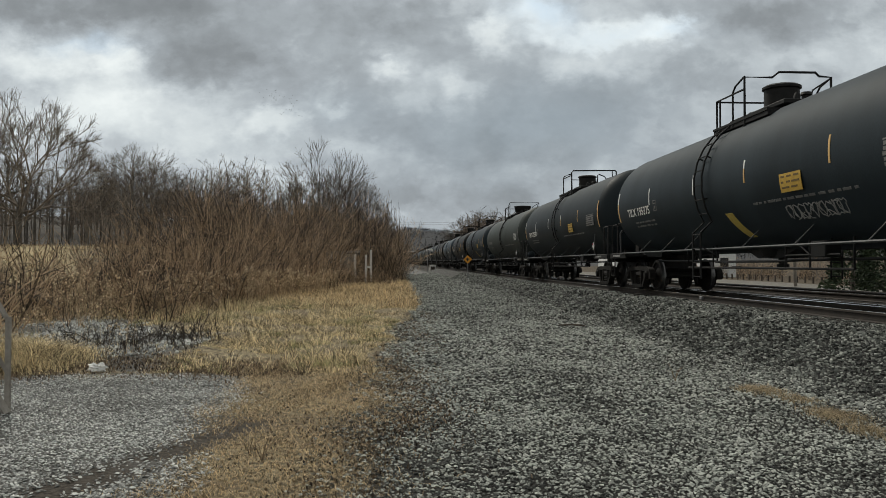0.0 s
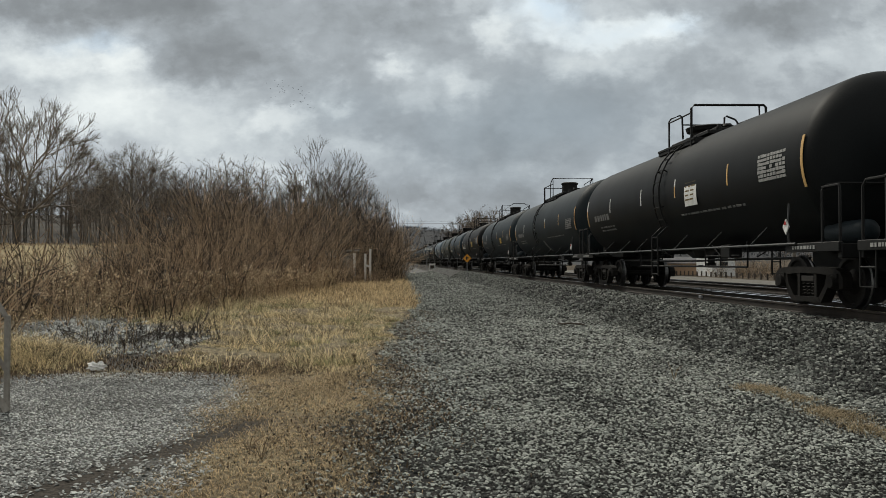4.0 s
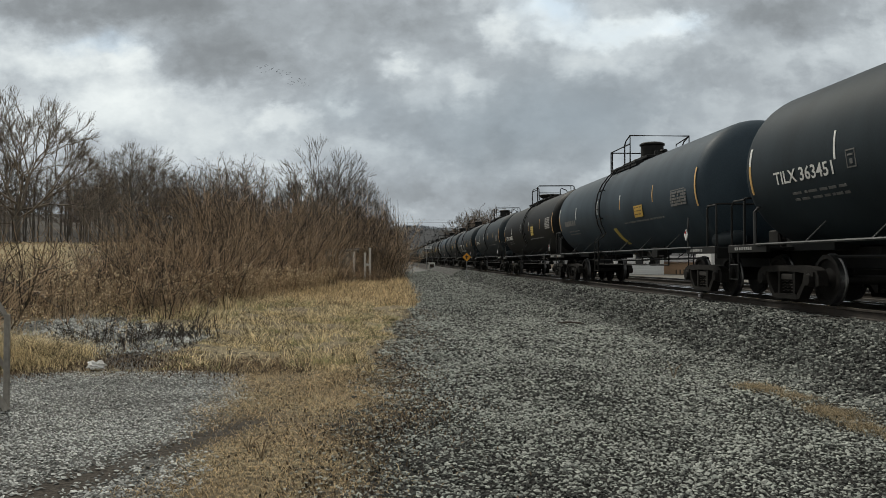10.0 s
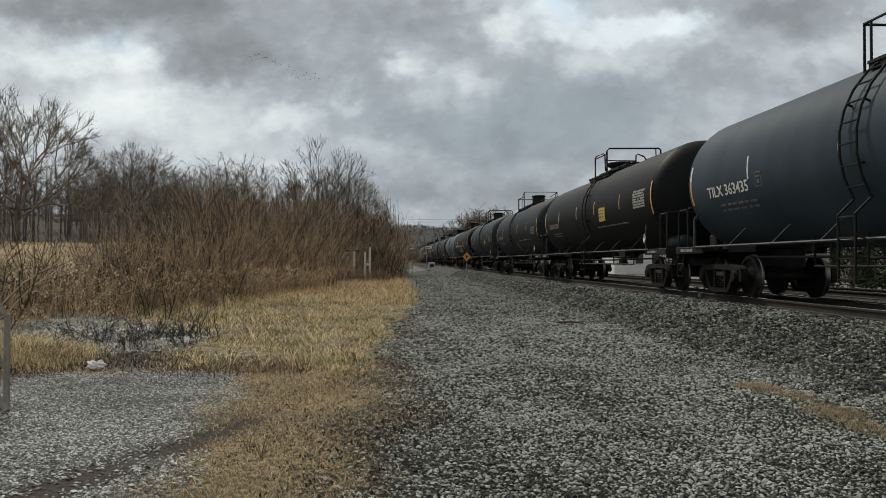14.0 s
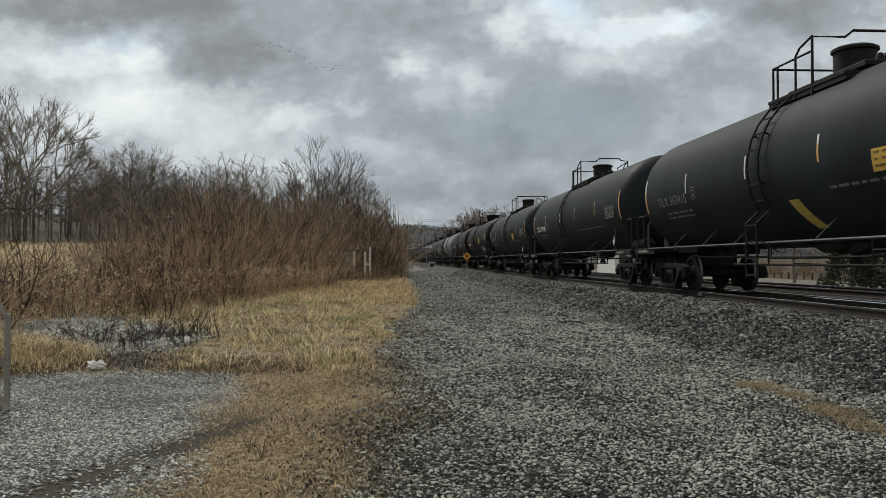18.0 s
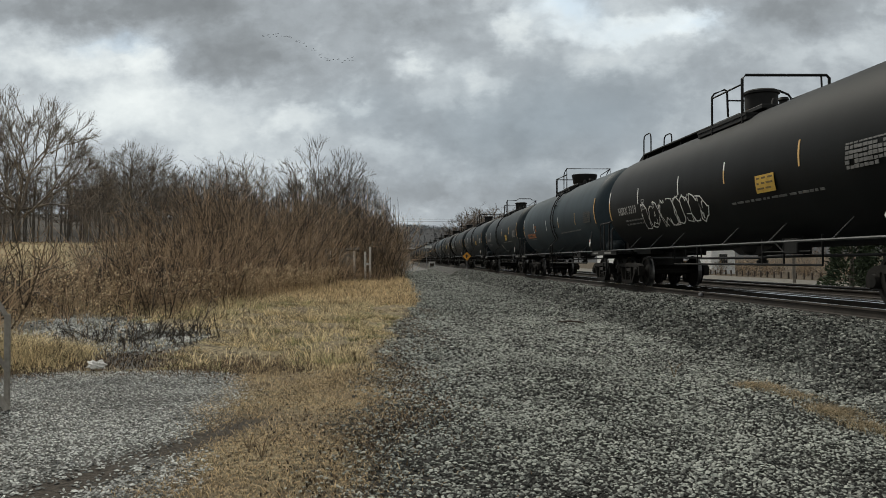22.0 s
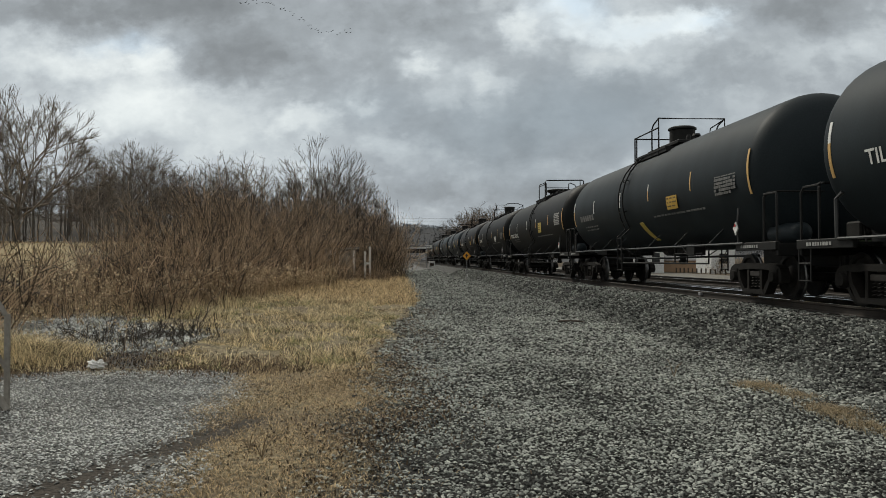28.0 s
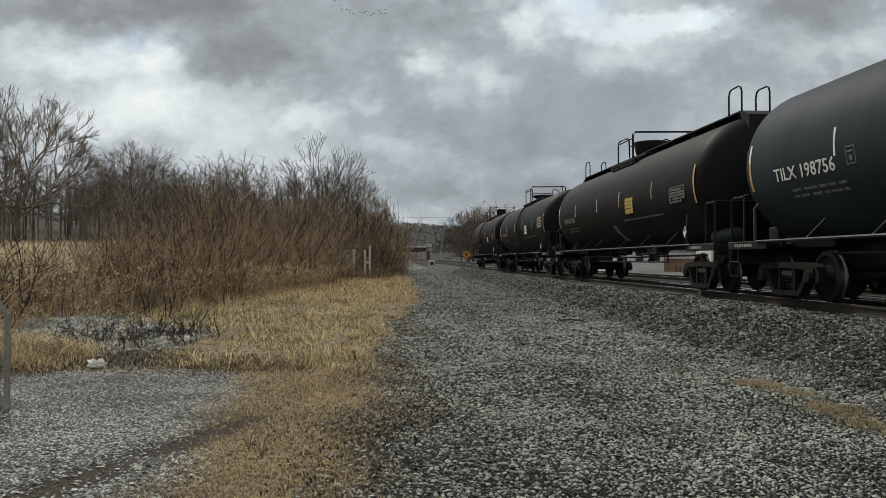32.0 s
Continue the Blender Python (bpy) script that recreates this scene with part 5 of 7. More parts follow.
BARK = material("grey_bark", (0.06, 0.052, 0.044), (0.21, 0.185, 0.155), 0.95, 0.0, 3, 20, 0.4, piece=0.3)
TWIG = material("brown_twigs", (0.07, 0.058, 0.047), (0.25, 0.208, 0.165), 0.95, 0.0, 1.5, 20, 0, island=0.3, piece=0.2)
RED_TWIG = material("reddish_shrub_stems", (0.028, 0.021, 0.015), (0.5, 0.365, 0.24), 0.9, 0.0, 0.8, 20, 0, island=1.0, piece=0.4)
BRUSH = material("brown_brush", (0.07, 0.056, 0.046), (0.27, 0.21, 0.165), 0.95, 0.0, 1.5, 20, 0, island=0.6, piece=0.3)
# far trees: the haze of distance is mixed into the twig colour
FAR_TWIG = material("far_woods_painted_haze", (0.062, 0.065, 0.07), (0.1, 0.104, 0.11), 0.95, 0.0, 0.05, 0.8, 0, island=0.7)
PALE_STEM = material("pale_dead_stem", (0.13, 0.105, 0.085), (0.3, 0.255, 0.21), 0.9, 0.0, 2, 20, 0, island=0.4)


def crown_nodes(rng, tall, wide, buds, step, fork):
    """Branches that reach for buds scattered through a crown: the nodes and each one's parent."""
    a, r = rng.uniform(0, 6.28, buds), rng.uniform(0, 1, buds) ** 0.42
    c = rng.uniform(-0.75, 1, buds)
    lobes = 1 + 0.1 * np.sin(3 * a + rng.uniform(0, 6)) + 0.08 * np.sin(5 * a + 4 * c + rng.uniform(0, 6))
    e = np.sqrt(1 - c * c)
    goal = np.stack([wide / 2 * r * lobes * e * np.cos(a), wide / 2 * r * lobes * e * np.sin(a), tall * (0.6 + 0.4 * r * c * lobes)], 1)
    goal = goal[goal[:, 2] > tall * fork]
    rise = np.arange(-0.3, tall * fork, step)
    nodes = [np.array([0.12 * math.sin(z * 0.9), 0.1 * math.sin(z * 1.3), z]) for z in rise]
    parent = [max(0, i - 1) for i in range(len(nodes))]
    kids = [1] * (len(nodes) - 1) + [0]
    near = np.full(len(goal), len(nodes) - 1)
    dist = np.linalg.norm(goal - nodes[-1], axis=1)
    for turn in range(90):
        if not len(goal):
            break
        made = []
        for k in np.unique(near):
            if kids[k] > 2:
                continue
            pull = goal[near == k] - nodes[k]
            d = (pull / (np.linalg.norm(pull, axis=1, keepdims=True) + 1e-9)).sum(0) + rng.normal(0, 0.12, 3) * math.sqrt(len(pull))
            back = nodes[k] - nodes[parent[k]]
            turned = d.dot(back) / (np.linalg.norm(d) * np.linalg.norm(back) + 1e-9)
            if turned < 0.1 and kids[k] == 0 and turn > 3:
                kids[k] = 3
                continue
            d = d / (np.linalg.norm(d) + 1e-9) + 0.95 * back / (np.linalg.norm(back) + 1e-9) + np.array([0, 0, 0.12])
            made.append((k, nodes[k] + d / np.linalg.norm(d) * step))
            kids[k] += 1
        if not made:
            break
        for k, p in made:
            nodes.append(p)
            parent.append(int(k))
            kids.append(0)
            q = np.linalg.norm(goal - p, axis=1)
            closer = q < dist
            near[closer], dist[closer] = len(nodes) - 1, q[closer]
        left = dist > step * 1.5
        goal, near, dist = goal[left], near[left], dist[left]
    return np.array(nodes), np.array(parent)


def tree_meshes(seed, tall, buds, step, twig=1.0, wide=7.0, mat=None, fork=0.2, spurs=2):
    """A bare tree: trunk and crown, its limbs thickened by what they carry, with fine spurs."""
    rng = np.random.default_rng(seed)
    nodes, parent = crown_nodes(rng, tall, wide, buds, step, fork)
    n, tip = len(nodes), 0.0105 * twig
    load = np.zeros(n)
    for i in range(n - 1, 0, -1):
        load[i] = load[i] or tip ** 2.2
        load[parent[i]] += load[i]
    rad = load ** (1 / 2.2)
    rad *= np.where(rad > tip * 1.5, min(1.6, tall * (0.018 if buds > 999 else 0.012) / rad[0]), 1)
    stem = {0}
    i = 0
    while True:
        kids = [k for k in np.nonzero(parent == i)[0] if k != i and rad[k] > 0.4 * rad[0]]
        if not kids:
            break
        i = int(max(kids, key=lambda k: rad[k]))
        stem.add(i)
    line = sorted(stem)
    v, f = tubes(nodes[line][None], np.maximum(rad[line], tip)[None], 7)
    trunk = raw_mesh("trunk", v, f, BARK, True)
    limb = np.array([k for k in range(1, n) if k not in stem])
    ends = np.minimum(rad[parent[limb]], rad[limb] * 1.35)
    v, f = tubes(np.stack([nodes[parent[limb]], nodes[limb]], 1), np.stack([ends, rad[limb]], 1), 3)
    thin = np.repeat(limb[rad[limb] < tip * 4.5], spurs)
    d = nodes[thin] - nodes[parent[thin]]
    d = d / np.linalg.norm(d, axis=1, keepdims=True) + rng.normal(0, 0.42, d.shape) + np.array([0, 0, 0.4])
    d *= (rng.uniform(0.6, 1.7, len(d)) * step / np.linalg.norm(d, axis=1))[:, None]
    at = nodes[parent[thin]] + (nodes[thin] - nodes[parent[thin]]) * rng.uniform(0, 1, (len(thin), 1))
    v2, f2 = tubes(np.stack([at, at + d], 1), np.tile([tip * 0.85, tip * 0.55], (len(thin), 1)), 3)
    return trunk, raw_mesh("crown", np.concatenate([v, v2]), np.concatenate([f, f2 + len(v)]), mat or TWIG)


def fan_meshes(seed, tall, wide, fork, limbs, twig=1.0, spurs=3):
    """A bare tree whose limbs fan out from low on the trunk and fork on to fine upright twigs."""
    rng = np.random.default_rng(seed)
    foot = np.array([0.05, 0.04, tall * fork])
    tip, shares = 0.0125 * twig, (0.3, 0.22, 0.17, 0.13, 0.1, 0.08)
    a, b, ra, rb, level = [], [], [], [], []

    def grow(p, way, reach, k):
        mid_way = way + rng.normal(0, 0.1, 3)
        r0, r1 = tip * 1.5 ** (5 - k), tip * 1.5 ** (4.4 - k)
        for j in range(2):
            d = mid_way if j == 0 else way + rng.normal(0, 0.08, 3) + np.array([0, 0, 0.07])
            q = p + d / np.linalg.norm(d) * reach * shares[k] / 2
            a.append(p), b.append(q), ra.append(r0 if j == 0 else (r0 + r1) / 2), rb.append((r0 + r1) / 2 if j == 0 else r1), level.append(k)
            p = q
        if k == 5:
            return
        side = np.cross(way, rng.normal(0, 1, 3))
        side /= np.linalg.norm(side)
        other, many = np.cross(way, side), rng.integers(2, 4)
        for c in range(many):
            turn, tilt = 6.28 * c / many + rng.uniform(-0.4, 0.4), rng.uniform(0.22, 0.62) + 0.1 * (k < 2)
            d = way + tilt * (side * math.cos(turn) + other * math.sin(turn)) + np.array([0, 0, 0.06])
            grow(p, d / np.linalg.norm(d), reach * rng.uniform(0.9, 1.06), k + 1)

    for i in range(limbs):
        lean, turn = math.radians(78) * ((i + 0.5) / limbs) ** 0.62, 2.4 * i + rng.uniform(-0.3, 0.3)
        way = np.array([math.sin(lean) * math.cos(turn), math.sin(lean) * math.sin(turn), math.cos(lean)])
        reach = 1.08 / math.sqrt((math.cos(lean) / (tall * (1 - fork))) ** 2 + (math.sin(lean) / (wide / 2)) ** 2)
        grow(foot - np.array([0, 0, rng.uniform(0, 0.5) * tall * fork]), way, reach, 0)
    a, b, level = np.array(a), np.array(b), np.array(level)
    v, f = tubes(np.stack([a, b], 1), np.stack([ra, rb], 1), 4)
    fine = np.repeat(np.nonzero(level >= 4)[0], spurs)
    d = b[fine] - a[fine]
    size = np.linalg.norm(d, axis=1, keepdims=True)
    d = d / size + rng.normal(0, 0.4, d.shape) + np.array([0, 0, 0.25])
    d *= rng.uniform(0.25, 0.62, (len(d), 1)) / np.linalg.norm(d, axis=1, keepdims=True)
    at = a[fine] + (b[fine] - a[fine]) * rng.uniform(0, 1, (len(fine), 1))
    v2, f2 = tubes(np.stack([at, at + d], 1), np.tile([tip * 0.9, tip * 0.55], (len(fine), 1)), 3)
    thick = tip * 1.5 ** 5
    line = np.array([(0, 0, -0.3), (0.03, 0, tall * fork * 0.5), foot, foot + np.array([0, 0, tall * 0.06])])
    tv, tf = tubes(line[None], np.array([[thick * 2.9, thick * 2.3, thick * 1.9, thick * 0.8]]), 8)
    return raw_mesh("trunk", tv, tf, BARK, True), raw_mesh("crown", np.concatenate([v, v2]), np.concatenate([f, f2 + len(v)]), TWIG)


def tree(variant, x, y, scale, turn, label, name="tree", group="bare trees", squash=1.0):
    t = thing(name, label, "tree", pose(x, y, float(height(x, y)) - 0.1, 0, 0, turn), group)
    for nm, m in zip(("trunk", "crown"), TREES[variant]):
        part(nm, m, t, Matrix.Diagonal((scale * squash, scale * squash, scale, 1)))
    return t


TREES = {
    "broad": fan_meshes(11, 10, 10.6, 0.24, 10, 0.8, 2),
    "broad_b": fan_meshes(14, 10, 10.0, 0.22, 9, 0.8, 2),
    "oval": fan_meshes(5, 10, 8.2, 0.16, 16, 0.68, 2),
    "round": fan_meshes(23, 10, 9.4, 0.14, 18, 0.7, 2),
    "slim": tree_meshes(8, 10, 230, 0.46, 1.4, 4.6, None, 0.15),
    "slim_b": tree_meshes(31, 10, 230, 0.46, 1.5, 5.4, None, 0.15),
    "slim_c": tree_meshes(47, 10, 250, 0.46, 1.5, 6.2, None, 0.12),
    "brush": tree_meshes(71, 10, 250, 0.46, 1.9, 7.0, BRUSH, 0.1),
    "brush_b": tree_meshes(72, 10, 250, 0.46, 1.9, 8.0, BRUSH, 0.1),
}


def shrub_mesh(seed, stems, tall, wide, kids=4, thick=0.011, mat=None):
    rng = np.random.default_rng(seed)
    paths, radii, shoots, slender = [], [], [], []
    for i in range(stems):
        r, a = wide * math.sqrt(rng.uniform()) * 0.5, rng.uniform(0, 6.28)
        base = np.array([r * math.cos(a), r * math.sin(a), -0.1])
        d = np.array([rng.normal(0, 0.25) + 0.12 * math.cos(a), rng.normal(0, 0.25) + 0.12 * math.sin(a), 1.0])
        h = tall * rng.uniform(0.35, 1.0)
        pts = [base]
        for k in range(3):
            d = d + rng.normal(0, 0.22, 3)
            d /= np.linalg.norm(d)
            pts.append(pts[-1] + d * h / 3)
        pts = np.array(pts)
        paths.append(pts)
        radii.append(thick * rng.uniform(0.7, 1.4) * np.linspace(1, 0.35, 4))
        for j in range(kids):
            q = rng.uniform(0.25, 0.95) * 3
            k = int(q)
            b = pts[k] + (pts[k + 1] - pts[k]) * (q - k)
            e = (pts[k + 1] - pts[k]) / np.linalg.norm(pts[k + 1] - pts[k]) + rng.normal(0, 0.62, 3)
            e /= np.linalg.norm(e)
            s = h * rng.uniform(0.14, 0.4)
            mid = b + e * s * 0.5 + rng.normal(0, 0.03, 3)
            shoots.append(np.array([b, mid, b + e * s + np.array([0, 0, s * 0.15])]))
            slender.append(thick * 0.6 * np.linspace(1, 0.35, 3))
    v, f = tubes(np.array(paths), np.array(radii), 3)
    v2, f2 = tubes(np.array(shoots), np.array(slender), 3)
    return raw_mesh("shrub", np.concatenate([v, v2]), np.concatenate([f, f2 + len(v)]), mat or RED_TWIG)


def bramble_mesh(seed, canes, tall, mat):
    """Long canes that rise and arch over to the ground, with short side shoots."""
    rng = np.random.default_rng(seed)
    paths, radii, shoots, slender = [], [], [], []
    for i in range(canes):
        a, run, h = rng.uniform(0, 6.28), rng.uniform(0.5, 1.6), tall * rng.uniform(0.4, 1.0)
        base = np.array([rng.normal(0, 0.5), rng.normal(0, 0.4), -0.08])
        way, q = np.array([math.cos(a), math.sin(a), 0]), np.linspace(0, 1, 7)
        drop = rng.uniform(0.35, 0.95)
        pts = base + way * run * q[:, None] ** 1.3 + np.array([0, 0, 1.0]) * (h * np.sin(q * math.pi * drop))[:, None] + rng.normal(0, 0.035, (7, 3)) * q[:, None]
        paths.append(pts)
        radii.append(0.013 * rng.uniform(0.7, 1.4) * np.linspace(1, 0.4, 7))
        for j in range(5):
            k = rng.integers(1, 6)
            e = rng.normal(0, 1, 3) + np.array([0, 0, 0.5])
            e *= rng.uniform(0.12, 0.45) / np.linalg.norm(e)
            shoots.append(np.array([pts[k], pts[k] + e * 0.5 + rng.normal(0, 0.02, 3), pts[k] + e]))
            slender.append(0.007 * np.linspace(1, 0.5, 3))
    v, f = tubes(np.array(paths), np.array(radii), 3)
    v2, f2 = tubes(np.array(shoots), np.array(slender), 3)
    return raw_mesh("bramble", np.concatenate([v, v2]), np.concatenate([f, f2 + len(v)]), mat)


SHRUBS = [shrub_mesh(100 + i, 30, 3.0, 2.8, 6, 0.013) for i in range(6)]
LOOSE = [shrub_mesh(200 + i, 11, 2.4, 2.2, 7, 0.016) for i in range(5)]
FAR_SHRUBS = [shrub_mesh(300 + i, 44, 5.0, 3.8, 7, 0.019) for i in range(5)]
DARK_STEM = material("dark_dead_stem", (0.012, 0.01, 0.008), (0.06, 0.047, 0.036), 0.95, 0.0, 2, 20, 0, island=0.5)
WEEDS = [shrub_mesh(500 + i, 8, 0.75, 0.55, 4, 0.011, DARK_STEM) for i in range(3)]
BRAMBLES = [bramble_mesh(600 + i, 13, 1.5, (RED_TWIG, RED_TWIG, DARK_STEM)[i % 3]) for i in range(6)]
SAPLINGS = [shrub_mesh(400 + i, 2, 6.0, 1.2, 6, 0.034, PALE_STEM) for i in range(3)]


def shrub(mesh, x, y, scale, label, name="shrub", group="thicket shrubs"):
    ob = new(name, mesh)
    ob.matrix_basis = pose(x, y, float(height(x, y)) - 0.05, 0, 0, random.uniform(0, 360)) @ Matrix.Diagonal((scale * random.uniform(0.9, 1.15), scale, scale * random.uniform(0.88, 1.1), 1))
    return tagged(ob, label, "shrub", group)


def thicket():
    dense = "dense leafless shrub with thin reddish-brown stems"
    for i in range(60):
        y = 25 + 25 * random.random()
        x = max(float(shrub_edge(y)) - random.uniform(0.3, 8.5), -y * random.uniform(0.2, 0.4))
        scale = random.uniform(0.55, 1.15) * (1 + 0.014 * (y - 24))
        shrub(random.choice(SHRUBS), x, y, 0.72 if -0.085 < x / y < -0.018 else scale, dense)
    for i in range(62):
        y = random.uniform(46, 84)
        x = float(shrub_edge(y)) - 0.9 - 11 * random.random() ** 1.2
        scale = random.uniform(0.75, 1.15) * (0.9 + 0.016 * (y - 46))
        if -0.085 < x / y < -0.018 and y < 68:
            scale = 0.46
        shrub(random.choice(FAR_SHRUBS), x, y, scale, "tall leafless brown shrub in the thicket")
    for i in range(18):
        y = random.uniform(72, 96)
        shrub(FAR_SHRUBS[i % 5], random.uniform(-4.0, -0.5), y, random.uniform(0.75, 1.1), "tall leafless brown shrub in the thicket")
    for i in range(46):
        y = random.uniform(38, 112)
        shrub(FAR_SHRUBS[i % 5], random.uniform(31.5, 40), y, random.uniform(0.22, 0.5), "low brown leafless scrub beyond the guard posts", "shrub", "roadside scrub")
    for i in range(18):
        y = random.uniform(59, 64)
        x = -y * (0.008 + 0.085 * (i + random.random()) / 18)
        shrub(FAR_SHRUBS[i % 5], x, y, random.uniform(0.2, 0.32), "low leafless brown shrub before the old shed")
    for i in range(14):
        y = random.uniform(20.5, 27)
        shrub(SHRUBS[i % 6], -y * random.uniform(0.24, 0.56), y, random.uniform(0.26, 0.46), "low dark tangle of leafless stems", "shrub", "thicket shrubs")
    for i in range(30):
        y = random.uniform(17.5, 33)
        x = -y * random.uniform(0.3, 0.62)
        shrub(random.choice(LOOSE), x, y, random.uniform(0.7, 1.45), "sparse arching leafless shrub before the pasture")
    for i in range(34):
        y = random.uniform(18.5, 30)
        shrub(BRAMBLES[i % 6], -y * random.uniform(0.27, 0.62), y, random.uniform(0.6, 1.15), "tangled leafless bramble with arching canes", "bramble", "brambles")
    for i in range(24):
        x, y = random.uniform(-5.6, -3.4), random.uniform(13.2, 16.2)
        shrub(WEEDS[i % 3], x, y, random.uniform(0.55, 1.1), "low dark dead weed stalks among stones", "dead_weed", "dead weeds")
    own = random.Random(77)
    for i in range(34):
        y = own.uniform(23.5, 44)
        x = float(shrub_edge(y)) - own.uniform(0.0, 1.3)
        shrub(SHRUBS[i % 6], x, y, own.uniform(0.38, 0.72), dense)
    for i in range(34):
        y = random.uniform(46, 66)
        x = -y * random.uniform(0.1, 0.5)
        shrub(SAPLINGS[i % 3], x, y, random.uniform(0.6, 0.95), "thin pale dead sapling above the shrubs", "sapling", "pale saplings")


thicket()


def woods():
    tree("broad", -31.6, 68, 1.4, 20, "large spreading bare tree on the rise")
    tree("broad_b", -37.5, 72, 1.25, 140, "large spreading bare tree on the rise")
    tree("round", -31.0, 98, 1.22, 60, "rounded bare tree with dense upright twigs")
    tree("oval", -8.0, 92, 1.5, 200, "tall bare tree standing over the thicket", squash=0.9)
    tree("round", -5.6, 95, 1.22, 290, "bare tree with fine branches over the thicket", squash=0.9)
    for x, y, k in ((18.5, 205, 1.4), (22.5, 200, 1.55), (26.5, 210, 1.45)):
        tree("round", x, y, k, 40 * x, "bare tree beyond the tracks", "tree", "trees beyond the tracks")
    tree("slim_c", -2.2, 88, 0.95, 10, "small bare tree at the thicket's end")
    small = "slender bare woodland tree"
    for i in range(66):
        y = random.uniform(66, 118)
        x = -(0.06 + 0.47 * (i + random.random()) / 66) * y
        tall = random.uniform(0.62, 0.9) * (0.62 + 0.0042 * y)
        tree(("slim", "slim_b", "slim_c", "slim_b")[i % 4], x, y, tall, random.uniform(0, 360), small, "woodland_tree", "woodland trees")
    for i in range(58):
        y = random.uniform(58, 100)
        x = -y * random.uniform(0.02, 0.27)
        if not (-0.075 < x / y < -0.02 and y < 72):
            tree(("brush", "brush_b")[i % 2], x, y, random.uniform(0.42, 0.7) * (0.55 + 0.0055 * y), random.uniform(0, 360), "bushy leafless brown brush tree in the thicket", "brush_tree", "brush trees")
    for i in range(56):
        y = random.uniform(68, 125)
        tree(("brush", "brush_b", "slim", "slim_b")[i % 4], -y * random.uniform(0.25, 0.56), y, random.uniform(0.35, 0.62), random.uniform(0, 360), "bushy leafless brown brush on the wooded rise", "brush_tree", "brush trees")
    for i in range(30):
        tree(("brush", "brush_b")[i % 2], random.uniform(-6.0, 0.1), random.uniform(78, 98), random.uniform(0.45, 0.76), random.uniform(0, 360), small, "woodland_tree", "woodland trees")
    for i in range(16):
        tree(("brush", "brush_b")[i % 2], random.uniform(15.5, 27), random.uniform(185, 225), random.uniform(0.95, 1.45), random.uniform(0, 360), "bushy bare tree beyond the tracks", "tree", "trees beyond the tracks")
    for i in range(44):
        y = random.uniform(240, 420)
        x = random.choice((random.uniform(-70, 3), random.uniform(15, 95)))
        tree(("brush", "brush_b", "slim_b")[i % 3], x, y, random.uniform(0.7, 1.15), random.uniform(0, 360), "bare brown tree at the foot of the far hill", "tree", "trees at the foot of the hill")
    for i in range(34):
        y = random.uniform(45, 150)
        tree(("brush", "brush_b")[i % 2], y * random.uniform(0.36, 0.75) + 14, y, random.uniform(0.25, 0.45), random.uniform(0, 360), "bushy bare brush beyond the road across the tracks", "brush_tree", "brush trees")
    for i in range(16):
        y = random.uniform(84, 112)
        tree(("slim", "slim_c", "slim_b")[i % 3], -y * random.uniform(0.08, 0.24), y, random.uniform(0.85, 1.1), random.uniform(0, 360), small, "woodland_tree", "woodland trees")
    for i in range(22):
        y = random.uniform(70, 112)
        tall = random.uniform(0.75, 1.0) * (0.62 + 0.0042 * y)
        tree(("slim", "slim_b", "slim_c", "slim_b")[i % 4], -y * random.uniform(0.3, 0.56), y, tall, random.uniform(0, 360), small, "woodland_tree", "woodland trees")
    for i in range(6):
        tree(("slim", "slim_c", "slim_b")[i % 3], random.uniform(17.5, 33), random.uniform(190, 235), random.uniform(1.1, 1.7), random.uniform(0, 360), "bare tree beyond the tracks", "tree", "trees beyond the tracks")


woods()


def far_woods():
    """The wooded hill ahead: many bare trees, each a few thin strokes."""
    n = 7000
    x = RNG.uniform(-260, 330, n)
    y = RNG.uniform(560, 900, n)
    z = height(x, y)
    tall = RNG.uniform(1.8, 4.4, n) * np.where(RNG.uniform(0, 1, n) < 0.05, 1.9, 1.0)
    paths, radii = [], []
    for k in range(3):
        sx, sy = RNG.normal(0, 1.5, n), RNG.normal(0, 1.5, n)
        lift = tall * (1.0 if k == 0 else 0.8)
        foot_z = z - 0.5 if k == 0 else z + tall * 0.35
        paths.append(np.stack([np.stack([x, y, foot_z], 1), np.stack([x + sx * 0.5, y + sy * 0.5, (foot_z + z + lift) / 2], 1), np.stack([x + sx, y + sy, z + lift], 1)], 1))
        radii.append(np.stack([np.full(n, 0.14), np.full(n, 0.2), np.full(n, 0.08)], 1))
    v, f = tubes(np.concatenate(paths), np.concatenate(radii), 2)
    tagged(new("far_woods", raw_mesh("far_woods", v, f, FAR_TWIG)), "bare woods on the far hillside, haze in their colour", "woods", "", "stuff")


far_woods()


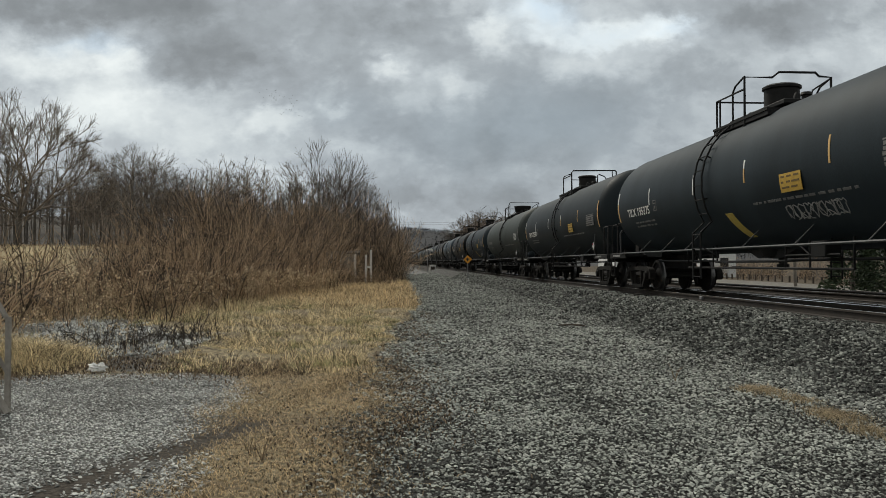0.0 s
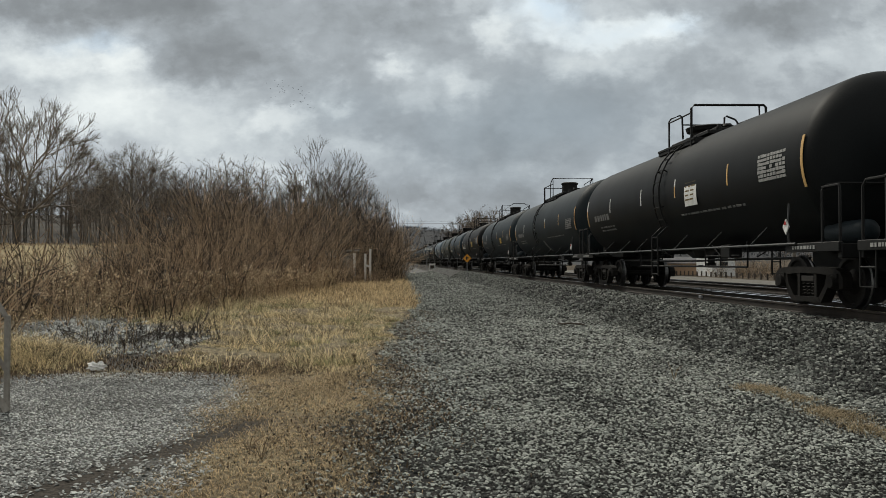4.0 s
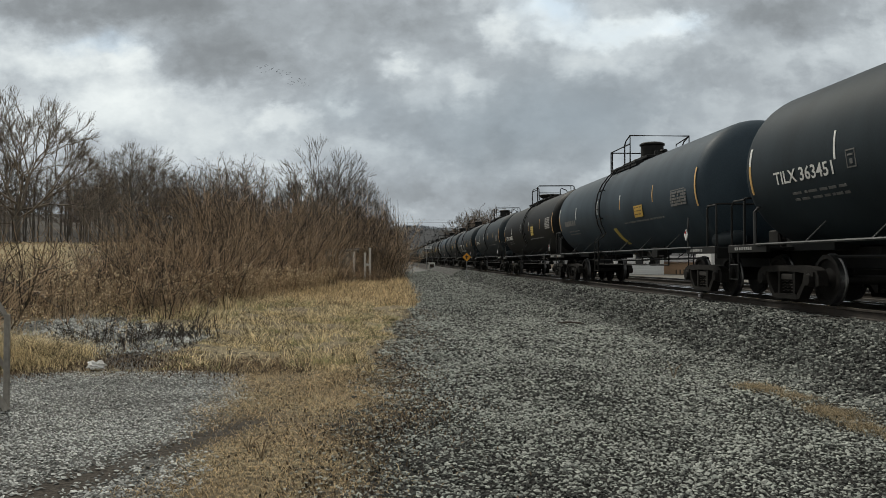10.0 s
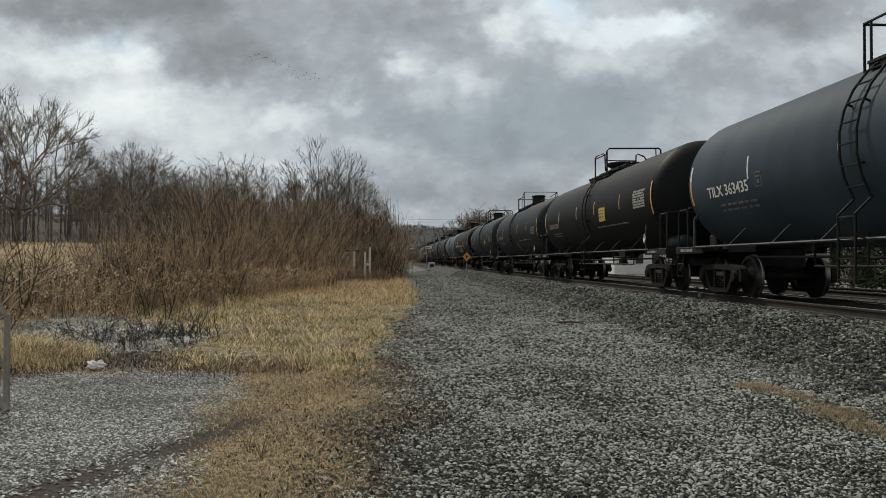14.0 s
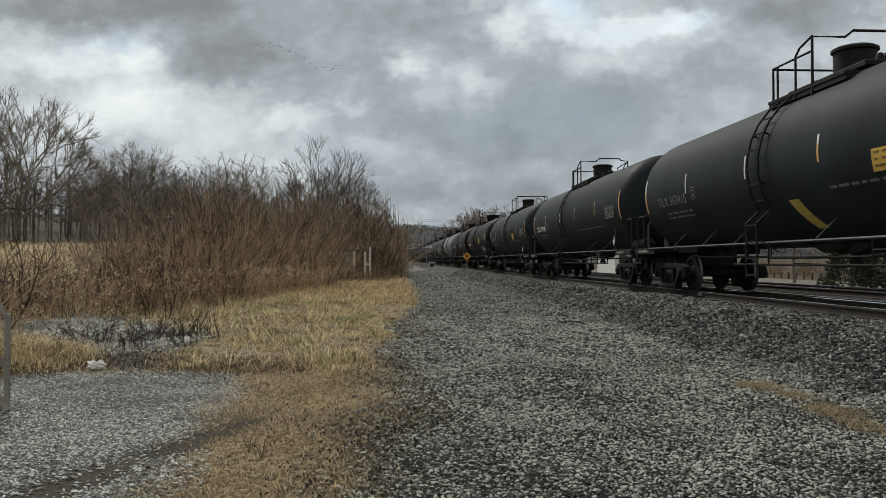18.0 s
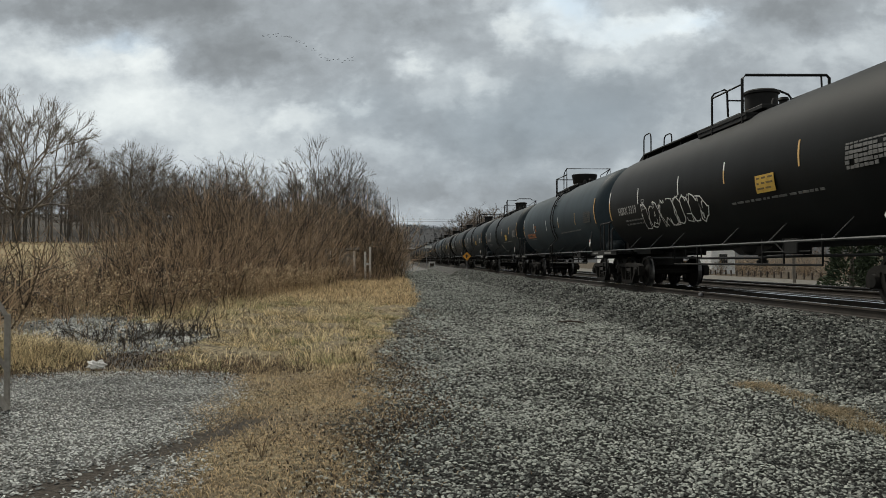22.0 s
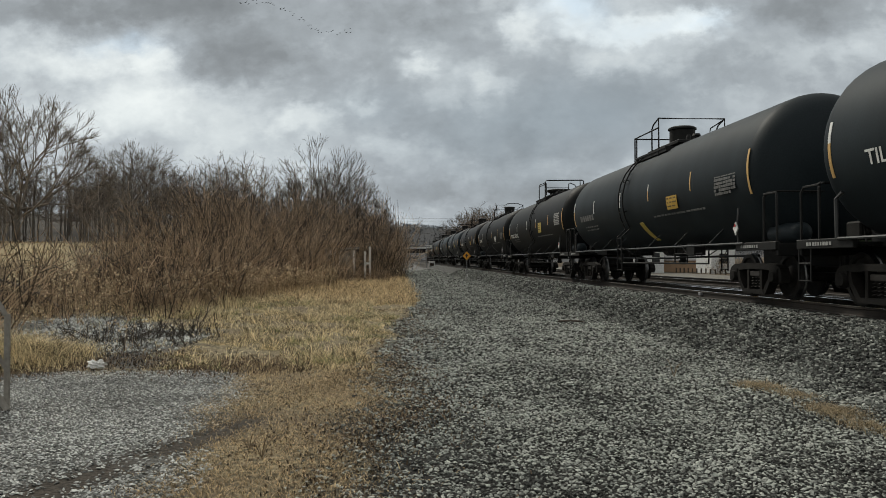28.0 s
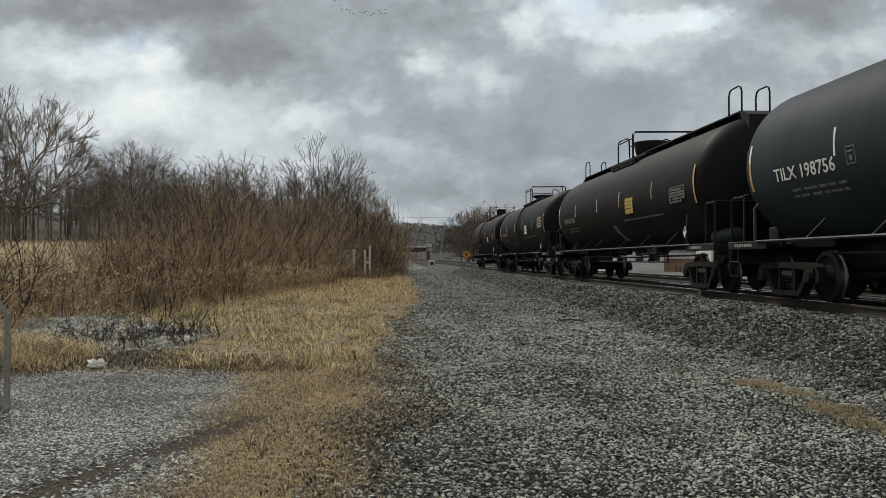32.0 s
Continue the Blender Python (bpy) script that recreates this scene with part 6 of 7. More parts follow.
# ---- sky: a far sheet of drifting cloud ----
def cloud_material():
    m = bpy.data.materials.new("cloud_sky")
    m.use_nodes = True
    n, l = m.node_tree.nodes, m.node_tree.links
    n.clear()
    out, em = n.new("ShaderNodeOutputMaterial"), n.new("ShaderNodeEmission")
    l.new(em.outputs[0], out.inputs["Surface"])
    co = n.new("ShaderNodeTexCoord").outputs["Object"]
    sep = n.new("ShaderNodeSeparateXYZ")
    l.new(co, sep.inputs[0])

    def calc(op, a, c=0.0, d=0.0):
        q = n.new("ShaderNodeMath")
        q.operation = op
        for i, s in enumerate((a, c, d)):
            if isinstance(s, (int, float)):
                q.inputs[i].default_value = s
            else:
                l.new(s, q.inputs[i])
        return q.outputs[0]

    u, v = calc("DIVIDE", sep.outputs[0], sep.outputs[1]), calc("DIVIDE", sep.outputs[2], sep.outputs[1])
    # clouds flatten towards the horizon
    flat = n.new("ShaderNodeCombineXYZ")
    l.new(u, flat.inputs[0])
    l.new(calc("MULTIPLY", v, 1.4), flat.inputs[1])

    def cloud_noise(scale, detail, rough, bend):
        q = n.new("ShaderNodeTexNoise")
        q.inputs["Scale"].default_value, q.inputs["Detail"].default_value, q.inputs["Roughness"].default_value, q.inputs["Distortion"].default_value = scale, detail, rough, bend
        l.new(flat.outputs[0], q.inputs["Vector"])
        return q.outputs["Fac"]

    warp_u = calc("ADD", calc("MULTIPLY", calc("SUBTRACT", cloud_noise(7, 9, 0.62, 0.0), 0.5), 0.11), calc("MULTIPLY", calc("SUBTRACT", cloud_noise(27, 5, 0.55, 0.3), 0.5), 0.05))
    warp_v = calc("ADD", calc("MULTIPLY", calc("SUBTRACT", cloud_noise(8.3, 9, 0.62, 0.0), 0.5), 0.075), calc("MULTIPLY", calc("SUBTRACT", cloud_noise(31, 5, 0.55, 0.3), 0.5), 0.035))
    uu, vv = calc("ADD", u, warp_u), calc("ADD", v, warp_v)
    level = calc("ADD", calc("MULTIPLY", calc("SUBTRACT", cloud_noise(11, 9, 0.56, 0.4), 0.5), 0.3), 0.5)

    def heap(low, high, scale, fine):
        """Rounded lumps with one crisp edge."""
        q = n.new("ShaderNodeMapRange")
        q.interpolation_type = "SMOOTHSTEP"
        q.inputs["From Min"].default_value, q.inputs["From Max"].default_value = low, high
        l.new(calc("ADD", cloud_noise(scale, 8, 0.52, 0.25), calc("MULTIPLY", calc("SUBTRACT", cloud_noise(scale * 5, 5, 0.6, 0.0), 0.5), fine)), q.inputs["Value"])
        return q.outputs["Result"]

    level = calc("MULTIPLY_ADD", calc("SUBTRACT", heap(0.42, 0.58, 6.0, 0.2), 0.5), 0.11, level)
    level = calc("MULTIPLY_ADD", calc("SUBTRACT", heap(0.46, 0.58, 14.0, 0.2), 0.4), 0.05, level)
    level = calc("MULTIPLY_ADD", calc("SUBTRACT", cloud_noise(45, 6, 0.6, 0.2), 0.5), 0.12, level)
    for cu, cv, su, sv, gain in CLOUDS:
        a, b = calc("DIVIDE", calc("SUBTRACT", uu, cu), su), calc("DIVIDE", calc("SUBTRACT", vv, cv), sv)
        r = calc("ADD", calc("MULTIPLY", a, a), calc("MULTIPLY", b, b))
        level = calc("MULTIPLY_ADD", calc("POWER", 2.718, calc("MULTIPLY", calc("POWER", r, 1.5), -1.0)), gain, level)
    ramp = n.new("ShaderNodeValToRGB")
    e = ramp.color_ramp.elements
    e[0].position, e[0].color = 0.0, (0.117, 0.125, 0.135, 1)
    e[1].position, e[1].color = 1.0, (0.6, 0.617, 0.62, 1)
    for pos, col in ((0.2, (0.16, 0.171, 0.185, 1)), (0.4, (0.233, 0.251, 0.274, 1)), (0.58, (0.345, 0.369, 0.395, 1)), (0.78, (0.48, 0.503, 0.518, 1))):
        k = e.new(pos)
        k.color = col
    l.new(level, ramp.inputs[0])

    def veil(list_of, colour, under):
        amount = 0.0
        for cu, cv, su, sv, gain in list_of:
            a, b = calc("DIVIDE", calc("SUBTRACT", uu, cu), su), calc("DIVIDE", calc("SUBTRACT", vv, cv), sv)
            r = calc("ADD", calc("MULTIPLY", a, a), calc("MULTIPLY", b, b))
            amount = calc("MULTIPLY_ADD", calc("POWER", 2.718, calc("MULTIPLY", r, -1.0)), gain, amount)
        q = n.new("ShaderNodeMixRGB")
        q.inputs[2].default_value = colour
        l.new(amount, q.inputs[0])
        l.new(under, q.inputs[1])
        return q.outputs[0]

    blue = veil(GAPS, (0.36, 0.46, 0.58, 1), ramp.outputs[0])
    l.new(veil(COOL, (0.185, 0.223, 0.262, 1), blue), em.inputs["Color"])
    return m


# middle (across, up), size (across, up), lighter or darker
CLOUDS = [
    (-0.482, 0.331, 0.186, 0.027, -0.25),
    (-0.253, 0.320, 0.193, 0.044, -0.20),
    (-0.310, 0.255, 0.089, 0.030, -0.22),
    (-0.189, 0.255, 0.079, 0.030, -0.14),
    (-0.046, 0.310, 0.107, 0.034, -0.11),
    (-0.525, 0.260, 0.086, 0.027, 0.26),
    (-0.414, 0.258, 0.036, 0.024, 0.30),
    (-0.382, 0.199, 0.114, 0.032, 0.14),
    (-0.504, 0.188, 0.122, 0.039, 0.15),
    (-0.217, 0.181, 0.044, 0.017, 0.26),
    (-0.139, 0.199, 0.021, 0.011, 0.20),
    (-0.239, 0.145, 0.157, 0.036, 0.10),
    (-0.475, 0.127, 0.114, 0.043, 0.06),
    (-0.069, 0.249, 0.024, 0.013, 0.20),
    (0.020, 0.226, 0.031, 0.014, 0.18),
    (-0.103, 0.220, 0.050, 0.029, -0.06),
    (-0.031, 0.169, 0.122, 0.026, -0.17),
    (0.076, 0.138, 0.100, 0.026, -0.22),
    (0.133, 0.202, 0.093, 0.036, -0.14),
    (0.122, 0.315, 0.043, 0.030, 0.36),
    (0.065, 0.292, 0.021, 0.027, 0.24),
    (0.219, 0.292, 0.075, 0.019, 0.30),
    (0.283, 0.290, 0.023, 0.017, 0.26),
    (0.190, 0.253, 0.064, 0.017, 0.12),
    (0.269, 0.210, 0.122, 0.036, -0.08),
    (0.419, 0.319, 0.143, 0.029, -0.24),
    (0.512, 0.263, 0.079, 0.019, 0.06),
    (0.369, 0.242, 0.114, 0.036, -0.08),
    (0.047, 0.084, 0.165, 0.024, -0.20),
    (-0.046, 0.069, 0.043, 0.010, 0.08),
    (-0.139, 0.120, 0.064, 0.019, -0.10),
    (0.333, 0.156, 0.114, 0.036, -0.06),
]
# thin places that let the blue through
GAPS = [(-0.452, 0.281, 0.05, 0.012, 0.3), (0.127, 0.322, 0.045, 0.02, 0.5), (0.215, 0.292, 0.08, 0.014, 0.25), (0.29, 0.29, 0.02, 0.012, 0.3)]
# cool grey cloud bases
COOL = [(0.2, 0.22, 0.45, 0.16, 0.1), (0.05, 0.16, 0.2, 0.06, 0.32), (0.16, 0.2, 0.12, 0.05, 0.25), (-0.14, 0.2, 0.05, 0.03, 0.2)]


def sky_sheet():
    rows, cols, far = 14, 40, 2400.0
    v, f = [], []
    for i in range(rows + 1):
        el = radians(-3 + 33 * i / rows)
        for j in range(cols + 1):
            az = radians(-38 + 78 * j / cols)
            v.append((far * math.sin(az) * math.cos(el), far * math.cos(az) * math.cos(el), far * math.sin(el)))
    w = cols + 1
    for i in range(rows):
        f += [(i * w + j, i * w + j + 1, (i + 1) * w + j + 1, (i + 1) * w + j) for j in range(cols)]
    m = bpy.data.meshes.new("cloud_backdrop")
    m.from_pydata(v, [], f)
    m.materials.append(cloud_material())
    ob = new("backdrop", m)
    ob.matrix_basis = pose(0, 0, 1.55, 0, 0, -3.4)
    return tagged(ob, "grey broken cloud sky with brighter gaps", "sky", "", "structure")


SKY = sky_sheet()


# ---- trackside things ----
def sides(name, outline, depth, mat):
    """A plate in the x-z plane, outline in (x, z), thick along y."""
    n = len(outline)
    v = [(x, 0, z) for x, z in outline] + [(x, depth, z) for x, z in outline]
    return Build().add(v, [tuple(range(n)), tuple(range(2 * n - 1, n - 1, -1))] + [(i, n + i, n + (i + 1) % n, (i + 1) % n) for i in range(n)]).mesh(name, mat)


WOOD = material("weathered_timber", (0.16, 0.145, 0.125), (0.36, 0.335, 0.3), 0.9, 0.0, 2, 25, 0.4, piece=0.2, streak=(6, 6, 0.6))
DARK_WOOD = material("dark_old_boards", (0.035, 0.028, 0.022), (0.1, 0.08, 0.064), 0.95, 0.0, 2, 25, 0.4, piece=0.3)
WHITE_PAINT = material("flaking_white_paint", (0.55, 0.54, 0.51), (0.82, 0.81, 0.78), 0.85, 0.0, 3, 30, 0.2, piece=0.15)
SIDING = material("white_siding", (0.55, 0.56, 0.56), (0.8, 0.8, 0.79), 0.7, 0.0, 1, 10, 0.1, streak=(0.5, 0.5, 14))
ROOFING = material("grey_shingles", (0.06, 0.06, 0.065), (0.17, 0.17, 0.175), 0.9, 0.0, 3, 20, 0.4)
GLASS_DARK = material("window_glass", (0.015, 0.018, 0.02), (0.03, 0.034, 0.038), 0.08, 0.0, 1, 5, 0)
TAN = material("orange_tan_wall", (0.3, 0.19, 0.12), (0.42, 0.29, 0.19), 0.85, 0.0, 1, 12, 0.1)
CONCRETE = material("pale_concrete", (0.42, 0.41, 0.39), (0.66, 0.65, 0.62), 0.9, 0.0, 1, 15, 0.2)
SIGN_AMBER = material("amber_sign_face", (0.62, 0.26, 0.015), (0.78, 0.36, 0.03), 0.5, 0.0, 4, 20, 0)


def diamond_sign(x, y):
    z = float(height(x, y))
    s = thing("track_sign", "amber diamond track sign on a thin grey post", "sign", pose(x, y, z, 0, 0, -3))
    part("post", Build().box(-0.03, 0.03, 0, 0.05, -0.3, 2.15, 0.008).mesh("post", MAT["valve"]), s, None, "thin galvanised post")
    r = 0.33
    face = part("sign_face", sides("sign_face", [(-r, 0), (0, -r), (r, 0), (0, r)], 0.012, SIGN_AMBER), s, pose(0, -0.02, 1.86))
    part("sign_mark", sides("sign_mark", [(-0.07, -0.14), (0.01, -0.14), (0.01, -0.02), (0.1, -0.02), (0.1, 0.07), (0.01, 0.07), (0.01, 0.14), (-0.07, 0.14), (-0.07, 0.07), (-0.11, 0.07), (-0.11, -0.02), (-0.07, -0.02)], 0.006, MAT["dark_mark"]), face, pose(0, -0.008, 0))
    low = part("marker_plate", sides("marker_plate", [(-0.09, 0), (0.09, 0), (0.09, 0.2), (-0.09, 0.2)], 0.012, MAT["white"]), s, pose(0, -0.03, 0.25), "small white marker plate low on the post")
    part("plate_mark", sides("plate_mark", [(-0.03, 0.03), (0.03, 0.03), (0.03, 0.17), (-0.03, 0.17)], 0.006, MAT["dark_mark"]), low, pose(0, -0.008, 0))


diamond_sign(5.42, 60)


def signal_box(x, y):
    z = float(height(x, y)) - 0.24
    s = thing("signal_cabinet", "white trackside equipment cabinet beside the ballast", "cabinet", pose(x, y, z))
    body = part("body", Build().box(-0.5, 0.5, -0.45, 0.45, 0.25, 1.05, 0.03).mesh("body", SIDING), s)
    part("door", Build().box(-0.34, 0.34, -0.48, -0.45, 0.32, 0.86, 0.01).mesh("door", DARK_WOOD), body, None, "dark door opening")
    part("roof", Build().box(-0.56, 0.56, -0.52, 0.52, 1.05, 1.15, 0.03).mesh("roof", WHITE_PAINT), s)
    for gx in (-0.44, 0.44):
        part("leg", Build().box(gx - 0.05, gx + 0.05, -0.4, 0.4, -0.2, 0.26).mesh("leg", CONCRETE), s)


signal_box(6.0, 131)


def signal_mast(x, y):
    z = float(height(x, y)) - 0.2
    s = thing("signal_mast", "thin pale mast with an arm and lamp housing", "signal", pose(x, y, z))
    part("mast", Build().tube([(0, 0, -0.2), (0, 0, 4.1)], 0.07, 8).mesh("mast", MAT["valve"]), s)
    part("arm", Build().box(-0.3, 0.6, -0.06, 0.06, 3.75, 3.85).box(-0.3, 0.6, -0.06, 0.06, 4.0, 4.12).mesh("arm", MAT["white"]), s)
    part("lamp_housing", Build().prism([(-0.25, 3.7), (0.25, 3.7), (0.25, 4.16), (-0.25, 4.16)], 0.6, 0.9).mesh("lamp_housing", MAT["white"]), s)


signal_mast(5.3, 135)


def road_bridge():
    y = 330
    s = thing("road_bridge", "low road bridge with a white parapet over the line", "bridge", pose(0, y, 0))
    part("deck", Build().box(-14, 13.5, 0, 9, 5.0, 6.7, 0.1).mesh("deck", MAT["steel"]), s, None, "dark girder deck")
    part("parapet", Build().box(4.6, 12.6, -0.3, 0.1, 6.7, 7.35, 0.05).mesh("parapet", SIDING), s, None, "white parapet")
    for x in (3.2, 13.0):
        part("abutment", Build().box(x, x + 1.4, 0, 9, -1, 5.2, 0.1).mesh("abutment", DARK_WOOD), s)
    g = thing("culvert_wall", "short pale concrete wall at the end of the road", "wall", pose(0.4, 150, float(height(0.4, 150))))
    part("wall_body", Build().box(-0.6, 2.2, 0, 0.5, -0.3, 1.55, 0.06).mesh("wall_body", CONCRETE), g)


road_bridge()


def old_shed(x, y):
    """A leaning hut swallowed by the shrubs."""
    z = float(height(x, y))
    s = thing("old_shed", "derelict board shed with flaking white posts among shrubs", "shed", pose(x, y, z, 0, 0, 4))
    for i in range(9):
        part("board", kept("shed_board", lambda: Build().box(-0.13, 0.13, 0, 0.03, -0.2, 2.3, 0.006).mesh("board", WOOD)), s, pose(-0.95 + 0.27 * i, random.uniform(-0.02, 0.02), random.uniform(-0.1, 0.05)))
    part("side_wall", Build().box(1.3, 1.36, 0.1, 2.6, -0.2, 2.3, 0.01).mesh("side_wall", DARK_WOOD), s)
    part("side_wall", Build().box(-1.1, -1.04, 0.1, 2.6, -0.2, 2.3, 0.01).mesh("side_wall", DARK_WOOD), s)
    part("roof", Build().add([(-1.3, -0.25, 2.28), (1.65, -0.3, 2.42), (1.65, 2.9, 2.2), (-1.3, 2.9, 2.1), (-1.3, -0.25, 2.4), (1.65, -0.3, 2.54), (1.65, 2.9, 2.32), (-1.3, 2.9, 2.22)],
                             [(0, 1, 2, 3), (4, 7, 6, 5), (0, 4, 5, 1), (1, 5, 6, 2), (2, 6, 7, 3), (3, 7, 4, 0)]).mesh("roof", ROOFING), s, None, "sagging flat roof")
    part("fascia", Build().box(-1.3, 1.65, -0.36, -0.3, 2.34, 2.46, 0.01).mesh("fascia", WOOD), s, None, "weathered grey roof edge board")
    win = part("window", Build().box(-0.75, 0.05, -0.08, -0.03, 1.05, 2.0, 0.01).mesh("window", WHITE_PAINT), s, None, "white window frame with dark gaps")
    for wx in (-0.66, -0.32):
        part("pane", Build().box(wx, wx + 0.28, -0.1, -0.06, 1.15, 1.9).mesh("pane", GLASS_DARK), win)
    for px, w in ((1.2, 0.2), (-0.7, 0.1)):
        part("corner_post", Build().box(px - w / 2, px + w / 2, -0.2, -0.04, -0.2, 2.25, 0.01).mesh("corner_post", WHITE_PAINT), s, None, "flaking white corner post")
    p = thing("door_frame", "flaking white door frame standing beside the shed", "door frame", pose(x + 2.35, y - 0.3, z))
    for gx in (-0.24, 0.16):
        part("jamb", Build().box(gx - 0.09, gx + 0.09, 0, 0.14, -0.2, 2.4 + gx, 0.01).mesh("jamb", WHITE_PAINT), p)
    part("rail", Build().box(-0.24, 0.2, 0.02, 0.1, 1.1, 1.28, 0.01).mesh("rail", WHITE_PAINT), p)


old_shed(-4.6, 65.0)


def timber_stand():
    """The grey timber prop at the pad's edge: a post, a brace and a foot."""
    x, y = -3.99, 8.4
    s = thing("timber_stand", "weathered grey timber post with braces on the gravel", "post", pose(x, y, float(height(x, y))))
    part("post", Build().box(-0.027, 0.027, -0.02, 0.02, -0.05, 0.99, 0.006).mesh("post", WOOD), s)
    part("brace", Build().tube([(-0.02, 0.02, 0.42), (-0.32, 0.1, 0.86)], 0.028, 4).mesh("brace", WOOD), s)
    part("brace", Build().tube([(-0.02, 0.0, 0.98), (-0.3, 0.02, 1.45)], 0.03, 4).mesh("brace", WOOD), s)
    part("foot_brace", Build().tube([(0.0, -0.02, 0.0), (-0.26, -0.05, 0.42)], 0.05, 4).mesh("foot_brace", WOOD), s)


timber_stand()


def white_bag():
    rng = random.Random(9)
    x, y = -4.27, 11.6
    bm = bmesh.new()
    bmesh.ops.create_icosphere(bm, subdivisions=3, radius=0.075)
    for q in bm.verts:
        a = math.atan2(q.co.y, q.co.x)
        k = rng.uniform(0.86, 1.14) * (1 + 0.3 * math.sin(3 * a + 9 * q.co.z / 0.075) + 0.16 * math.sin(7 * a - 5 * q.co.z / 0.075))
        pinch = 1 - 0.45 * math.exp(-(q.co.x / 0.02) ** 2)
        q.co = (q.co.x * 1.5 * k, q.co.y * 0.8 * k * pinch, max(0.0, 0.06 + q.co.z * 0.95 * k * pinch))
    m = bpy.data.meshes.new("crumpled_bag")
    bm.to_mesh(m)
    bm.free()
    m.materials.append(material("thin_white_plastic", (0.8, 0.8, 0.79), (0.92, 0.92, 0.91), 0.5, 0.0, 8, 40, 0.2, thin=0.25))
    tagged(new("crumpled_bag", m), "crumpled white bag lying on dead grass", "litter").matrix_basis = pose(x, y, float(height(x, y)) + 0.01)


white_bag()


def loose_bits():
    """A stick on the gravel, bent weeds and a fallen limb."""
    ob = tagged(new("stick", Build().tube([(-0.3, 0.05, 0.03), (-0.05, 0, 0.05), (0.15, -0.02, 0.045), (0.33, -0.05, 0.03)], [0.018, 0.024, 0.022, 0.012], 6).mesh("stick", DARK_WOOD)), "short dark stick lying on grey gravel", "stick")
    ob.matrix_basis = pose(4.15, 18.6, float(height(4.15, 18.6)) + 0.05, 0, 0, -14)
    limb = tagged(new("fallen_limb", Build().tube([(-1.0, 0, 0.9), (-0.4, 0.1, 0.72), (0.2, 0, 0.5), (0.75, -0.1, 0.15)], [0.03, 0.035, 0.04, 0.03], 6).mesh("fallen_limb", PALE_STEM)), "pale fallen limb caught in the shrubs", "branch")
    limb.matrix_basis = pose(-9.6, 21.5, float(height(-9.6, 21.5)) + 0.1)
    for x, y, s in ((3.72, 10.4, 1.0), (-1.05, 6.3, 0.8), (-1.2, 6.6, 0.6)):
        b = Build()
        for k in range(4):
            a = 1.6 * k + x
            b.tube([(0, 0, 0), (0.05 * math.cos(a), 0.05 * math.sin(a), 0.14 * s), (0.13 * math.cos(a), 0.12 * math.sin(a), (0.26 - 0.04 * k) * s)], 0.004, 4)
        tagged(new("dry_weed", b.mesh("dry_weed", STALK)), "small dry weed standing in gravel", "weed", "dry weeds").matrix_basis = pose(x, y, float(height(x, y)))


loose_bits()


def seed_stalks():
    """Clumps of pale weed stalks with fluffy heads before the thicket."""
    def clump(seed):
        rng, b = random.Random(seed), Build()
        for i in range(9):
            x, y, h = rng.uniform(-0.6, 0.6), rng.uniform(-0.4, 0.4), rng.uniform(0.7, 1.45)
            lx, ly = rng.uniform(-0.2, 0.2), rng.uniform(-0.2, 0.2)
            b.tube([(x, y, -0.05), (x + lx * 0.4, y + ly * 0.4, h * 0.6), (x + lx, y + ly, h)], [0.0045, 0.0035, 0.0025], 3, False)
            for k in range(7):
                cx, cy, cz, r = x + lx + rng.uniform(-0.07, 0.07), y + ly + rng.uniform(-0.06, 0.06), h - rng.uniform(-0.03, 0.2), rng.uniform(0.02, 0.048)
                b.add([(cx + r, cy, cz), (cx - r, cy, cz), (cx, cy + r, cz), (cx, cy - r, cz), (cx, cy, cz + r), (cx, cy, cz - r)], [tuple(int(q) for q in f) for f in OCT_F])
        return b.mesh("weed_stalks", SEED)
    kinds = [clump(60 + i) for i in range(5)]
    for i in range(90):
        y = 20 + 26 * random.random() ** 1.4
        x = float(shrub_edge(y)) + random.uniform(0.1, 1.0)
        ob = tagged(new("weed_clump", kinds[i % 5]), "pale dry weed stalks with fluffy seed heads", "weeds", "weed clumps")
        ob.matrix_basis = pose(x, y, float(height(x, y)), 0, 0, random.uniform(0, 360)) @ Matrix.Scale(random.uniform(0.55, 0.95), 4)
    for x, y in ((-6.0, 13.0), (-5.4, 14.2), (-4.4, 13.2), (-6.6, 15.0), (-7.4, 13.8), (-8.2, 15.5), (-7.0, 12.6)):
        ob = tagged(new("weed_clump", kinds[int(-x * 7) % 5]), "pale dry weed stalks with fluffy seed heads", "weeds", "weed clumps")
        ob.matrix_basis = pose(x, y, float(height(x, y)), 0, 0, x * 50) @ Matrix.Scale(0.5, 4)
    x, y, g = clumped(9000, -6.5, -4.9, 11.8, 13.0, 0.2)
    hump = np.exp(-((x + 5.7) / 0.7) ** 2 - ((y - 12.4) / 0.6) ** 2)
    blades("straw_mound", "thick mound of straw-coloured grass by the pad", x, y, RNG.uniform(0.06, 0.2, len(x)) * g + 0.42 * hump * RNG.uniform(0.2, 1.0, len(x)), RNG.uniform(0.004, 0.01, len(x)), STRAW, 1.9)


SEED = material("pale_seed_heads", (0.3, 0.235, 0.15), (0.86, 0.72, 0.52), 0.9, 0.0, 2, 20, 0, island=0.5, thin=0.35)
seed_stalks()


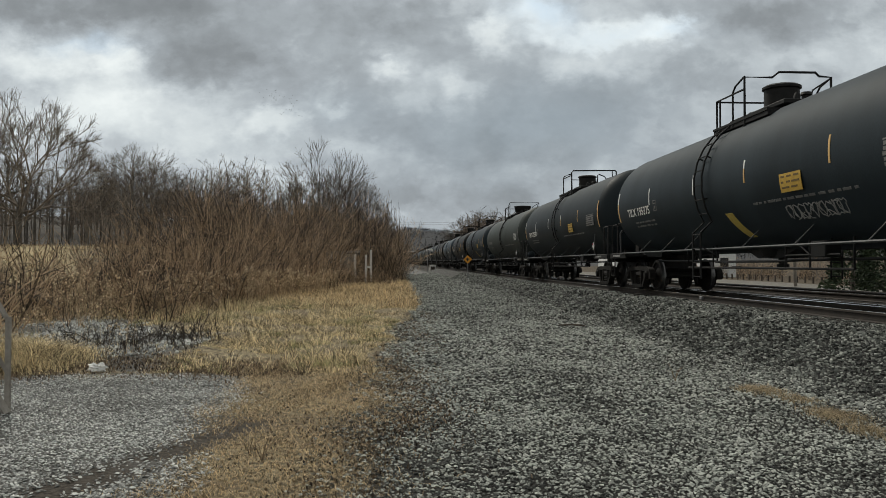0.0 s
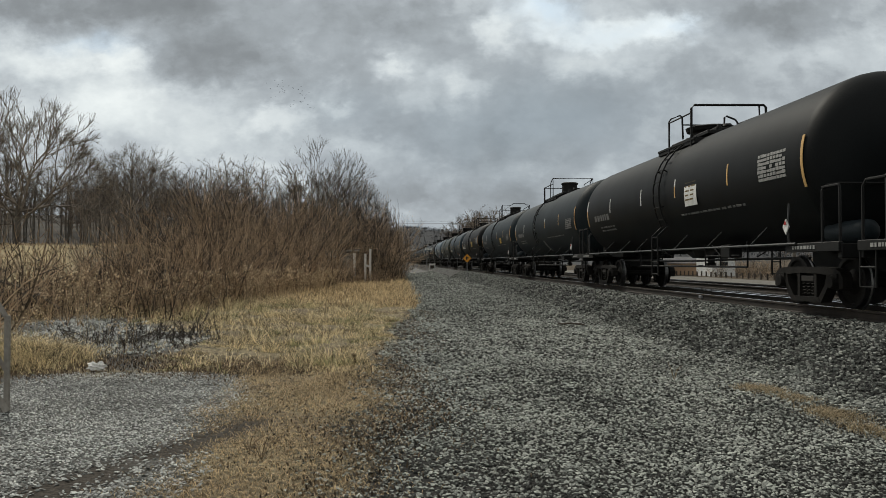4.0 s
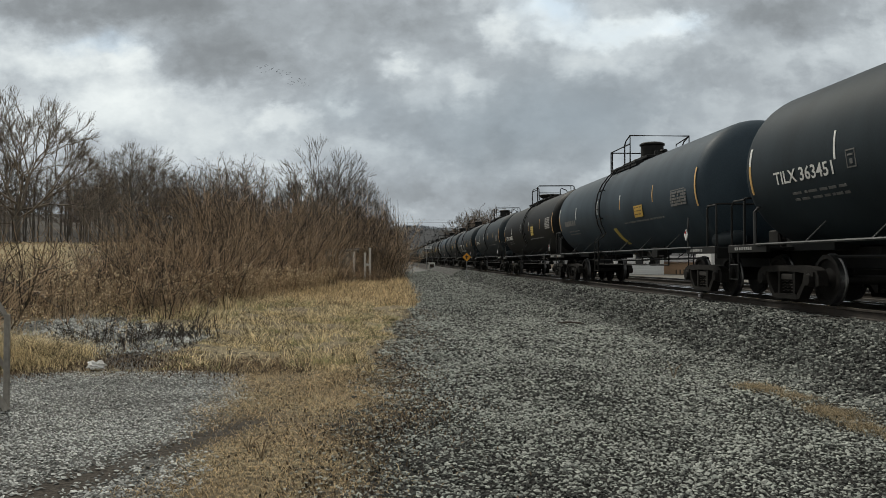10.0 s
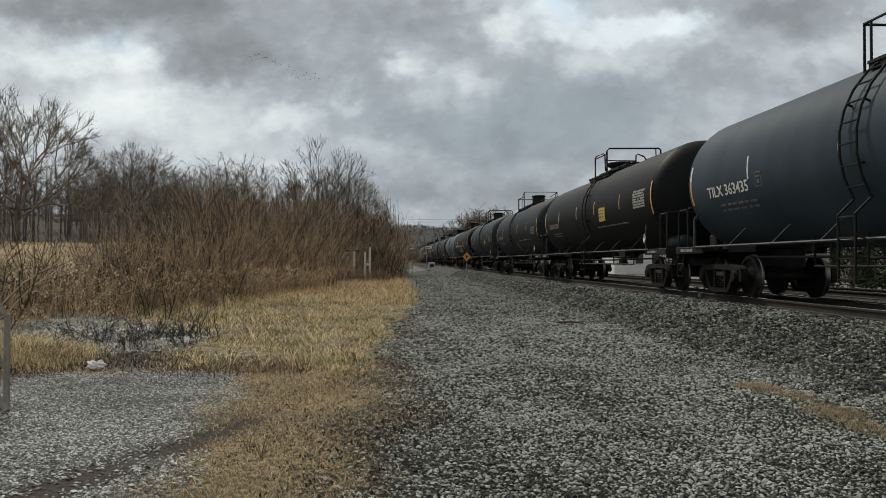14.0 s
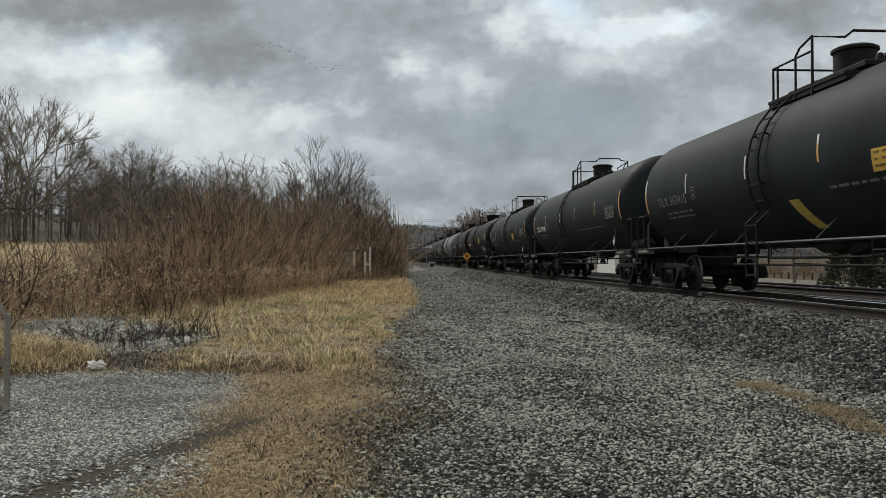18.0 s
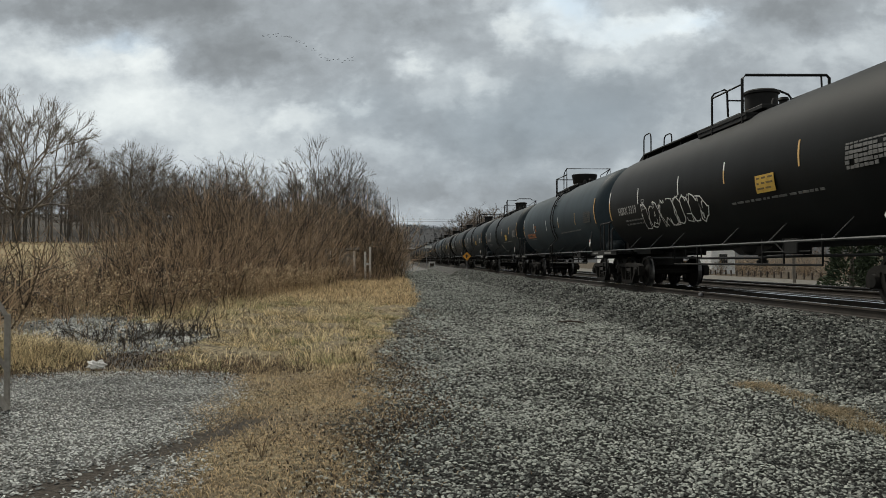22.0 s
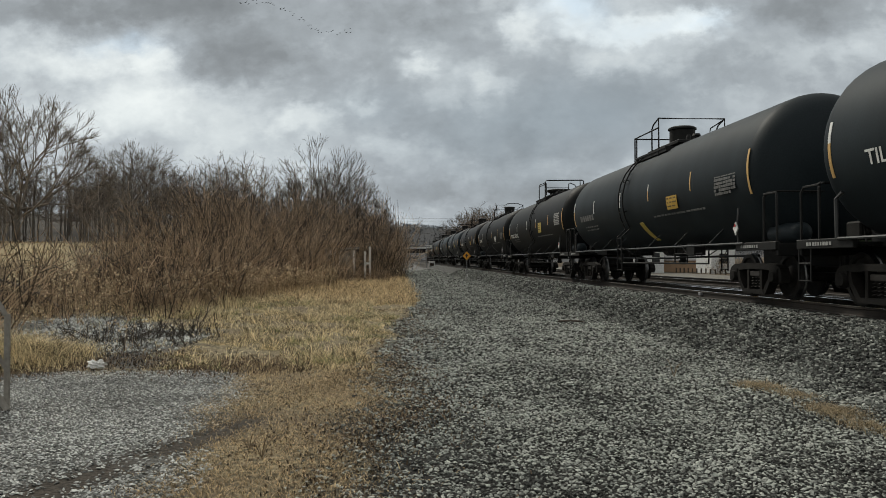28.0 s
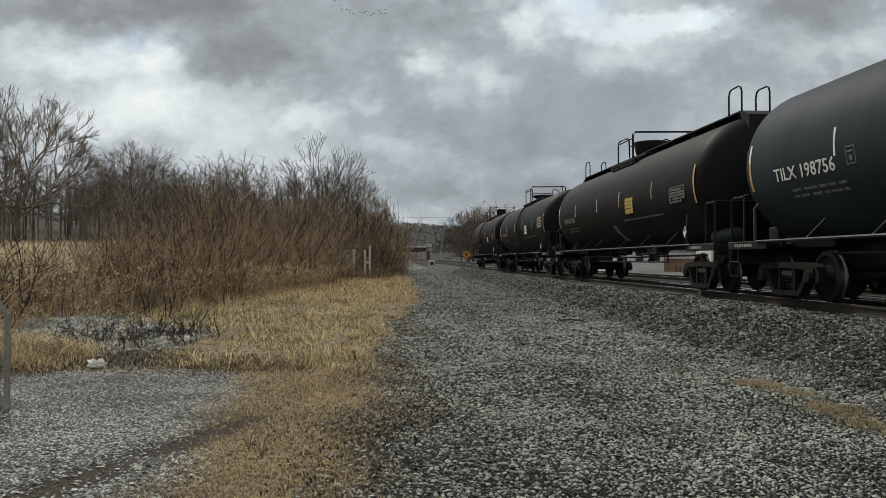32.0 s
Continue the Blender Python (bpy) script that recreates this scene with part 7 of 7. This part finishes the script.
# ---- beyond the tracks ----
def house(name, label, x, y, w, d, h, wall, roof_h, turn=0.0, z=None, rows=1, cols=2, low=0.9):
    z = float(height(x, y)) if z is None else z
    s = thing(name, label, "house", pose(x, y, z, 0, 0, turn))
    part("wall", Build().box(-w / 2, w / 2, -d / 2, d / 2, -1.0, h).mesh("wall", wall), s)
    e = 0.35
    part("roof", Build().add([(-w / 2 - e, -d / 2 - e, h - 0.1), (w / 2 + e, -d / 2 - e, h - 0.1), (w / 2 + e, d / 2 + e, h - 0.1), (-w / 2 - e, d / 2 + e, h - 0.1), (-w / 2 - e, 0, h + roof_h), (w / 2 + e, 0, h + roof_h)],
                             [(0, 1, 5, 4), (2, 3, 4, 5), (0, 4, 3), (1, 2, 5), (0, 3, 2, 1)]).mesh("roof", ROOFING), s)
    for r in range(rows):
        for c in range(cols):
            wx = -w / 2 + w * (c + 0.5) / cols
            win = part("window", Build().box(-0.5, 0.5, -0.04, 0.04, 0, 1.15, 0.01).mesh("window", WHITE_PAINT), s, pose(wx, -d / 2 - 0.02, low + 2.5 * r))
            part("pane", Build().box(-0.41, 0.41, -0.06, 0.0, 0.08, 0.55).mesh("pane", GLASS_DARK), win)
            part("pane", Build().box(-0.41, 0.41, -0.06, 0.0, 0.61, 1.07).mesh("pane", GLASS_DARK), win)
    return s


house("house", "white sided house with dark windows across the tracks", 25.2, 84, 5.2, 7, 4.4, SIDING, 2.0, 0, cols=3, low=1.0)
house("garage", "low orange-tan building with a grey roof", 31.0, 86, 5.6, 5, 1.35, TAN, 0.6, 0, cols=0)
house("white_shed", "narrow white building beside the tan garage", 32.6, 79, 2.4, 4, 3.4, SIDING, 1.2, 0, cols=1)
house("hill_house", "grey house on the hill behind bare trees", -50.5, 136, 5, 6, 2.4, material("grey_siding", (0.13, 0.135, 0.14), (0.24, 0.245, 0.25), 0.8, 0.0, 1, 12, 0.1, streak=(0.5, 0.5, 12)), 2.2, 8, rows=1, cols=2)
house("hill_house", "white house on the hill behind bare trees", -38.5, 140, 6, 7, 3.0, SIDING, 2.2, -10, rows=1, cols=3)


def guard_posts():
    post = kept("guard_post", lambda: Build().box(-0.06, 0.06, -0.06, 0.06, -0.2, 0.5, 0.015).mesh("guard_post", DARK_WOOD))
    for i in range(34):
        y = 45 + 1.15 * i
        ob = tagged(new("guard_post", post), "short dark wooden guard post beside the road", "post", "guard posts")
        ob.matrix_basis = pose(30.0, y, float(height(30.0, y)))


guard_posts()


def evergreen(x, y, tall, wide, seed):
    """A dense dark conifer shrub: a short trunk and many needle sprays."""
    rng = np.random.default_rng(seed)
    s = thing("evergreen_shrub", "dense dark green conifer shrub beyond the tracks", "shrub", pose(x, y, float(height(x, y))), "evergreens")
    part("trunk", Build().tube([(0, 0, -0.2), (0.05, 0, tall * 0.5), (0, 0, tall * 0.9)], [0.12, 0.08, 0.03], 6).mesh("trunk", BARK), s)
    n = 2600
    q = rng.uniform(0.03, 1, n)
    a, r = rng.uniform(0, 6.28, n), wide / 2 * np.sqrt(1.02 - q) * (0.55 + 0.5 * rng.uniform(0, 1, n)) * (1 + 0.18 * np.sin(5 * q + rng.uniform(0, 6)))
    p = np.stack([r * np.cos(a), r * np.sin(a), q * tall], 1)
    d = np.stack([np.cos(a), np.sin(a), rng.uniform(-0.1, 0.9, n)], 1) + rng.normal(0, 0.35, (n, 3))
    d /= np.linalg.norm(d, axis=1, keepdims=True)
    u = np.cross(d, rng.normal(0, 1, (n, 3)))
    u /= np.linalg.norm(u, axis=1, keepdims=True)
    ln, w = rng.uniform(0.18, 0.36, n)[:, None], rng.uniform(0.03, 0.07, n)[:, None]
    v = np.stack([p - d * ln * 0.4, p + u * w, p + d * ln * 0.6, p - u * w], 1).reshape(-1, 3)
    part("foliage", raw_mesh("foliage", v, np.arange(n * 4).reshape(-1, 4), NEEDLE), s)


NEEDLE = material("conifer_needles", (0.018, 0.03, 0.016), (0.06, 0.085, 0.042), 0.85, 0.0, 1.5, 15, 0, island=0.5)
evergreen(22.0, 37.0, 3.4, 3.0, 1)
evergreen(24.4, 38.2, 3.0, 2.8, 2)
evergreen(23.2, 34.2, 2.6, 2.4, 3)
tree("slim_b", 25.4, 49, 0.9, 40, "bare roadside tree beyond the tracks", "tree", "trees beyond the tracks")


def wires():
    """Far power lines over the valley."""
    for k in range(2):
        pts = [(-120 + 30 * i, 420, 24.0 - 1.3 * k + 0.00009 * (-120 + 30 * i) ** 2) for i in range(12)]
        tagged(new("power_line", Build().tube(pts, 0.06, 3).mesh("power_line", MAT["dark_mark"])), "thin dark power line across the valley", "cable", "power lines")


wires()


# ---- birds ----
FLOCK = []


def bird(i):
    ob = thing("bird", "small dark bird flying in a loose line", "bird", pose(0, 400, 80), "flock of birds")
    part("body", kept("bird_body", lambda: Build().lathe([(-0.45, 0.02), (-0.25, 0.09), (0.05, 0.12), (0.3, 0.07), (0.5, 0.02)], "y", 8).mesh("body", MAT["dark_mark"], 60)), ob)
    for g in (-1, 1):
        part("wing", kept(("bird_wing", g), lambda: Build().add([(g * 0.06, 0.15, 0.02), (g * 0.06, -0.2, 0.02), (g * 0.85, -0.12, 0.2), (g * 0.85, 0.05, 0.2), (g * 0.06, 0.15, 0.05), (g * 0.06, -0.2, 0.05), (g * 0.85, -0.12, 0.215), (g * 0.85, 0.05, 0.215)],
                                                        [(0, 1, 2, 3), (4, 7, 6, 5), (0, 4, 5, 1), (1, 5, 6, 2), (2, 6, 7, 3), (3, 7, 4, 0)]).mesh("wing", MAT["dark_mark"])), ob)
    FLOCK.append((ob, i))


for i in range(44):
    bird(i)


# ---- what moves ----
def flock_rows(i):
    """One bird's way: the flock comes nearer, climbs in the view and strings out."""
    q = i / 43.0
    rnd = random.Random(i)
    jx, jz = rnd.uniform(-1, 1), rnd.uniform(-1, 1)
    rows = []
    # seconds, middle across and up (as slopes), half length of the line, thickness, distance
    for t, cu, cv, half, thick, far in ((0, -0.205, 0.205, 0.022, 0.012, 640), (6, -0.192, 0.221, 0.027, 0.011, 600), (9, -0.20, 0.234, 0.03, 0.006, 575), (13, -0.205, 0.245, 0.042, 0.005, 540),
                                        (19, -0.178, 0.263, 0.056, 0.003, 490), (23, -0.172, 0.276, 0.06, 0.0025, 455), (28, -0.187, 0.31, 0.072, 0.003, 410), (32, -0.15, 0.335, 0.08, 0.003, 380)):
        u = cu + half * (2 * q - 1) + thick * jx
        v = cv + 0.2 * half * math.sin(2.6 - 5.2 * q) - 0.12 * half * (2 * q - 1) + thick * jz
        yaw = radians(3.44)
        x, y = u * far * math.cos(yaw) + far * math.sin(yaw), far * math.cos(yaw) - u * far * math.sin(yaw)
        rows.append((float(t), pose(x, y, 1.55 + v * far, rnd.uniform(-3, 3), 14 * math.sin(i + t * 1.7), 150 + 10 * jx)))
    return rows


def motions():
    """The train rolls past at one speed; its wheels turn, the clouds drift, the birds cross."""
    for car, y in CARS:
        stops = sorted({0.0, 16.0, 32.0} | {round((y - q) / SPEED * FPS) / FPS for q in (495.0, 60.0, 45.0, 30.0) if 0.05 < (y - q) / SPEED < 31.95})
        walk(car, [(t, pose(LINE[0] - rise(y - SPEED * t), y - SPEED * t, RAIL + rise(y - SPEED * t))) for t in stops])
    starts = dict((car, y) for car, y in CARS)
    for ws, car, along, local in WHEELSETS:
        pass_by = (starts[car] + along) / SPEED
        first, last = max(0, int((pass_by - 2.6) * FPS)), min(int(32 * FPS), int((pass_by - 0.3) * FPS))
        rows, turn = [(0.0, pose(0, local, 0.457))] if first > 0 else [], 0.0
        for k in range(first, last + 1):
            rows.append((k / FPS, pose(0, local, 0.457, turn)))
            turn += 80.0
        if not rows or rows[-1][0] < 32.0:
            rows.append((32.0, pose(0, local, 0.457, turn - 80.0 if turn else 0.0)))
        walk(ws, rows)
    walk(SKY, [(0.0, pose(0, 0, 1.55, 0, 0, -3.4)), (16.0, pose(0, 0, 1.55, 0, 0, -4.7)), (32.0, pose(0, 0, 1.55, 0, 0, -6.0))])
    for ob, i in FLOCK:
        walk(ob, flock_rows(i))


motions()
